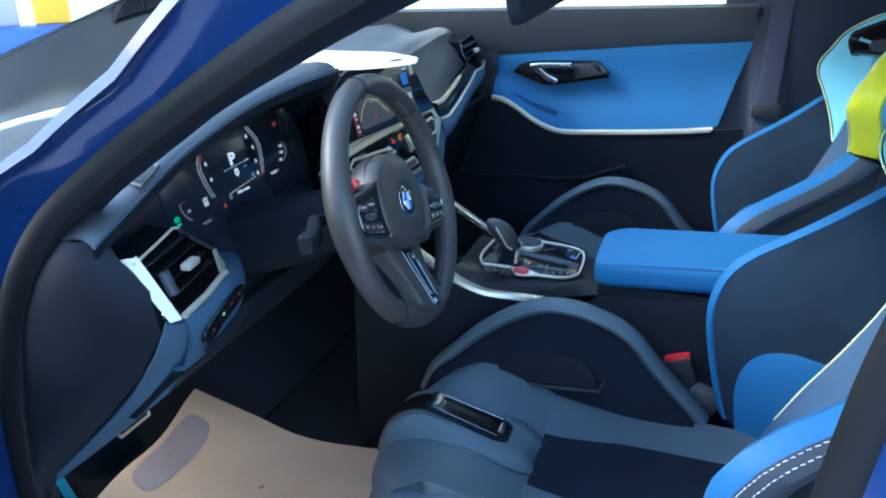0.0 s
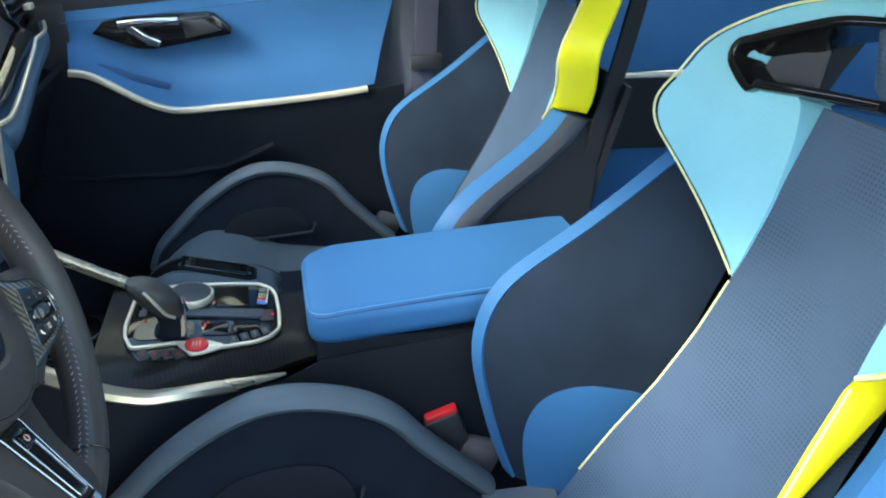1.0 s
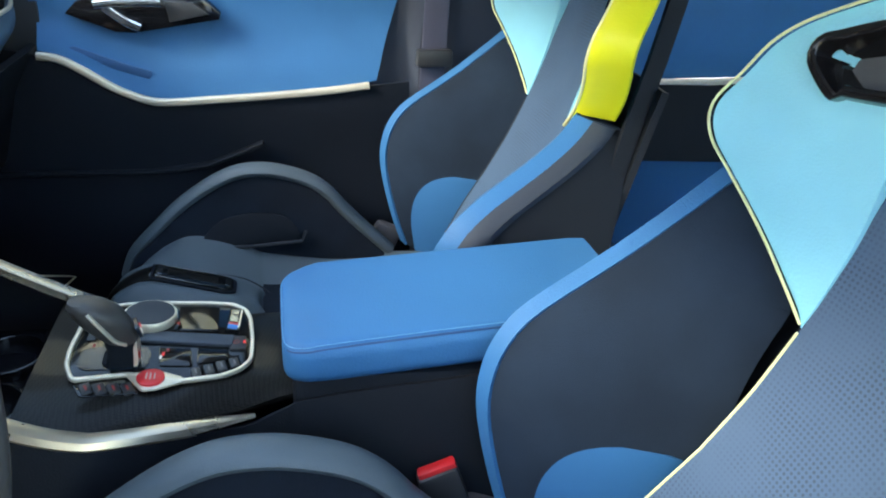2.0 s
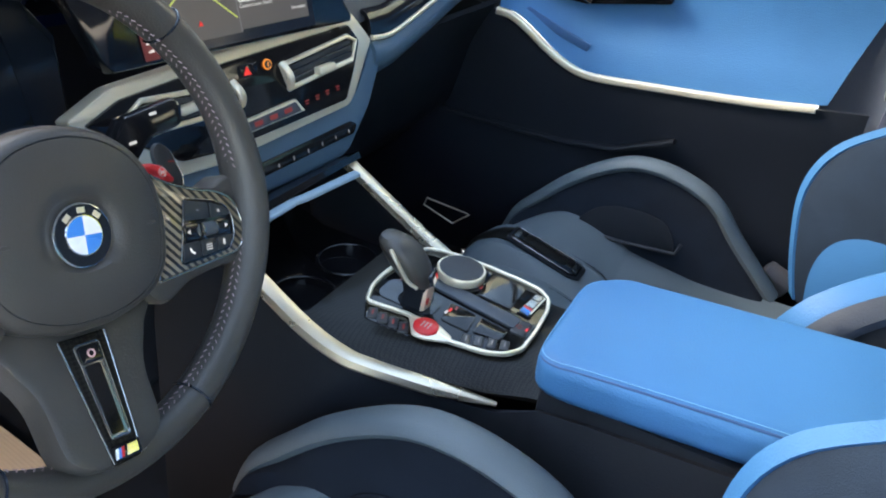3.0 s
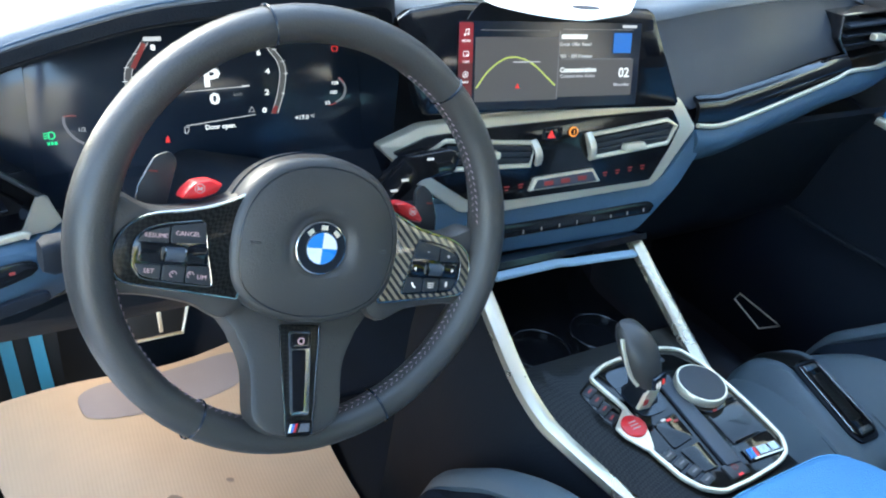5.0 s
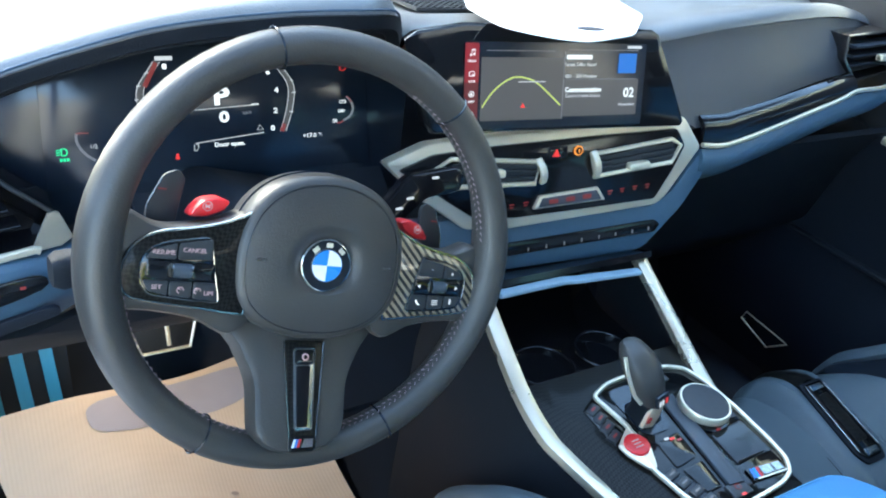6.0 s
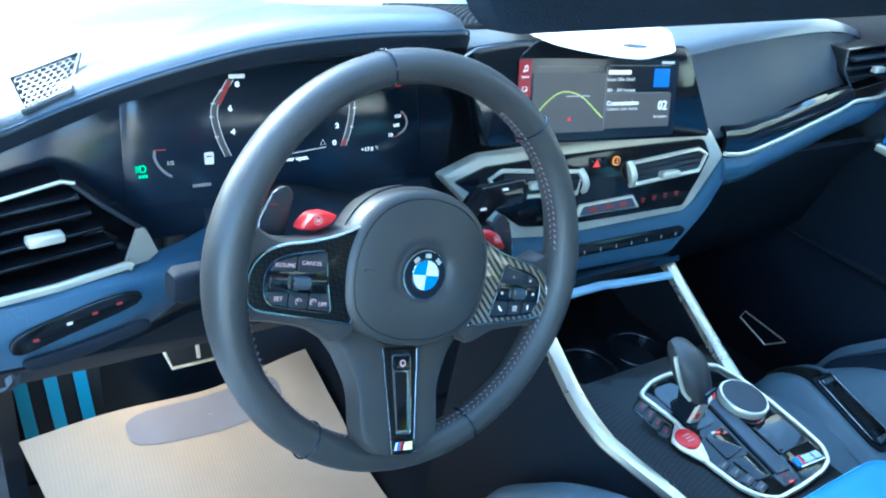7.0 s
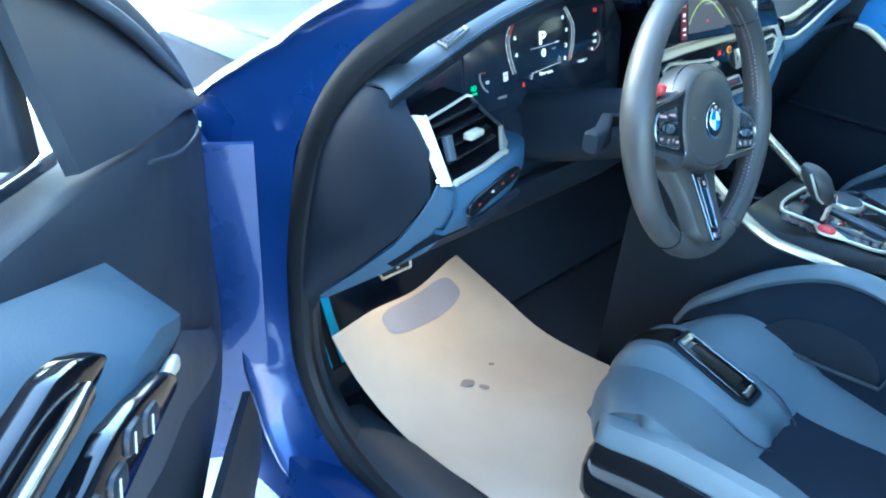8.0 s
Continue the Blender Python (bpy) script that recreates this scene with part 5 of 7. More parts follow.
hook_band([(0.1370, 0.0190), (0.1420, 0.0140), (0.1445, 0.0060), (0.1410, -0.0020), (0.1330, -0.0068)], 0.0022, 0, LIT_GREY)
hook_band([(0.1365, 0.0192), (0.1400, 0.0172), (0.1425, 0.0130)], 0.0010, 0.0004, LIT_DIMRED)
hook_band([(0.1330, -0.0070), (0.1290, -0.0088), (0.1250, -0.0090)], 0.0012, 0.0004, LIT_DIMRED)
for txt, x, y in (("150", 0.1323, 0.0136), ("100", 0.1305, 0.0037), ("50", 0.1233, -0.0069)):
    words(txt, 0.0056, CF @ pose(x, y, 0), LIT_WHITE, cluster)
hook_band([(-0.1340, -0.0020), (-0.1345, -0.0090), (-0.1315, -0.0170), (-0.1260, -0.0240), (-0.1200, -0.0285)], 0.0024, 0, LIT_GREY)
hook_band([(-0.1345, -0.0020), (-0.1290, -0.0018), (-0.1235, -0.0022)], 0.0011, 0.0004, LIT_DIMRED)
words("1/2", 0.0056, CF @ pose(-0.1205, -0.0154, 0), LIT_GREY2, cluster)
part("lamp_mark", tube([CF @ Vector((-0.1475 + x, -0.0185 + y, 0)) for x, y in ((-0.001, -0.003), (0.002, -0.003), (0.0038, -0.0015), (0.0038, 0.0015), (0.002, 0.003), (-0.001, 0.003))], 0.0007, 5, True, up=(0, 1, 0.3)), LIT_GREEN, cluster, "green lamp symbol")
for k in range(3):
    part("lamp_beam", box(0.0032, 0.0009, 0.0006, CF @ pose(-0.1513, -0.0207 + 0.0022 * k, 0, 0, 0, 8), 0), LIT_GREEN, cluster)
    part("lamp_beam", box(0.0022, 0.0028, 0.0006, CF @ pose(-0.1495 + 0.0030 * k, -0.0258, 0), 0), LIT_GREEN, cluster)
part("fuel_tile", plate(rounded(0.009, 0.012, 0.001), 0.0006, CF @ pose(-0.083, -0.014, 0)), LIT_GREY2, cluster, "white fuel tile")
part("fuel_line", box(0.005, 0.0012, 0.0004, CF @ pose(-0.083, -0.012, 0.0008), 0), SCREEN, cluster)
part("range_bar", box(0.018, 0.003, 0.0006, CF @ pose(-0.092, -0.040, 0), 0), LIT_GREY, cluster)
part("clock_bar", box(0.016, 0.004, 0.0006, CF @ pose(-0.050, 0.064, 0), 0), LIT_GREY2, cluster)

# ---- central display ----
disp = thing("central_display", "wide touch display lit with a map and tiles", "display")
DM = facing((-0.012, 0.176, 0.972), (1, -0.10, 0), (0, 0.26, 1))
part("housing", plate([(-0.165, -0.050), (0.168, -0.052), (0.172, -0.046), (0.122, 0.056), (0.112, 0.061), (-0.13, 0.064), (-0.185, 0.055), (-0.20, 0.045), (-0.175, -0.04)], 0.016, DM @ pose(0, 0, -0.016), 0.003), GLOSS, disp, "gloss black housing")
DF = DM @ pose(-0.014, -0.001, 0.0)
part("screen", plate(rounded(0.236, 0.092, 0.002), 0.0012, DF), SCREEN, disp)
DT = DF @ pose(0, 0, 0.0018)
part("menu_bar", plate(rounded(0.016, 0.090, 0.001), 0.0005, DT @ pose(-0.110, 0, 0)), LIT_DARK, disp)
part("menu_active", plate(rounded(0.016, 0.040, 0.001), 0.0005, DT @ pose(-0.110, 0.024, 0.0004)), LIT_MENU, disp, "red menu tile")
for k, wtxt in enumerate(("MEDIA", "COM", "NAV", "CAR")):
    words(wtxt, 0.0034, DT @ pose(-0.110, 0.026 - 0.021 * k, 0.001), LIT_WHITE, disp)
    SYM = DT @ pose(-0.110, 0.034 - 0.021 * k, 0.001)
    if k == 0:
        sym = joined(plate(circle(0.0012, 8), 0.0004, SYM @ pose(-0.0016, -0.0018, 0)), plate(circle(0.0012, 8), 0.0004, SYM @ pose(0.0020, -0.0010, 0)), box(0.0006, 0.005, 0.0004, SYM @ pose(-0.0006, 0.0008, 0), 0), box(0.0006, 0.005, 0.0004, SYM @ pose(0.0030, 0.0016, 0), 0), box(0.0042, 0.0011, 0.0004, SYM @ pose(0.0012, 0.0036, 0, 0, 0, 10), 0))
    elif k == 1:
        sym = joined(tube([SYM @ Vector((x, y, 0)) for x, y in rounded(0.0062, 0.0048, 0.0012)], 0.0004, 4, True, up=(0, 1, 0.3)), plate(circle(0.0012, 8), 0.0004, SYM @ pose(0.0016, -0.0014, 0)))
    elif k == 2:
        sym = joined(tube([SYM @ Vector((x, y, 0)) for x, y in circle(0.0030, 12)], 0.0004, 4, True, up=(0, 1, 0.3)), plate([(-0.0014, -0.0016), (0, -0.0006), (0.0014, -0.0016), (0, 0.0020)], 0.0004, SYM))
    else:
        sym = joined(plate(rounded(0.0072, 0.0026, 0.0009), 0.0004, SYM @ pose(0, -0.0006, 0)), plate(rounded(0.0046, 0.0024, 0.0008), 0.0004, SYM @ pose(0, 0.0014, 0.0001)))
    part("menu_symbol", sym, LIT_WHITE, disp)
part("map_tile", plate(rounded(0.103, 0.067, 0.001), 0.0005, DT @ pose(-0.0470, -0.0035, 0)), LIT_MAP, disp, "grey map tile")
for pts in ([(-0.0970, -0.0224, 0.001), (-0.0860, -0.0080, 0.001), (-0.0734, 0.0025, 0.001), (-0.0610, 0.0085, 0.001), (-0.0495, 0.0094, 0.001)], [(-0.0495, 0.0094, 0.001), (-0.0360, 0.0060, 0.001), (-0.0244, -0.0004, 0.001), (-0.0110, -0.0110, 0.001), (0.002, -0.0215, 0.001)]):
    part("map_road", sweep([DT @ Vector(q) for q in smooth_line(pts, 5)], rounded(0.0018, 0.0006, 0.0002), up=(0, -1, 0.2)), LIT_LIME, disp, "yellow-green route line")
part("map_label", box(0.034, 0.0012, 0.0005, DT @ pose(-0.036, 0.0042, 0.0012), 0), LIT_GREY2, disp)
part("map_arrow", plate([(-0.003, -0.002), (0.003, -0.002), (0, 0.003)], 0.0005, DT @ pose(-0.0465, -0.0215, 0.001)), LIT_RED, disp)
part("right_tile", plate(rounded(0.103, 0.041, 0.001), 0.0004, DT @ pose(0.0575, -0.0140, -0.0004)), LIT_MAP, disp, "grey tile")
part("tile_divider", box(0.0012, 0.074, 0.0005, DT @ pose(0.0052, 0.0, 0.0002), 0), LIT_GREY, disp)
part("tile_line", box(0.085, 0.0008, 0.0005, DT @ pose(-0.05, 0.037, 0), 0), LIT_GREY, disp)
part("tile_line", box(0.096, 0.0008, 0.0005, DT @ pose(0.0575, 0.0385, 0), 0), LIT_GREY, disp)
part("tile_line", box(0.096, 0.0008, 0.0005, DT @ pose(0.0575, 0.0068, 0), 0), LIT_GREY, disp)
part("number_bar", box(0.034, 0.0048, 0.0005, DT @ pose(0.0250, 0.0307, 0), 0), LIT_WHITE, disp)
words("Great Offer Now!", 0.0057, DT @ pose(0.0062, 0.0225, 0), LIT_GREY2, disp, "LEFT")
words("001 - XM Preview", 0.0058, DT @ pose(0.0075, 0.0098, 0), LIT_GREY2, disp, "LEFT")
part("picture_tile", plate(rounded(0.025, 0.022, 0.001), 0.0005, DT @ pose(0.0912, 0.024, 0)), LIT_BLUE, disp, "blue picture tile")
words("Communication", 0.0076, DT @ pose(0.0080, -0.0052, 0), LIT_WHITE, disp, "LEFT", bold=0.03)
words("Connect new device", 0.0057, DT @ pose(0.0085, -0.0118, 0), LIT_GREY2, disp, "LEFT")
words("02", 0.0155, DT @ pose(0.0965, -0.0095, 0), LIT_WHITE, disp, bold=0.015)
words("November", 0.0052, DT @ pose(0.0945, -0.0225, 0), LIT_GREY2, disp)
part("clock_line", box(0.02, 0.003, 0.0005, DT @ pose(0.10, 0.042, 0), 0), LIT_GREY2, disp)

# paper tag lying over the display
tag = thing("paper_tag", "white paper tag with red print lying on the dashboard", "paper tag")
TG = facing((0, 0.21, 1.035), (1, 0, 0), (0, 1, -0.06))
outline = fillet([(0.064, 0.315), (-0.051, 0.151), (-0.099, 0.062), (-0.121, -0.040), (-0.103, -0.086), (-0.071, -0.116), (0.018, -0.086), (0.131, 0.021), (0.204, 0.171), (0.282, 0.315)], 0.02, 3)
part("sheet", plate(outline, 0.0014, TG, 0.0002), WHITEPAPER, tag, "white paper sheet")
part("punched_hole", plate(circle(0.017, 18, 0.011), 0.0008, TG @ pose(-0.018, -0.057, 0.0012)), CARPET, tag, "punched hole")
PRINT = material("pink_print", (0.75, 0.30, 0.36), 0.6)
for k in range(6):
    part("print_bar", box(0.10 - 0.008 * k, 0.006, 0.0006, TG @ pose(0.08 + 0.018 * k, 0.12 + 0.026 * k, 0.0020, 0, 0, 42), 0), PRINT, tag, "pink printed line")

# ---- steering wheel ----
TILT_W, TURN_W = radians(18.6), radians(14.2)
wheel = thing("steering_wheel", "black leather sports steering wheel with carbon spokes and red buttons", "steering wheel")
up_w = Vector((0, math.sin(TILT_W), math.cos(TILT_W)))
WM = facing((-0.3707, 0.0083, 0.905), (math.cos(radians(1.9)), math.sin(radians(1.9)), 0), up_w) @ pose(0, 0, 0, 0, 0, -math.degrees(TURN_W))
wheel.matrix_basis = WM
R, RZ = 0.1628, 0.0
RIM = pose(0.0040, -0.003, -0.009, 2.6, 0, 0)
ring = []
for k in range(72):
    a = 2 * math.pi * k / 72
    ring.append((R * math.sin(a), R * math.cos(a), RZ))
rows = []
for k, p in enumerate(ring):
    a = 360 * k / 72
    thumb = sum(0.5 + 0.5 * math.cos(math.pi * min(1, abs(((a - c + 180) % 360) - 180) / 34)) for c in (92, 268))
    rr = 0.0138 + 0.0020 * thumb
    d = Vector((p[0], p[1], 0)).normalized()
    rows.append([Vector(p) + d * x * rr * 1.0 + Vector((0, 0, y * rr * 1.26)) for x, y in circle(1, 16)])
part("rim", loft(rows, closed=True, loop=True), WHEEL, wheel, "black leather rim", at=RIM)
for a0, a1 in ((100, 170), (192, 258), (20, 80)):
    st = []
    for k in range(int((a1 - a0) / 1.1)):
        a = radians(a0 + 1.1 * k)
        rr = R - 0.0146
        z = RZ + 0.004 + (0.002 if k % 2 else -0.002)
        st.append(sweep([(rr * math.sin(a), rr * math.cos(a), z), ((rr) * math.sin(a + 0.015), rr * math.cos(a + 0.015), RZ + 0.008 if k % 2 else RZ)], circle(0.00042, 5), up=(0.1, 0.2, 1)))
    tagged(part("stitching", joined(*st), THREAD, wheel, "pale cross stitching", at=RIM), kind="stuff")
for a in (-22, 35, 150, 208):
    part("seam", tube([(R * math.sin(radians(a)) + 0.0150 * math.cos(b) * math.sin(radians(a)), R * math.cos(radians(a)) + 0.0150 * math.cos(b) * math.cos(radians(a)), RZ + 0.0178 * math.sin(b)) for b in np.linspace(-0.6, math.pi + 0.6, 16)], 0.0009, 5, up=(0.1, 0.2, 0.3)), SCREEN, wheel, at=RIM)
X0 = 0.0045
HUB = [(0, 0.0640), (0.020, 0.0615), (0.040, 0.0545), (0.0560, 0.0420), (0.0670, 0.0240), (0.0718, 0.0030), (0.0715, -0.0200), (0.0665, -0.0400), (0.0545, -0.0540), (0.0365, -0.0635), (0.0150, -0.0685), (0, -0.0690)]
hub = smooth_line([(x, y, 0) for x, y in HUB], 4)
hub = [(X0 + p.x, p.y) for p in hub] + [(X0 - p.x, p.y) for p in reversed(hub[1:-1])]


def about(c, ring2, k):
    return [(c[0] + (x - c[0]) * k, c[1] + (y - c[1]) * k) for x, y in ring2]


def dome(ring2, c, z0, z1, crown):
    """The padded centre: a soft side, a rolled edge, and a face that dips round the emblem."""
    rows = []
    for k, z in ((0.97, z0), (1.0, z0 + 0.010), (1.0, z0 + 0.024), (0.985, z1 - 0.008), (0.955, z1 - 0.003), (0.915, z1 - 0.0006), (0.885, z1), (0.878, z1 - 0.0016), (0.870, z1), (0.80, z1 + 0.3 * crown), (0.65, z1 + 0.75 * crown), (0.48, z1 + crown), (0.38, z1 + 0.85 * crown), (0.335, z1 + 0.25 * crown), (0.30, z1), (0.05, z1)):
        rows.append([(x, y, z) for x, y in about(c, ring2, k)])
    return loft(rows, closed=True, ends=True)


HUBC = (X0, -0.0060)
part("airbag_cover", dome(hub, HUBC, -0.042, 0.001, 0.005), WHEEL, wheel, "black padded centre")
part("airbag_groove", tube([(x, y, -0.0002) for x, y in about(HUBC, hub, 0.878)], 0.0007, 5, True), SCREEN, wheel)
part("hub_band", tube([(x, y, -0.020) for x, y in about(HUBC, hub, 1.004)], 0.0009, 5, True), SCREEN, wheel)
for sgn in (-1, 1):
    part("cover_tab", plate(rounded(0.010, 0.0024, 0.001), 0.0012, pose(X0 + sgn * 0.052, -0.006, 0.0032, 0, 0, 0), 0.0004), WHEEL, wheel)
LOGO = pose(HUBC[0] - 0.0008, HUBC[1] - 0.0005, -0.0058)
logo = part("emblem", plate(circle(0.0212, 44), 0.004, LOGO @ pose(0, 0, 0.0065), 0.0015), CHROME, wheel, "round emblem with blue and white quarters")
part("emblem_ring", plate(circle(0.0196, 44), 0.001, LOGO @ pose(0, 0, 0.0102)), BLACK, logo)
part("emblem_rim", tube([LOGO @ Vector((x, y, 0.0112)) for x, y in circle(0.0126, 32)], 0.0007, 6, True), CHROME, logo)
for k in range(4):
    q = [(0, 0)] + [(0.0122 * math.cos(radians(90 * k + 9 * j)), 0.0122 * math.sin(radians(90 * k + 9 * j))) for j in range(11)]
    part("emblem_quarter", plate(q, 0.0008, LOGO @ pose(0, 0, 0.0112)), EMB_WHITE if k % 2 == 0 else EMB_BLUE, logo)
for a in (42, 0, -42):
    part("emblem_bar", box(0.0052, 0.0036, 0.0006, LOGO @ pose(0, 0, 0.0116, 0, 0, a) @ pose(0, 0.0160, 0), 0), SILVER, logo)


def rounded_ring(pts, n=3):
    return [(p.x, p.y) for p in smooth_line([(x, y, 0) for x, y in pts], n, True)]


TZ = -0.006
for sgn in (-1, 1):
    sp = rounded_ring([(X0 + sgn * x, y) for x, y in ((0.052, 0.036), (0.066, 0.0262), (0.078, 0.0200), (0.094, 0.0145), (0.124, 0.0110), (0.148, 0.0190), (0.158, 0.0), (0.158, -0.036), (0.150, -0.0500), (0.122, -0.0520), (0.092, -0.0570), (0.066, -0.0680), (0.048, -0.050), (0.046, 0.0))], 4)
    part("spoke", plate(sp, 0.026, pose(0, 0, -0.033), 0.007), WHEEL, wheel, "black leather spoke")
    tr = rounded_ring([(X0 + sgn * x, y) for x, y in ((0.060, 0.0262), (0.070, 0.0225), (0.084, 0.0165), (0.104, 0.0112), (0.122, 0.0080), (0.1365, 0.0015), (0.1450, -0.0090), (0.1480, -0.0220), (0.1465, -0.0330), (0.1400, -0.0400), (0.122, -0.0430), (0.095, -0.0458), (0.066, -0.0490), (0.059, -0.0470), (0.060, -0.020), (0.062, 0.010))])
    # Same carbon on both spokes; only the right one has the shine painted in.
    trim = part("spoke_trim", plate(tr, 0.006, pose(0, 0, TZ - 0.003), 0.002), WEAVE if sgn > 0 else CARBON, wheel, "carbon fibre spoke trim")
    part("trim_edge", tube([(x, y, TZ + 0.0022) for x, y in tr], 0.0013, 6, True), DARKCHROME, trim, "dark chrome edge")
    pad = fillet([(X0 + sgn * x, y) for x, y in ((0.0895, 0.0066), (0.118, 0.0015), (0.1300, -0.0035), (0.1362, -0.0125), (0.1358, -0.0285), (0.1295, -0.0372), (0.102, -0.0402), (0.0785, -0.0418), (0.0840, -0.0200))], 0.005)
    part("switch_pad", plate(pad, 0.0016, pose(0, 0, TZ + 0.003), 0.0006), GLOSS, trim, "gloss black switch pad")
    part("pad_edge", tube([(x, y, TZ + 0.0040) for x, y in pad], 0.0008, 5, True), DARKCHROME, trim, "dark chrome edge")
    for ring4 in (((0.0885, 0.0050), (0.1115, 0.0008), (0.1115, -0.0112), (0.0868, -0.0100)), ((0.1127, 0.0006), (0.1290, -0.0050), (0.1330, -0.0112), (0.1127, -0.0114)), ((0.0830, -0.0268), (0.0985, -0.0268), (0.0985, -0.0388), (0.0805, -0.0402)), ((0.0997, -0.0268), (0.1150, -0.0268), (0.1150, -0.0376), (0.0997, -0.0388)), ((0.1162, -0.0268), (0.1338, -0.0268), (0.1285, -0.0352), (0.1162, -0.0374))):
        part("wheel_button", plate(fillet([(X0 + sgn * x, y) for x, y in ring4], 0.0016, 3), 0.0012, pose(0, 0, TZ + 0.0044), 0.0005), PLASTIC, trim)
    part("roller", sweep([(X0 + sgn * 0.108 - 0.0062, -0.0190, TZ + 0.0046), (X0 + sgn * 0.108 + 0.0062, -0.0190, TZ + 0.0046)], circle(0.0052, 14), up=(0, 1, 0)), SLATEPLASTIC, trim, "ribbed thumb roller")
    for x in (-0.0068, 0.0068):
        part("roller_end", sweep([(X0 + sgn * 0.108 + x - 0.0004, -0.0190, TZ + 0.0046), (X0 + sgn * 0.108 + x + 0.0004, -0.0190, TZ + 0.0046)], circle(0.0054, 14), up=(0, 1, 0)), DARKCHROME, trim, "bright roller end")
    for x in (0.0925, 0.1240):
        part("thumb_switch", plate(rounded(0.0165, 0.0125, 0.003), 0.0016, pose(X0 + sgn * x, -0.0190, TZ + 0.0042), 0.0008), GLOSS, trim)
MZ = TZ + 0.0058
for txt, x, y, sz in (("RESUME", -0.1215, -0.0066, 0.0044), ("CANCEL", -0.1005, -0.0040, 0.0044), ("SET", -0.1240, -0.0315, 0.0046), ("LIM", -0.0875, -0.0345, 0.0046), ("-", 0.1000, -0.0034, 0.007), ("+", 0.1210, -0.0070, 0.006)):
    words(txt, sz, pose(X0 + x, y, MZ), LIT_PINK if x < 0 else LIT_GREY2, wheel)
for x in (-0.1075, -0.0955):
    part("dial_mark", tube([(X0 + x + a, -0.0330 + b, MZ) for a, b in circle(0.0023, 10)[:8]], 0.0003, 4, up=(0, 0, 1)), LIT_PINK, wheel)
    part("dial_needle", tube([(X0 + x, -0.0330, MZ), (X0 + x - 0.0014, -0.0308, MZ)], 0.0003, 4, up=(0, 0, 1)), LIT_PINK, wheel)
part("phone_mark", tube(smooth_line([(X0 + 0.0880, -0.0308, MZ), (X0 + 0.0892, -0.0334, MZ), (X0 + 0.0918, -0.0350, MZ)], 3), 0.0007, 5), LIT_WHITE, wheel)
for k in range(3):
    part("list_mark", box(0.0060, 0.0007, 0.0003, pose(X0 + 0.1070, -0.0308 - 0.0018 * k, MZ), 0), LIT_GREY2, wheel)
part("voice_mark", plate(rounded(0.0020, 0.0048, 0.0009), 0.0003, pose(X0 + 0.1225, -0.0312, MZ)), LIT_GREY2, wheel)
for sgn in (-1, 1):
    part("arrow_mark", plate([(X0 + 0.108 + sgn * 0.0178, -0.0206), (X0 + 0.108 + sgn * 0.0178, -0.0172), (X0 + 0.108 + sgn * 0.0206, -0.0189)], 0.0003, pose(0, 0, MZ)), LIT_GREY2, wheel)
# lower spoke with its carbon-framed slot, rising towards the rim
LS = pose(X0 - 0.002, -0.0835, -0.0115, -18)
low = rounded_ring([(-0.060, 0.034), (-0.0535, 0.008), (-0.0445, -0.010), (-0.0400, -0.026), (-0.0390, -0.050), (-0.0360, -0.062), (-0.0260, -0.0715), (-0.012, -0.0760), (0.012, -0.0760), (0.0260, -0.0715), (0.0360, -0.062), (0.0390, -0.050), (0.0400, -0.026), (0.0445, -0.010), (0.0535, 0.008), (0.060, 0.034)], 2)
part("lower_spoke", plate(low, 0.022, LS @ pose(0, 0, -0.022), 0.006), WHEEL, wheel, "black leather lower spoke")
part("lower_trim", plate(fillet([(-0.0172, 0.012), (0.0172, 0.012), (0.0105, -0.0755), (-0.0105, -0.0755)], 0.003, 3), 0.003, LS @ pose(0, 0, -0.001), 0.001), CARBON, wheel, "carbon fibre lower trim")
for sgn in (-1, 1):
    part("trim_line", tube([LS @ Vector((sgn * 0.0172, 0.011, 0.0016)), LS @ Vector((sgn * 0.0106, -0.074, 0.0016))], 0.0007, 5), DARKCHROME, wheel, "dark chrome line")
slot_o = fillet([(-0.0092, 0.0060), (0.0092, 0.0060), (0.0072, -0.0590), (-0.0072, -0.0590)], 0.003)
slot_i = fillet([(-0.0068, -0.0085), (0.0046, -0.0085), (0.0034, -0.0560), (-0.0058, -0.0560)], 0.002)
part("slot", plate(slot_o, 0.0012, LS @ pose(0, 0, 0.0018), 0.0005), DARKCHROME, wheel, "dark chrome slot")
part("slot_well", plate(slot_i, 0.0008, LS @ pose(0, 0, 0.0028)), GLOSS, wheel, "gloss black slot")
part("slot_edge", tube([LS @ Vector((x, y, 0.0030)) for x, y in slot_o], 0.0006, 6, True), DARKCHROME, wheel, "dark chrome line")
part("heat_button", plate(rounded(0.0160, 0.0120, 0.0025), 0.0022, LS @ pose(0, -0.0015, 0.0028), 0.0008), GLOSS, wheel)
part("heat_mark", tube([LS @ Vector((x, y - 0.0015, 0.0052)) for x, y in circle(0.0024, 12)], 0.0006, 5, True), LIT_PINK, wheel)
part("badge", plate(rounded(0.0200, 0.0105, 0.001), 0.0015, LS @ pose(0, -0.0685, 0.0018), 0.0005), GLOSS, wheel, "small striped metal badge")
for x, mt in ((-0.0085, EMB_WHITE), (-0.0063, LIT_BLUE), (-0.0041, RED)):
    part("badge_stripe", plate([(x - 0.0012, -0.0032), (x + 0.0006, -0.0032), (x + 0.0026, 0.0032), (x + 0.0008, 0.0032)], 0.0008, LS @ pose(0, -0.0685, 0.0032)), mt, wheel)
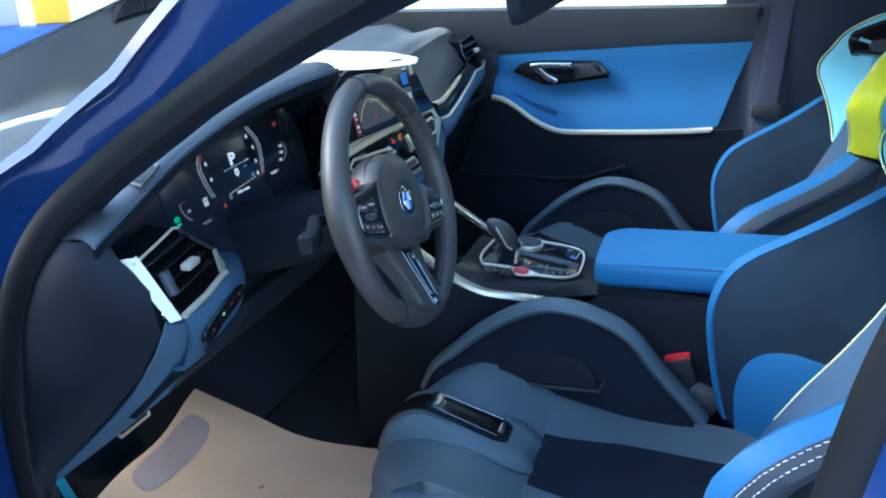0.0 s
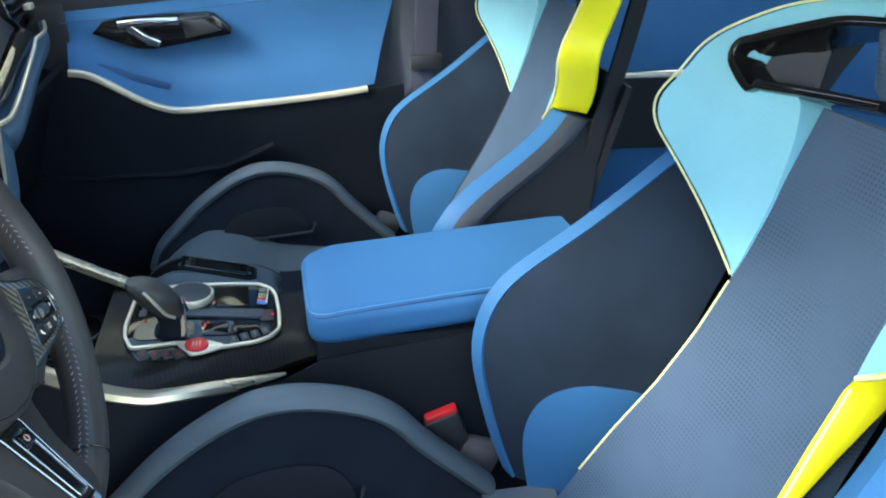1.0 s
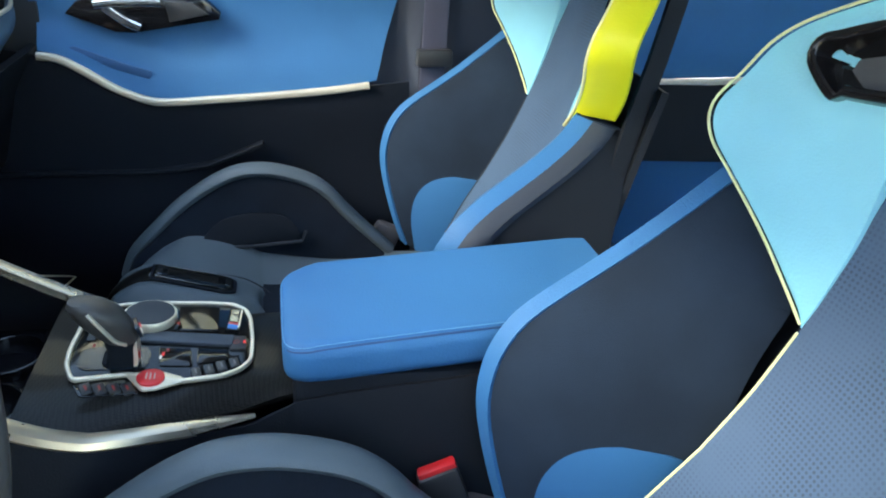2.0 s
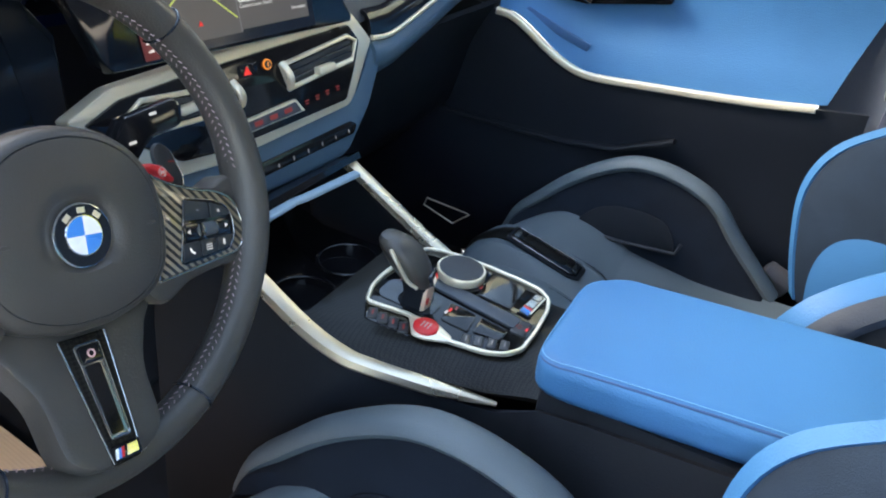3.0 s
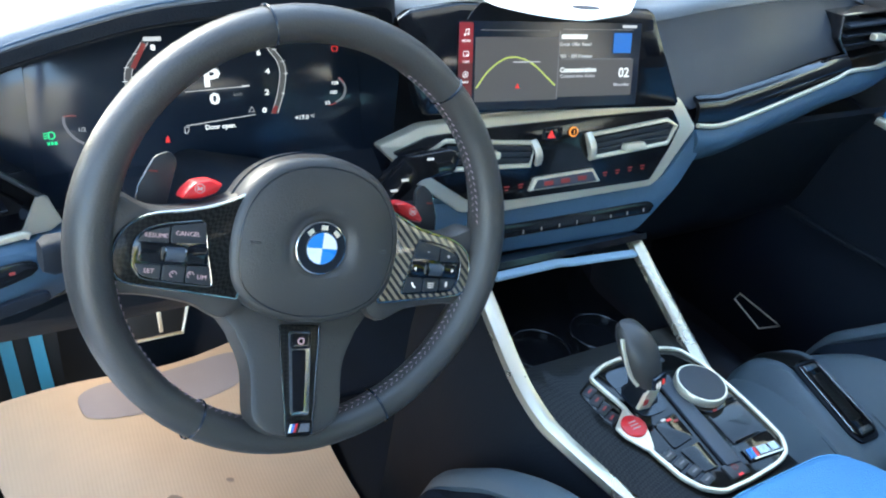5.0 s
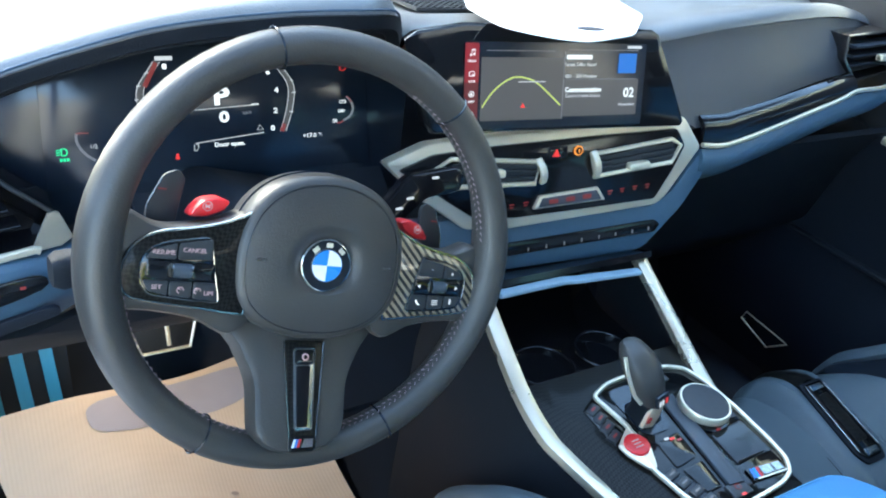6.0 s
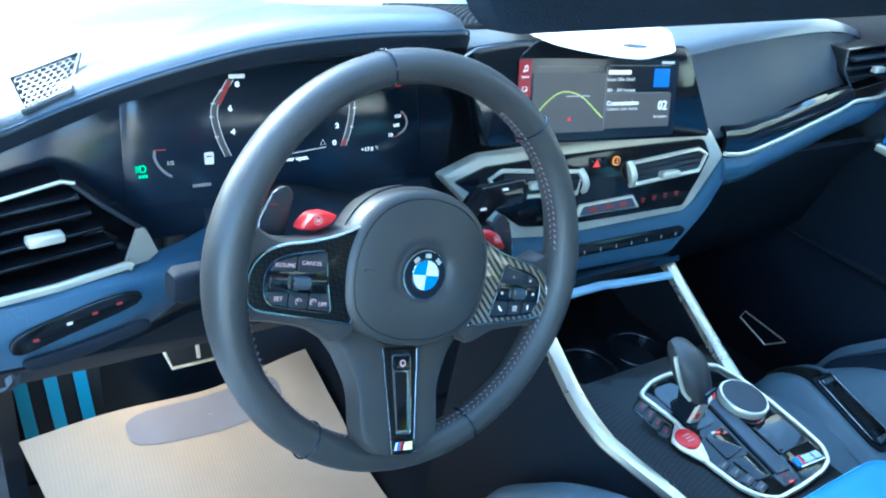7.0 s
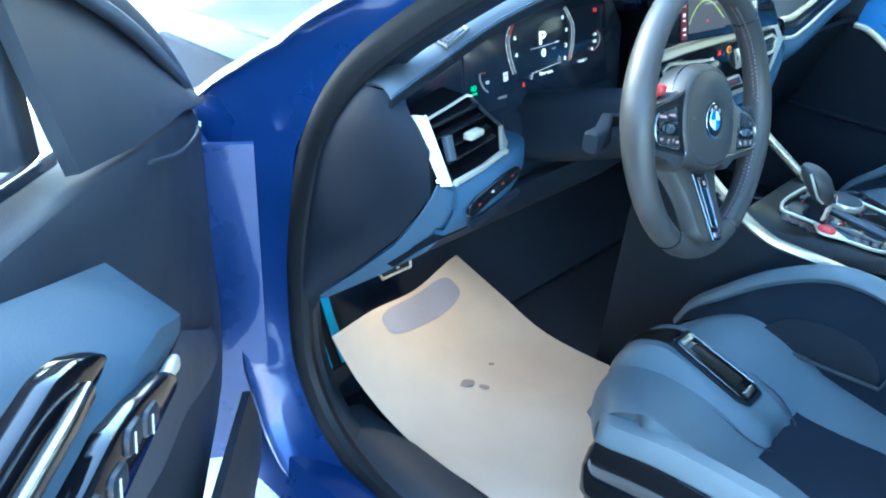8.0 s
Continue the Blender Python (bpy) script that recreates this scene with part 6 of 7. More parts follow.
part("badge_bar", plate([(-0.0015, -0.0032), (0.0078, -0.0032), (0.0084, 0.0032), (0.0008, 0.0032)], 0.0008, LS @ pose(0, -0.0685, 0.0032)), CHROME, wheel)
for sgn in (-1, 1):
    rb = fillet([(X0 + sgn * x, y) for x, y in ((0.0725, 0.0318), (0.0825, 0.0345), (0.0940, 0.0314), (0.1008, 0.0235), (0.1030, 0.0176), (0.0900, 0.0183), (0.0775, 0.0240))], 0.003)
    part("red_button", plate(rb, 0.018, pose(0, 0, -0.0380), 0.004), RED, wheel, "red mode button")
    part("button_mark", tube([(X0 + sgn * 0.0905 + x, 0.0268 + y, -0.0198) for x, y in circle(0.0034, 14)], 0.0003, 5, True), LIT_PINK, wheel)
    part("button_mark", plate([(-0.0018, -0.0018), (-0.0018, 0.0018), (0, 0.0002), (0.0018, 0.0018), (0.0018, -0.0018), (0, -0.0008)], 0.0003, pose(X0 + sgn * 0.0905, 0.0268, -0.0199)), LIT_PINK, wheel)
    pd = fillet([(X0 + sgn * x, y) for x, y in ((0.129, 0.002), (0.1285, 0.022), (0.119, 0.045), (0.109, 0.050), (0.103, 0.044), (0.108, 0.002))], 0.004)
    pdl = part("shift_paddle", plate(pd, 0.004, pose(0, 0, -0.045), 0.001), PLASTIC, wheel, "black shift paddle")
    part("paddle_edge", tube([(X0 + sgn * 0.1290, 0.004, -0.0410), (X0 + sgn * 0.1285, 0.022, -0.0410), (X0 + sgn * 0.1200, 0.0425, -0.0410)], 0.0005, 5), DARKCHROME, pdl, "bright edge")
    part("paddle_mark", box(0.006, 0.0012, 0.0004, pose(X0 + sgn * 0.1190, 0.0340, -0.0408), 0), LIT_DIMRED, pdl)
col = thing("steering_column", "black steering column cover with control stalks", "steering column")
part("cover", loft([[WM @ Vector((x, y - 0.005, z)) for x, y in rounded(w, h, 0.026, 6)] for z, w, h in ((-0.045, 0.060, 0.055), (-0.05, 0.078, 0.070), (-0.07, 0.088, 0.080), (-0.12, 0.10, 0.090), (-0.20, 0.115, 0.10), (-0.26, 0.12, 0.10))], closed=True, ends=True), BLACK, col)
CB = facing((-0.37, 0.0, 0.90), (1, 0, 0), (0, math.sin(radians(22)), math.cos(radians(22))))
for sgn in (-1,):
    part("stalk", sweep([CB @ Vector(q) for q in ((sgn * 0.05, 0.02, -0.075), (sgn * 0.11, 0.03, -0.07), (sgn * 0.13, 0.034, -0.066), (sgn * 0.15, 0.020, -0.062), (sgn * 0.180, 0.018, -0.056), (sgn * 0.186, 0.018, -0.055))], rounded(0.020, 0.024, 0.006), up=(0, 0, 1), scale=lambda v: 0.62 if v < 0.3 else (0.62 + 1.2 * (v - 0.3) if v < 0.7 else (1.12 if v < 0.95 else 0.85))), BLACK, col, "black control stalk")

part("wiper_lever", plate(fillet([(0.060, 0.010), (0.088, 0.034), (0.114, 0.0570), (0.166, 0.0600), (0.173, 0.052), (0.167, 0.036), (0.131, 0.034), (0.107, 0.018), (0.080, 0.002)], 0.006), 0.016, CB @ pose(0, 0, -0.083), 0.004), GLOSS, col, "flat black wiper lever")
for k in range(3):
    part("lever_mark", box(0.007, 0.0022, 0.0004, CB @ pose((0.100, 0.112, 0.140)[k], (0.028, 0.036, 0.052)[k], -0.0666), 0), LIT_GREY2, col)

# ---- centre console ----
con = thing("centre_console", "black centre console with carbon plate and silver side rails", "console")
for sgn in (-1, 1):
    rail = smooth_line([(sgn * 0.122, 0.125, 0.750), (sgn * 0.124, 0.060, 0.708), (sgn * 0.124, 0.010, 0.678), (sgn * 0.120, -0.030, 0.660), (sgn * 0.114, -0.056, 0.654), (sgn * 0.104, -0.100, 0.649), (sgn * 0.094, -0.145, 0.645), (sgn * 0.084, -0.190, 0.642)], 4)
    part("silver_rail", sweep(rail, [(-0.010, -0.004), (0.009, -0.006), (0.0115, -0.002), (0.009, 0.0045), (0.003, 0.0065), (-0.009, 0.004)] if sgn < 0 else [(-0.009, -0.006), (0.010, -0.004), (0.009, 0.004), (-0.003, 0.0065), (-0.009, 0.0045), (-0.0115, -0.002)], scale=lambda v: 1.0 if v < 0.8 else 1.0 - 0.75 * (v - 0.8) / 0.2), RAIL, con, "satin silver side rail")
    rows = [[p + Vector((sgn * 0.006, 0, -0.006)), p + Vector((sgn * 0.020, 0.0, -0.06)), p + Vector((sgn * 0.035, 0, -0.16)), Vector((sgn * 0.17, p.y, 0.30))] for p in smooth_line([(sgn * 0.118, 0.20, 0.79)] + [tuple(q) for q in rail[::4]] + [(sgn * 0.088, -0.225, 0.662), (sgn * 0.0935, -0.28, 0.676), (sgn * 0.0935, -0.62, 0.69)], 2)]
    part("side_wall", skin(rows, 0.008), BLACK, con, "black console side")
TOP = [(-0.105, 0.030, 0.678), (-0.114, -0.020, 0.664), (-0.108, -0.056, 0.657), (-0.099, -0.10, 0.653), (-0.084, -0.175, 0.650), (-0.070, -0.215, 0.652), (-0.070, -0.26, 0.66)]
rows = []
for x0, y, z in TOP:
    zc = 0.669 + 0.08 * (y + 0.083)
    xr = 0.118 if y > -0.1 else 0.118 - 0.12 * (-0.1 - y)
    rows.append([(x, y, z + (zc - z) * min(1, (x - x0) / 0.035) ** 0.7 if x < 0.06 else z + (zc - z) * min(1, (xr - x) / 0.035) ** 0.7) for x in (x0, x0 + 0.006, x0 + 0.015, x0 + 0.035, -0.02, 0.03, xr - 0.035, xr - 0.015, xr - 0.006, xr)])
part("carbon_plate", skin(rows, 0.006), CARBON, con, "glossy carbon fibre console plate")
KO = facing((0.034, -0.083, 0.668), (1, 0, 0), (0, 1, 0.08))
KM = facing((0.034, -0.083, 0.6715), (1, 0, 0.03), (0, 1, 0.08))
FR = [(-0.081, 0.071), (-0.055, 0.081), (-0.029, 0.083), (0.034, 0.079), (0.055, 0.068), (0.064, 0.040), (0.067, -0.007), (0.066, -0.052), (0.063, -0.080), (0.050, -0.096), (0.030, -0.102), (-0.014, -0.105), (-0.052, -0.104), (-0.070, -0.092), (-0.080, -0.074), (-0.087, -0.034), (-0.073, 0.020)]
fr = fillet(FR, 0.007, 4)
ctl = part("control_panel", plate(fr, 0.006, KM @ pose(0, 0, -0.002), 0.001), PIANO, con, "gloss black control panel")
part("silver_frame", sweep([KM @ Vector((x, y, 0.0045)) for x, y in fr], rounded(0.0048, 0.0052, 0.0015), closed=True), SILVER, con, "silver panel frame")
part("mode_pocket", plate(fillet([(-0.083, 0.071), (-0.104, 0.060), (-0.102, 0.004), (-0.076, 0.022)], 0.004), 0.003, KM @ pose(0, 0, -0.001), 0.0008), GLOSS, con, "dark pocket for the mode buttons")
part("divider", box(0.020, 0.125, 0.005, KM @ pose(-0.010, -0.022, 0.006, 0, 0, -7), 0.0015), SLATEPLASTIC, ctl, "dark lengthwise divider")
part("shift_well", plate(rounded(0.040, 0.070, 0.012), 0.001, KM @ pose(-0.044, 0.036, 0.0042)), SCREEN, ctl, "dark well round the lever")
part("lever_base", plate(rounded(0.030, 0.034, 0.006), 0.004, KM @ pose(-0.044, 0.030, 0.0045), 0.002), BLACK, ctl, "dark base of the lever")
part("gate_plate", plate(fillet([(-0.060, -0.010), (-0.026, -0.006), (-0.030, -0.040), (-0.062, -0.044)], 0.004), 0.0016, KM @ pose(0, 0, 0.0042), 0.0006), PIANO, ctl, "gloss black gate plate")
part("lid", plate(fillet([(-0.058, -0.048), (-0.030, -0.046), (-0.034, -0.080), (-0.054, -0.080)], 0.003), 0.002, KM @ pose(0, 0, 0.0042), 0.0008), PIANO, ctl, "gloss black lid")
part("right_lid", plate(fillet([(0.006, -0.024), (0.058, -0.020), (0.057, -0.066), (0.004, -0.066)], 0.003), 0.0018, KM @ pose(0, 0, 0.0042), 0.0008), PIANO, ctl, "gloss black lid")
for kx, ky, mt in ((-0.040, -0.012, LIT_RED), (-0.033, -0.016, LIT_DIMRED), (-0.046, -0.010, LIT_GREY2), (-0.022, 0.060, LIT_DIMRED), (0.006, 0.064, LIT_DIMRED), (0.047, -0.012, LIT_DIMRED), (0.020, -0.022, LIT_DIMRED), (-0.020, -0.096, LIT_RED)):
    part("symbol_mark", box(0.006, 0.0026, 0.0004, KM @ pose(kx, ky, 0.0064), 0), mt, ctl)
for kx, ky in ((-0.002, 0.066), (0.016, 0.064), (0.050, -0.010), (0.024, -0.019)):
    part("side_button", plate(rounded(0.016, 0.009, 0.002), 0.0015, KM @ pose(kx, ky, 0.004), 0.0006), PLASTIC, ctl)
for k in range(4):
    part("mode_button", plate(rounded(0.018, 0.0110, 0.002), 0.003, KM @ pose(-0.0925 - 0.0006 * k, 0.0560 - 0.0132 * k, 0.001, 0, 0, 24), 0.001), PLASTIC, con)
    part("mode_mark", box(0.0075, 0.0022, 0.0004, KM @ pose(-0.0925 - 0.0006 * k, 0.0560 - 0.0132 * k, 0.0043, 0, 0, 24), 0), LIT_DIMRED, con)
part("lit_lamp", box(0.003, 0.0065, 0.0010, KM @ pose(-0.0885, 0.0085, 0.0040, 0, 0, -20), 0), LIT_ORANGE, con)
for k in range(4):
    part("mode_button", plate(rounded(0.0165, 0.0100, 0.0015), 0.003, KM @ pose(-0.0740 + 0.0052 * k, -0.0480 - 0.0128 * k, 0.004, 0, 0, 14), 0.001), PLASTIC, ctl)
    part("mode_mark", box(0.008, 0.0016, 0.0005, KM @ pose(-0.0740 + 0.0052 * k, -0.0480 - 0.0128 * k, 0.0073, 0, 0, 14), 0), LIT_GREY, ctl)
part("park_button", plate(rounded(0.026, 0.0170, 0.002), 0.0025, KM @ pose(-0.0200, -0.0890, 0.004), 0.001), PLASTIC, ctl)
part("park_mark", tube([KM @ Vector((-0.0200 + x, -0.0870 + y, 0.0068)) for x, y in circle(0.0032, 14)], 0.0004, 5, True), LIT_DIMRED, ctl)
BG = KM @ pose(0.0270, -0.0840, 0.0052, 0, 0, -5)
part("badge", plate(rounded(0.046, 0.0160, 0.001), 0.0015, BG, 0.0004), GLOSS, ctl, "striped metal badge")
for k, mt in enumerate((LIT_BLUE, EMB_BLUE, RED)):
    x = -0.0200 + 0.0042 * k
    part("badge_stripe", plate([(x - 0.0018, -0.0050), (x + 0.0018, -0.0050), (x + 0.0038, 0.0060), (x + 0.0004, 0.0060)], 0.001, BG @ pose(0, 0, 0.0015)), mt, ctl)
for x, w in ((0.0000, 0.0140), (0.0145, 0.0100)):
    part("badge_bar", plate([(x - w / 2, -0.0038), (x + w / 2, -0.0038), (x + w / 2, 0.0055), (x - w / 2, 0.0055)], 0.001, BG @ pose(0, 0, 0.0015)), DARKCHROME, ctl)
part("badge_line", box(0.040, 0.0016, 0.0008, BG @ pose(0.002, -0.0062, 0.0018), 0), SILVER, ctl)
knob = thing("rotary_controller", "black and silver rotary controller knob on the console", "knob")
K0 = KO @ pose(0.0255, 0.009, 0.005) @ Matrix.Diagonal((1.1, 1.1, 0.8, 1))
part("base", loft([[K0 @ Vector((x, y, z)) for x, y in circle(r, 36)] for r, z in ((0.030, 0), (0.030, 0.006), (0.024, 0.008))], closed=True, ends=True), GLOSS, knob)
part("grip", loft([[K0 @ Vector((x * (1 + 0.012 * (k % 2)), y * (1 + 0.012 * (k % 2)), z)) for k, (x, y) in enumerate(circle(r, 72))] for r, z in ((0.0255, 0.008), (0.0265, 0.010), (0.0265, 0.019), (0.0255, 0.021))], closed=True, ends=True), SILVER, knob, "knurled silver grip")
part("touch_top", plate(circle(0.0240, 36), 0.0015, K0 @ pose(0, 0, 0.0208), 0.0006), SOFTBLACK, knob, "black touch pad")
shifter = thing("gear_selector", "black leather gear selector lever with a silver neck", "gear lever")
S0 = KO @ pose(-0.054, 0.037, 0.006) @ Matrix.Diagonal((0.88, 0.92, 0.76, 1))
rows = []
for (x, y, z), w, d in (((0.006, -0.010, 0.0), 0.030, 0.034), ((0.004, -0.012, 0.020), 0.026, 0.030), ((0.003, -0.010, 0.044), 0.030, 0.034)):
    rows.append([S0 @ Vector((x + a, y + b, z)) for a, b in rounded(w, d, 0.006, 3)])
part("neck", loft(rows, closed=True, ends=True), BLACK, shifter, "dark neck")
part("neck_blade", slab_skin([[S0 @ Vector(q) for q in r] for r in (((-0.010, -0.0285, 0.004), (0.008, -0.0290, 0.002), (0.018, -0.0200, 0.004)), ((-0.009, -0.0290, 0.022), (0.010, -0.0300, 0.022), (0.0195, -0.0200, 0.026)), ((-0.006, -0.0285, 0.040), (0.012, -0.0290, 0.044), (0.0195, -0.0190, 0.048)))], S0.to_3x3() @ Vector((-0.002, 0.004, 0))), SILVER, shifter, "silver blade of the neck")
part("neck_lamp", box(0.006, 0.0016, 0.010, S0 @ pose(-0.006, -0.0305, 0.020), 0.0005), LIT_DIMRED, shifter, "red lit strip")
rows = []
for (x, y, z), w, d in (((0.002, -0.012, 0.040), 0.032, 0.034), ((0.000, -0.007, 0.052), 0.040, 0.042), ((-0.003, 0.002, 0.070), 0.045, 0.050), ((-0.006, 0.011, 0.088), 0.046, 0.050), ((-0.008, 0.018, 0.099), 0.040, 0.043), ((-0.009, 0.023, 0.106), 0.028, 0.029), ((-0.009, 0.024, 0.108), 0.012, 0.014)):
    rows.append([S0 @ Vector((x + a, y + b, z)) for a, b in rounded(w, d, min(w, d) * 0.42, 5)])
part("grip", loft(rows, closed=True, ends=True), WHEEL, shifter, "black leather grip")
part("grip_edge", sweep(smooth_line([S0 @ Vector(q) for q in ((-0.0140, -0.0180, 0.044), (-0.0198, -0.0090, 0.053), (-0.0250, -0.0010, 0.070), (-0.0284, 0.0080, 0.088), (-0.0270, 0.0150, 0.098))], 4), rounded(0.003, 0.009, 0.001), up=(1, 0, 0)), SILVER, shifter, "satin metal edge of the grip")
part("lit_window", plate(rounded(0.022, 0.013, 0.001), 0.004, facing(S0 @ Vector((0.002, -0.0275, 0.0560)), (1, 0.25, 0), (0, 0.25, 1)), 0.0005), SCREEN, shifter)
for x, mt in ((-0.0050, LIT_GREY2), (0.0005, LIT_GREY2), (0.0085, LIT_RED)):
    part("lit_letter", plate(rounded(0.0032, 0.0060, 0.001), 0.0006, facing(S0 @ Vector((x, -0.0325 + 0.25 * (x - 0.002), 0.0560)), (1, 0.25, 0), (0, 0.25, 1))), mt, shifter)
st_b = thing("start_button", "round red engine start button on a silver plate", "button")
B0 = KM @ pose(-0.0835, -0.0045, 0.004)
part("plate", plate(fillet([(0.0105, 0.0270), (-0.0185, 0.0070), (-0.0175, -0.0060), (-0.0070, -0.0300), (0.0020, -0.0310), (0.0135, -0.0080)], 0.003, 3), 0.0026, B0, 0.0008), SILVER, st_b, "silver plate")
part("button", loft([[B0 @ Vector((x, y, z)) for x, y in circle(r, 28)] for r, z in ((0.0138, 0.002), (0.0138, 0.0048), (0.0125, 0.0056), (0.004, 0.0050))], closed=True, ends=True), RED, st_b, "red button")
for y in (0.004, 0, -0.004):
    part("button_mark", box(0.010, 0.0014, 0.0004, B0 @ pose(0, y, 0.0060), 0), LIT_PINK, st_b)
# open tray with cup holders
part("tray_floor", skin([[(x, y, z) for x in (-0.115, 0.115)] for y, z in ((0.02, 0.668), (0.05, 0.640), (0.16, 0.645), (0.24, 0.68), (0.26, 0.74))], 0.006), GLOSS, con, "dark open tray")
for x in (-0.048, 0.048):
    part("cup_holder", sweep([(x + a, 0.075 + b, 0.652) for a, b in circle(0.038, 28)], rounded(0.006, 0.014, 0.002), closed=True), GLOSS, con, "cup holder ring")
# armrest
arm = thing("armrest", "blue leather padded centre armrest with a stitched seam", "armrest")
rows = []
for y, kx, k in ((-0.2215, 0.74, 0.55), (-0.2225, 0.80, 0.72), (-0.2255, 0.87, 0.85), (-0.231, 0.925, 0.93), (-0.239, 0.965, 0.975), (-0.250, 0.99, 0.995), (-0.266, 1.0, 1.0), (-0.40, 1.0, 1.0), (-0.58, 1.0, 1.0), (-0.60, 0.97, 0.97)):
    zc = 0.7045 + (-0.25 - y) * 0.04
    rows.append([(-0.0035 + x * kx * (1.0 if x < 0 else 1 - 0.25 * max(0, (y + 0.262) / 0.04)), y, zc + z * k) for x, z in rounded(0.195, 0.048, 0.016, 6)])
part("pad", loft(rows, closed=True, ends=True), BLUE, arm, "blue leather pad")
SEAMBLUE = material("seam_blue", (0.012, 0.06, 0.17), 0.6)
LIGHTBLUE = material("light_blue_thread", (0.10, 0.30, 0.55), 0.7)
for dz, dx, rad, mt, nm in ((0.0, 0.0, 0.0013, SEAMBLUE, "seam"), (0.0042, -0.0016, 0.0005, LIGHTBLUE, "seam_thread"), (-0.0042, 0.0004, 0.0005, LIGHTBLUE, "seam_thread")):
    seam = [(x + (dx if x > 0 else -dx), y, 0.7243 + dz + (-0.25 - y) * 0.04 - 0.005 * max(0, (y + 0.30) / 0.078)) for x, y in ((-0.0962, -0.60), (-0.0962, -0.40), (-0.0965, -0.27), (-0.0965, -0.250), (-0.0940, -0.238), (-0.088, -0.2290), (-0.076, -0.2240), (-0.05, -0.2228), (0.03, -0.2228), (0.050, -0.2240), (0.064, -0.2290), (0.074, -0.238))]
    part(nm, tube(smooth_line(seam, 3), rad, 6), mt, arm)
part("base", box(0.186, 0.40, 0.05, pose(0, -0.43, 0.655, 2.5), 0.008), BLACK, con, "black console rear box")
for x in (-0.135,):
    bk = thing("belt_buckle", "red seat belt buckle beside the console", "belt buckle")
    part("body", box(0.022, 0.045, 0.09, pose(x, -0.385, 0.545, -18), 0.005), PLASTIC, bk)
    part("release", box(0.014, 0.042, 0.022, pose(x, -0.374, 0.583, -18), 0.003), RED, bk, "red release button")

# ---- footwells ----
mat_ob = thing("floor_paper", "creased beige protective paper covering the driver's footwell", "paper mat")
rows = []
PL = [(-0.592, -0.10, 0.325), (-0.596, 0.10, 0.325), (-0.606, 0.25, 0.338), (-0.632, 0.345, 0.41), (-0.655, 0.398, 0.495)]
PR = [(-0.19, -0.10, 0.345), (-0.20, 0.10, 0.35), (-0.20, 0.30, 0.335), (-0.20, 0.42, 0.36), (-0.205, 0.545, 0.40)]
pl, pr = smooth_line(PL, 5), smooth_line(PR, 5)
for a, b in zip(pl, pr):
    rows.append([a.lerp(b, u) + Vector((0, 0, 0.006 * math.sin(9 * u + 14 * a.y) - 0.01 * math.sin(math.pi * u))) for u in np.linspace(0, 1, 16)])
part("sheet", skin(rows, 0.0015), PAPER, mat_ob)


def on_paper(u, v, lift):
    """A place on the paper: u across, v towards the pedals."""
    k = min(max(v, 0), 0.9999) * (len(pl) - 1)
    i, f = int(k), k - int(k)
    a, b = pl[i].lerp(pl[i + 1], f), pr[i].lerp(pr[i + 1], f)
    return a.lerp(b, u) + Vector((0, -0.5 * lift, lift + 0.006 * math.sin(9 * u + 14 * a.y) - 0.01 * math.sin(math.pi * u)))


# Rounded grey patch, darker than the paper, along its pedal end.
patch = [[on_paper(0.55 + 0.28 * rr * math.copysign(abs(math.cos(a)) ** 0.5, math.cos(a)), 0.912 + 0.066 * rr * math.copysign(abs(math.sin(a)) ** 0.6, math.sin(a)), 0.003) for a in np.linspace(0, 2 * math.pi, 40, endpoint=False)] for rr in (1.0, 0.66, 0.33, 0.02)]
part("grey_patch", loft(patch, closed=True, ends=False), PAPERBLUE, mat_ob, "rounded grey patch")
for u, k, w in ((0.42, 11, 0.016), (0.47, 10, 0.010), (0.62, 11, 0.006)):
    q = pl[k].lerp(pr[k], u) + Vector((0, 0, 0.0035 + 0.006 * math.sin(9 * u + 14 * pl[k].y) - 0.01 * math.sin(math.pi * u)))
    part("scuff_mark", plate([(x * w, y * w * 0.5) for x, y in circle(1, 9)], 0.0006, Matrix.Translation(q) @ pose(0, 0, 0, 6, 0, 30 * k)), material("scuff", (0.30, 0.22, 0.17), 0.8) if k == 11 and u < 0.5 else bpy.data.materials["scuff"], mat_ob, "brown scuff")
pedals = thing("brake_pedal", "metal framed brake pedal", "pedal")
PM = facing((-0.40, 0.545, 0.475), (1, 0, 0), (0, 0.45, 1))
part("pad", plate([(-0.05, 0.03), (0.05, 0.03), (0.035, -0.03), (-0.035, -0.03)], 0.012, PM, 0.003), RUBBER, pedals, "black rubber pad")
part("frame", tube([PM @ Vector((x, y, 0.012)) for x, y in ((-0.052, 0.02), (-0.036, -0.032), (0.036, -0.032), (0.052, 0.02))], 0.003, 8), SILVER, pedals, "silver pedal frame")
part("rib", box(0.006, 0.05, 0.004, PM @ pose(0.005, 0, 0.013), 0.001), SILVER, pedals)
part("arm", sweep([(-0.40, 0.56, 0.48), (-0.40, 0.62, 0.58), (-0.39, 0.66, 0.72)], rounded(0.02, 0.03, 0.005), up=(1, 0, 0)), PLASTIC, pedals)
lamp = thing("footwell_lamp", "small lit footwell lamp under the dashboard", "lamp")
part("lens", plate(rounded(0.05, 0.025, 0.006), 0.006, pose(-0.42, 0.40, 0.690, 180), 0.002), material("lamp_lens", (0.8, 0.75, 0.65), 0.4, glow=(1.0, 0.80, 0.62), glow_power=2.0), lamp)
fl = new("footwell_light", bpy.data.lights.new("footwell_light", "AREA"))
fl.data.energy, fl.data.size, fl.data.color = 0.28, 0.04, (1.0, 0.80, 0.62)
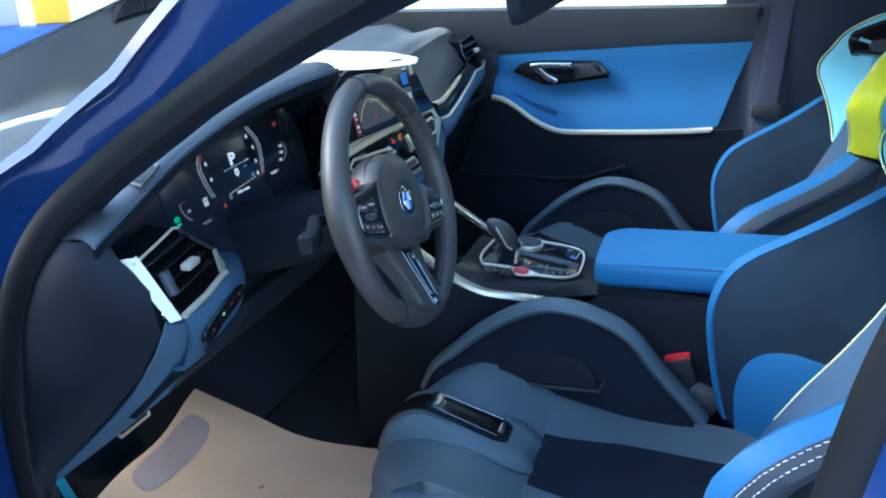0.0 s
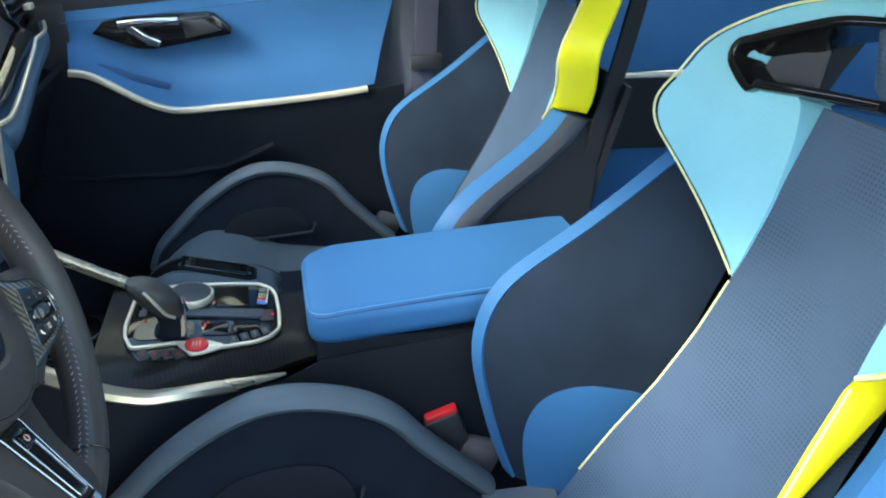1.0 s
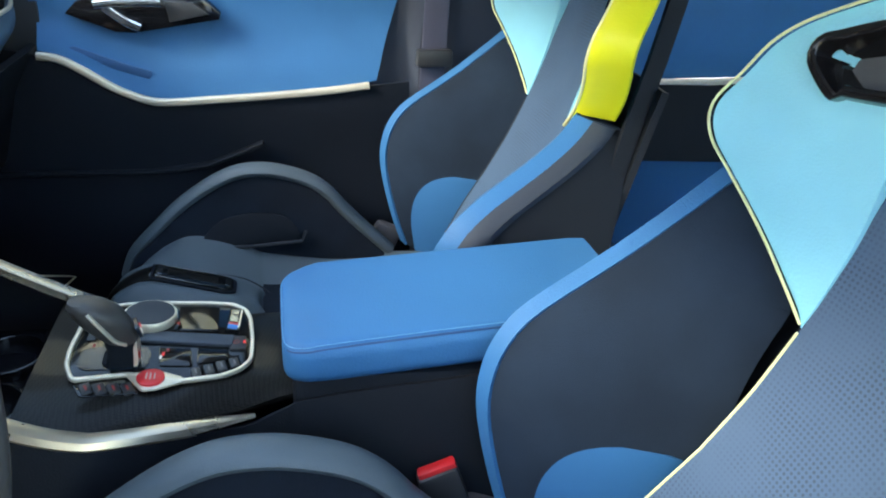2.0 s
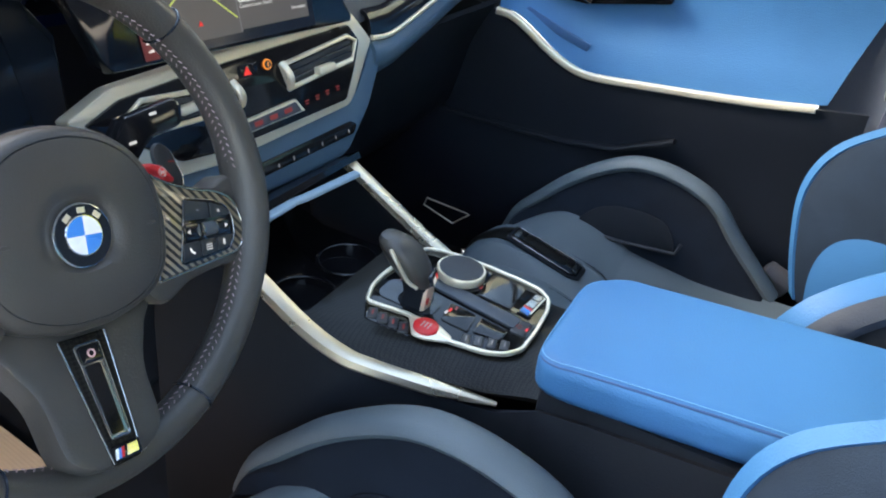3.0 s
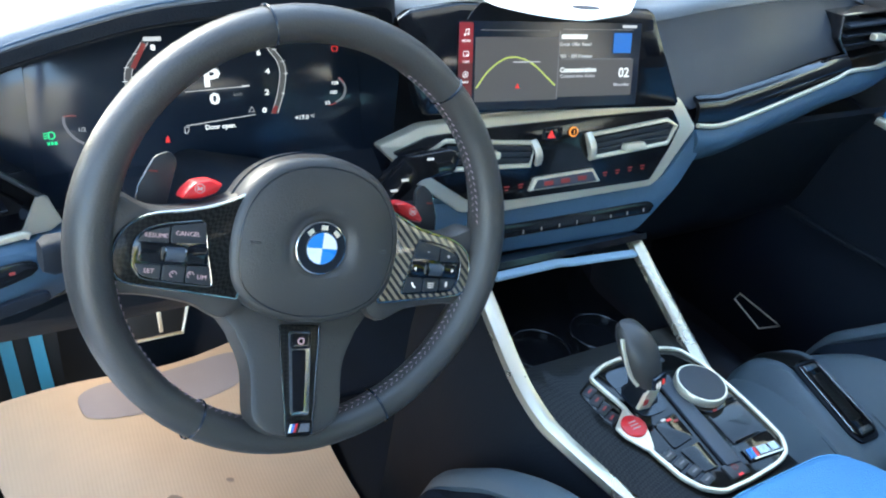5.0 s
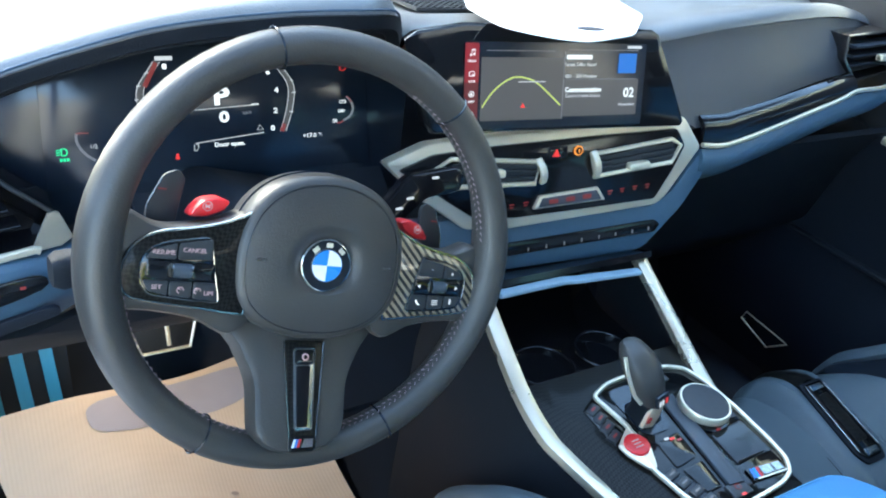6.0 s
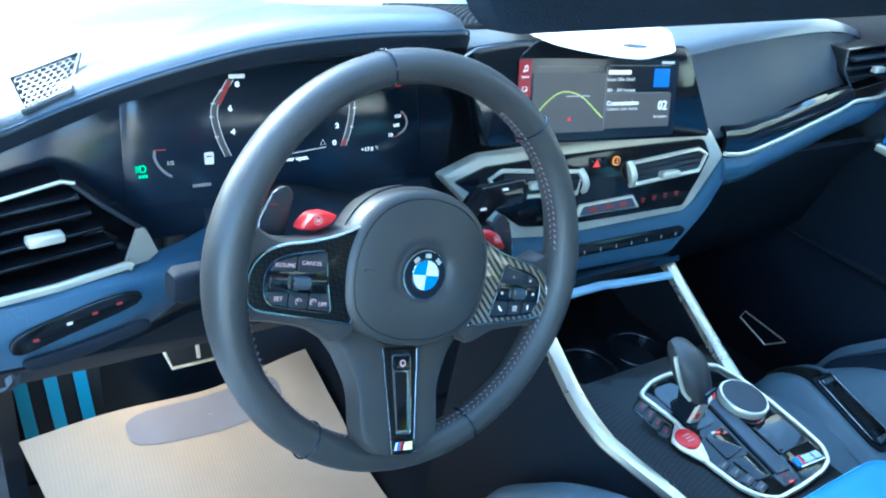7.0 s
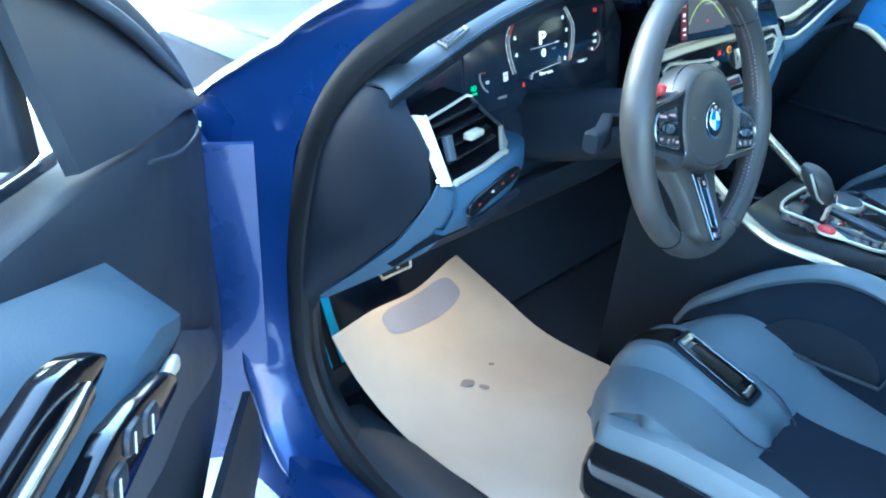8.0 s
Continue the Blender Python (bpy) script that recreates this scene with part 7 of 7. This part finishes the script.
fl.matrix_world = look((-0.42, 0.40, 0.680), (-0.44, 0.28, 0.33))
rest = thing("foot_rest", "black foot rest with light blue strips", "foot rest")
part("pad", skin([[(x, y, z) for x in (-0.66, -0.535)] for y, z in ((0.50, 0.33), (0.54, 0.42), (0.575, 0.52))], 0.012), RUBBER, rest)
for k in range(3):
    part("strip", skin([[(-0.636 + 0.038 * k + dx + a, y - 0.014, z) for a in (-0.008, 0.009)] for y, z, dx in ((0.503, 0.34, 0.006), (0.54, 0.42, 0.0), (0.572, 0.51, -0.005))], 0.004), material("strip_blue", (0.05, 0.30, 0.48), 0.4, vary=0.05) if not k else bpy.data.materials["strip_blue"], rest, "light blue strip")
kick = thing("door_pocket_badge", "small silver outlined badge low in the passenger footwell", "badge")
part("outline", tube([(0.612, 0.258, 0.455), (0.612, 0.19, 0.432), (0.612, 0.155, 0.462), (0.612, 0.165, 0.464), (0.612, 0.252, 0.472)], 0.0018, 6, True, up=(1, 0, 0)), SILVER, kick)

# ---- open driver's door ----
ddoor = thing("driver_door", "open driver's door with blue armrest panel and window switches", "car door")
OPEN_A = radians(42)
dirn = Vector((-math.sin(OPEN_A), -math.cos(OPEN_A), 0))
inn = Vector((math.cos(OPEN_A), -math.sin(OPEN_A), 0))
DDM = Matrix(((dirn.x, 0, inn.x, -0.82), (dirn.y, 0, inn.y, 0.42), (0, 1, 0, 0), (0, 0, 0, 1)))
ddoor.matrix_basis = DDM


def dskin(cols, thick=0.01):
    """A curved door panel from columns of (along, height, inward)."""
    return skin([smooth_line(c, 3) for c in cols], thick)


part("outer_skin", plate([(0.0, 0.32), (0.02, 0.28), (1.1, 0.28), (1.12, 0.9), (1.1, 1.0), (0.0, 0.90)], 0.03, pose(0, 0, -0.14), 0.004), PAINT, ddoor, "blue painted outer skin")
part("inner_panel", dskin([[(u, 0.33, -0.06), (u, 0.5, d), (u, 0.7, d), (u, zt - 0.04, d), (u, zt - 0.008, d - 0.012), (u, zt, d - 0.05), (u, zt, -0.1)] for u, zt, d in ((-0.14, 0.838, -0.085), (-0.10, 0.860, -0.040), (-0.05, 0.880, -0.020), (0.02, 0.90, -0.008), (0.1, 0.925, 0.0), (0.25, 0.955, 0.01), (0.4, 0.985, 0.012), (0.6, 1.01, 0.012), (0.85, 1.03, 0.012), (1.1, 1.04, 0.012))]), SOFTBLACK, ddoor, "dark upper door panel")
part("armrest_panel", dskin([[(0.285, 0.783, 0.012), (0.290, 0.793, 0.025), (0.296, 0.803, 0.012)], [(0.345, 0.812, 0.030), (0.350, 0.838, 0.045), (0.358, 0.868, 0.012)], [(0.405, 0.838, 0.048), (0.408, 0.875, 0.060), (0.402, 0.917, 0.014)], [(0.480, 0.880, 0.062), (0.480, 0.917, 0.070), (0.482, 0.950, 0.014)], [(0.550, 0.897, 0.066), (0.552, 0.937, 0.074), (0.556, 0.981, 0.014)], [(0.620, 0.908, 0.066), (0.620, 0.950, 0.074), (0.620, 1.004, 0.014)], [(1.05, 0.930, 0.066), (1.05, 0.970, 0.074), (1.05, 1.03, 0.014)]]), DOORBLUE, ddoor, "blue leather armrest panel")
part("brown_panel", dskin([[(-0.02, 0.52, -0.03), (-0.02, 0.55, -0.02), (-0.01, 0.58, -0.02)], [(0.156, 0.613, 0.012), (0.150, 0.645, 0.022), (0.145, 0.676, 0.014)], [(0.320, 0.707, 0.030), (0.310, 0.748, 0.042), (0.295, 0.782, 0.028)], [(0.456, 0.774, 0.050), (0.450, 0.818, 0.060), (0.440, 0.858, 0.058)], [(0.520, 0.800, 0.052), (0.520, 0.852, 0.064), (0.520, 0.892, 0.066)], [(1.05, 0.82, 0.052), (1.05, 0.87, 0.064), (1.05, 0.928, 0.066)]]), material("grey_brown_panel", (0.05, 0.048, 0.05), 0.5, grain=0.2, grain_size=500, vary=0.12), ddoor, "grey lower door panel")
part("door_pocket", dskin([[(u, 0.36, 0.0), (u, 0.42, 0.05), (u, 0.50, 0.06), (u, 0.55 + 0.12 * u, 0.05)] for u in (0.12, 0.3, 0.6, 1.0)]), PLASTIC, ddoor, "black door pocket")
part("trim_strip", sweep(smooth_line([(0.452, 0.866, 0.066), (0.4686, 0.882, 0.072), (0.4876, 0.889, 0.074), (0.5285, 0.897, 0.076), (0.577, 0.904, 0.077), (0.64, 0.911, 0.078), (1.0, 0.936, 0.078)], 4), rounded(0.008, 0.010, 0.003), up=(0, 1, 0)), SILVER, ddoor, "slim silver strip")
sw = part("switch_plate", plate(fillet([(0.70, 0.956), (0.606, 0.948), (0.569, 0.936), (0.517, 0.914), (0.5035, 0.900), (0.508, 0.892), (0.549, 0.8985), (0.60, 0.906), (0.70, 0.916)], 0.008), 0.012, pose(0, 0, 0.073), 0.003), GLOSS, ddoor, "gloss black switch plate")
for x, y in ((0.562, 0.918), (0.588, 0.930), (0.614, 0.926), (0.645, 0.938)):
    ws = part("window_switch", plate(rounded(0.022, 0.015, 0.005), 0.006, pose(x, y, 0.082, 0, 0, 16), 0.003), PLASTIC, sw, "black window switch")
    part("switch_line", box(0.0014, 0.011, 0.0006, pose(x + 0.004, y, 0.0884, 0, 0, 16), 0), LIT_GREY2, sw)
part("handle_plate", plate(fillet([(0.72, 0.994), (0.618, 0.990), (0.594, 0.982), (0.574, 0.971), (0.562, 0.960), (0.575, 0.956), (0.602, 0.957), (0.72, 0.970)], 0.006), 0.012, pose(0, 0, 0.060), 0.003), GLOSS, ddoor, "gloss black handle plate")
part("door_handle", sweep(smooth_line([(0.60, 0.968, 0.074), (0.63, 0.976, 0.078), (0.68, 0.980, 0.078)], 4), rounded(0.008, 0.010, 0.003), up=(0, 1, 0)), DARKCHROME, ddoor, "dark chrome door lever")
part("mirror_triangle", dskin([[(-0.09, 0.868, -0.022), (-0.09, 0.875, -0.028), (-0.09, 0.882, -0.034)], [(0.0, 0.893, -0.006), (0.0, 0.912, -0.016), (0.0, 0.932, -0.03)], [(0.1, 0.922, 0.002), (0.1, 0.955, -0.010), (0.1, 0.985, -0.028)], [(0.2, 0.942, 0.010), (0.2, 0.99, -0.004), (0.2, 1.04, -0.026)], [(0.3, 0.962, 0.012), (0.3, 1.03, -0.004), (0.3, 1.09, -0.024)], [(0.41, 0.988, 0.012), (0.41, 1.06, -0.006), (0.41, 1.14, -0.022)]]), SOFTBLACK, ddoor, "black mirror triangle")
part("triangle_seam", tube(smooth_line([(0.04, 0.882, 0.000), (0.10, 0.893, 0.010), (0.18, 0.908, 0.014), (0.28, 0.940, 0.0155)], 4), 0.0022, 6, up=(0, 1, 0)), PLASTIC, ddoor)
part("edge_clip", plate(rounded(0.014, 0.007, 0.002), 0.003, pose(0.05, 0.888, 0.004, 0, 0, 20), 0.001), DARKCHROME, ddoor, "small metal clip")
part("window_frame", sweep(smooth_line([(-0.06, 0.885, -0.05), (0.06, 0.965, -0.04), (0.20, 1.045, -0.035), (0.40, 1.14, -0.03), (0.65, 1.24, -0.03), (0.95, 1.29, -0.03), (1.10, 1.2, -0.03), (1.1, 1.03, -0.03)], 4), rounded(0.028, 0.05, 0.01), up=(0, 0, 1)), SOFTBLACK, ddoor, "black window frame")
part("inner_frame_rib", sweep(smooth_line([(0.02, 0.925, -0.015), (0.20, 1.03, -0.010), (0.40, 1.12, -0.008), (0.65, 1.215, -0.005), (0.95, 1.265, -0.005)], 4), rounded(0.012, 0.012, 0.004), up=(0, 0, 1)), SLATEPLASTIC, ddoor, "grey rib of the window frame")
# Reflections in this pane are put in as a dark bluish tint.
gl = part("window_glass", plate([(0.40, 0.99), (1.08, 1.03), (1.08, 1.22), (0.95, 1.27), (0.65, 1.22), (0.41, 1.13)], 0.004, pose(0, 0, -0.045)), glass_material("reflection_tint_glass", (0.42, 0.52, 0.62)), ddoor, "door glass darkened to stand for its reflections")
gl.visible_shadow = False
part("glass_divider", sweep([(0.40, 0.99, -0.03), (0.405, 1.13, -0.03)], rounded(0.02, 0.03, 0.006), up=(1, 0, 0)), SOFTBLACK, ddoor)
part("chrome_line", sweep([(0.41, 0.998, -0.005), (0.7, 1.035, -0.005), (1.08, 1.05, -0.005)], rounded(0.008, 0.010, 0.002), up=(0, 1, 0)), CHROME, ddoor, "chrome window line")
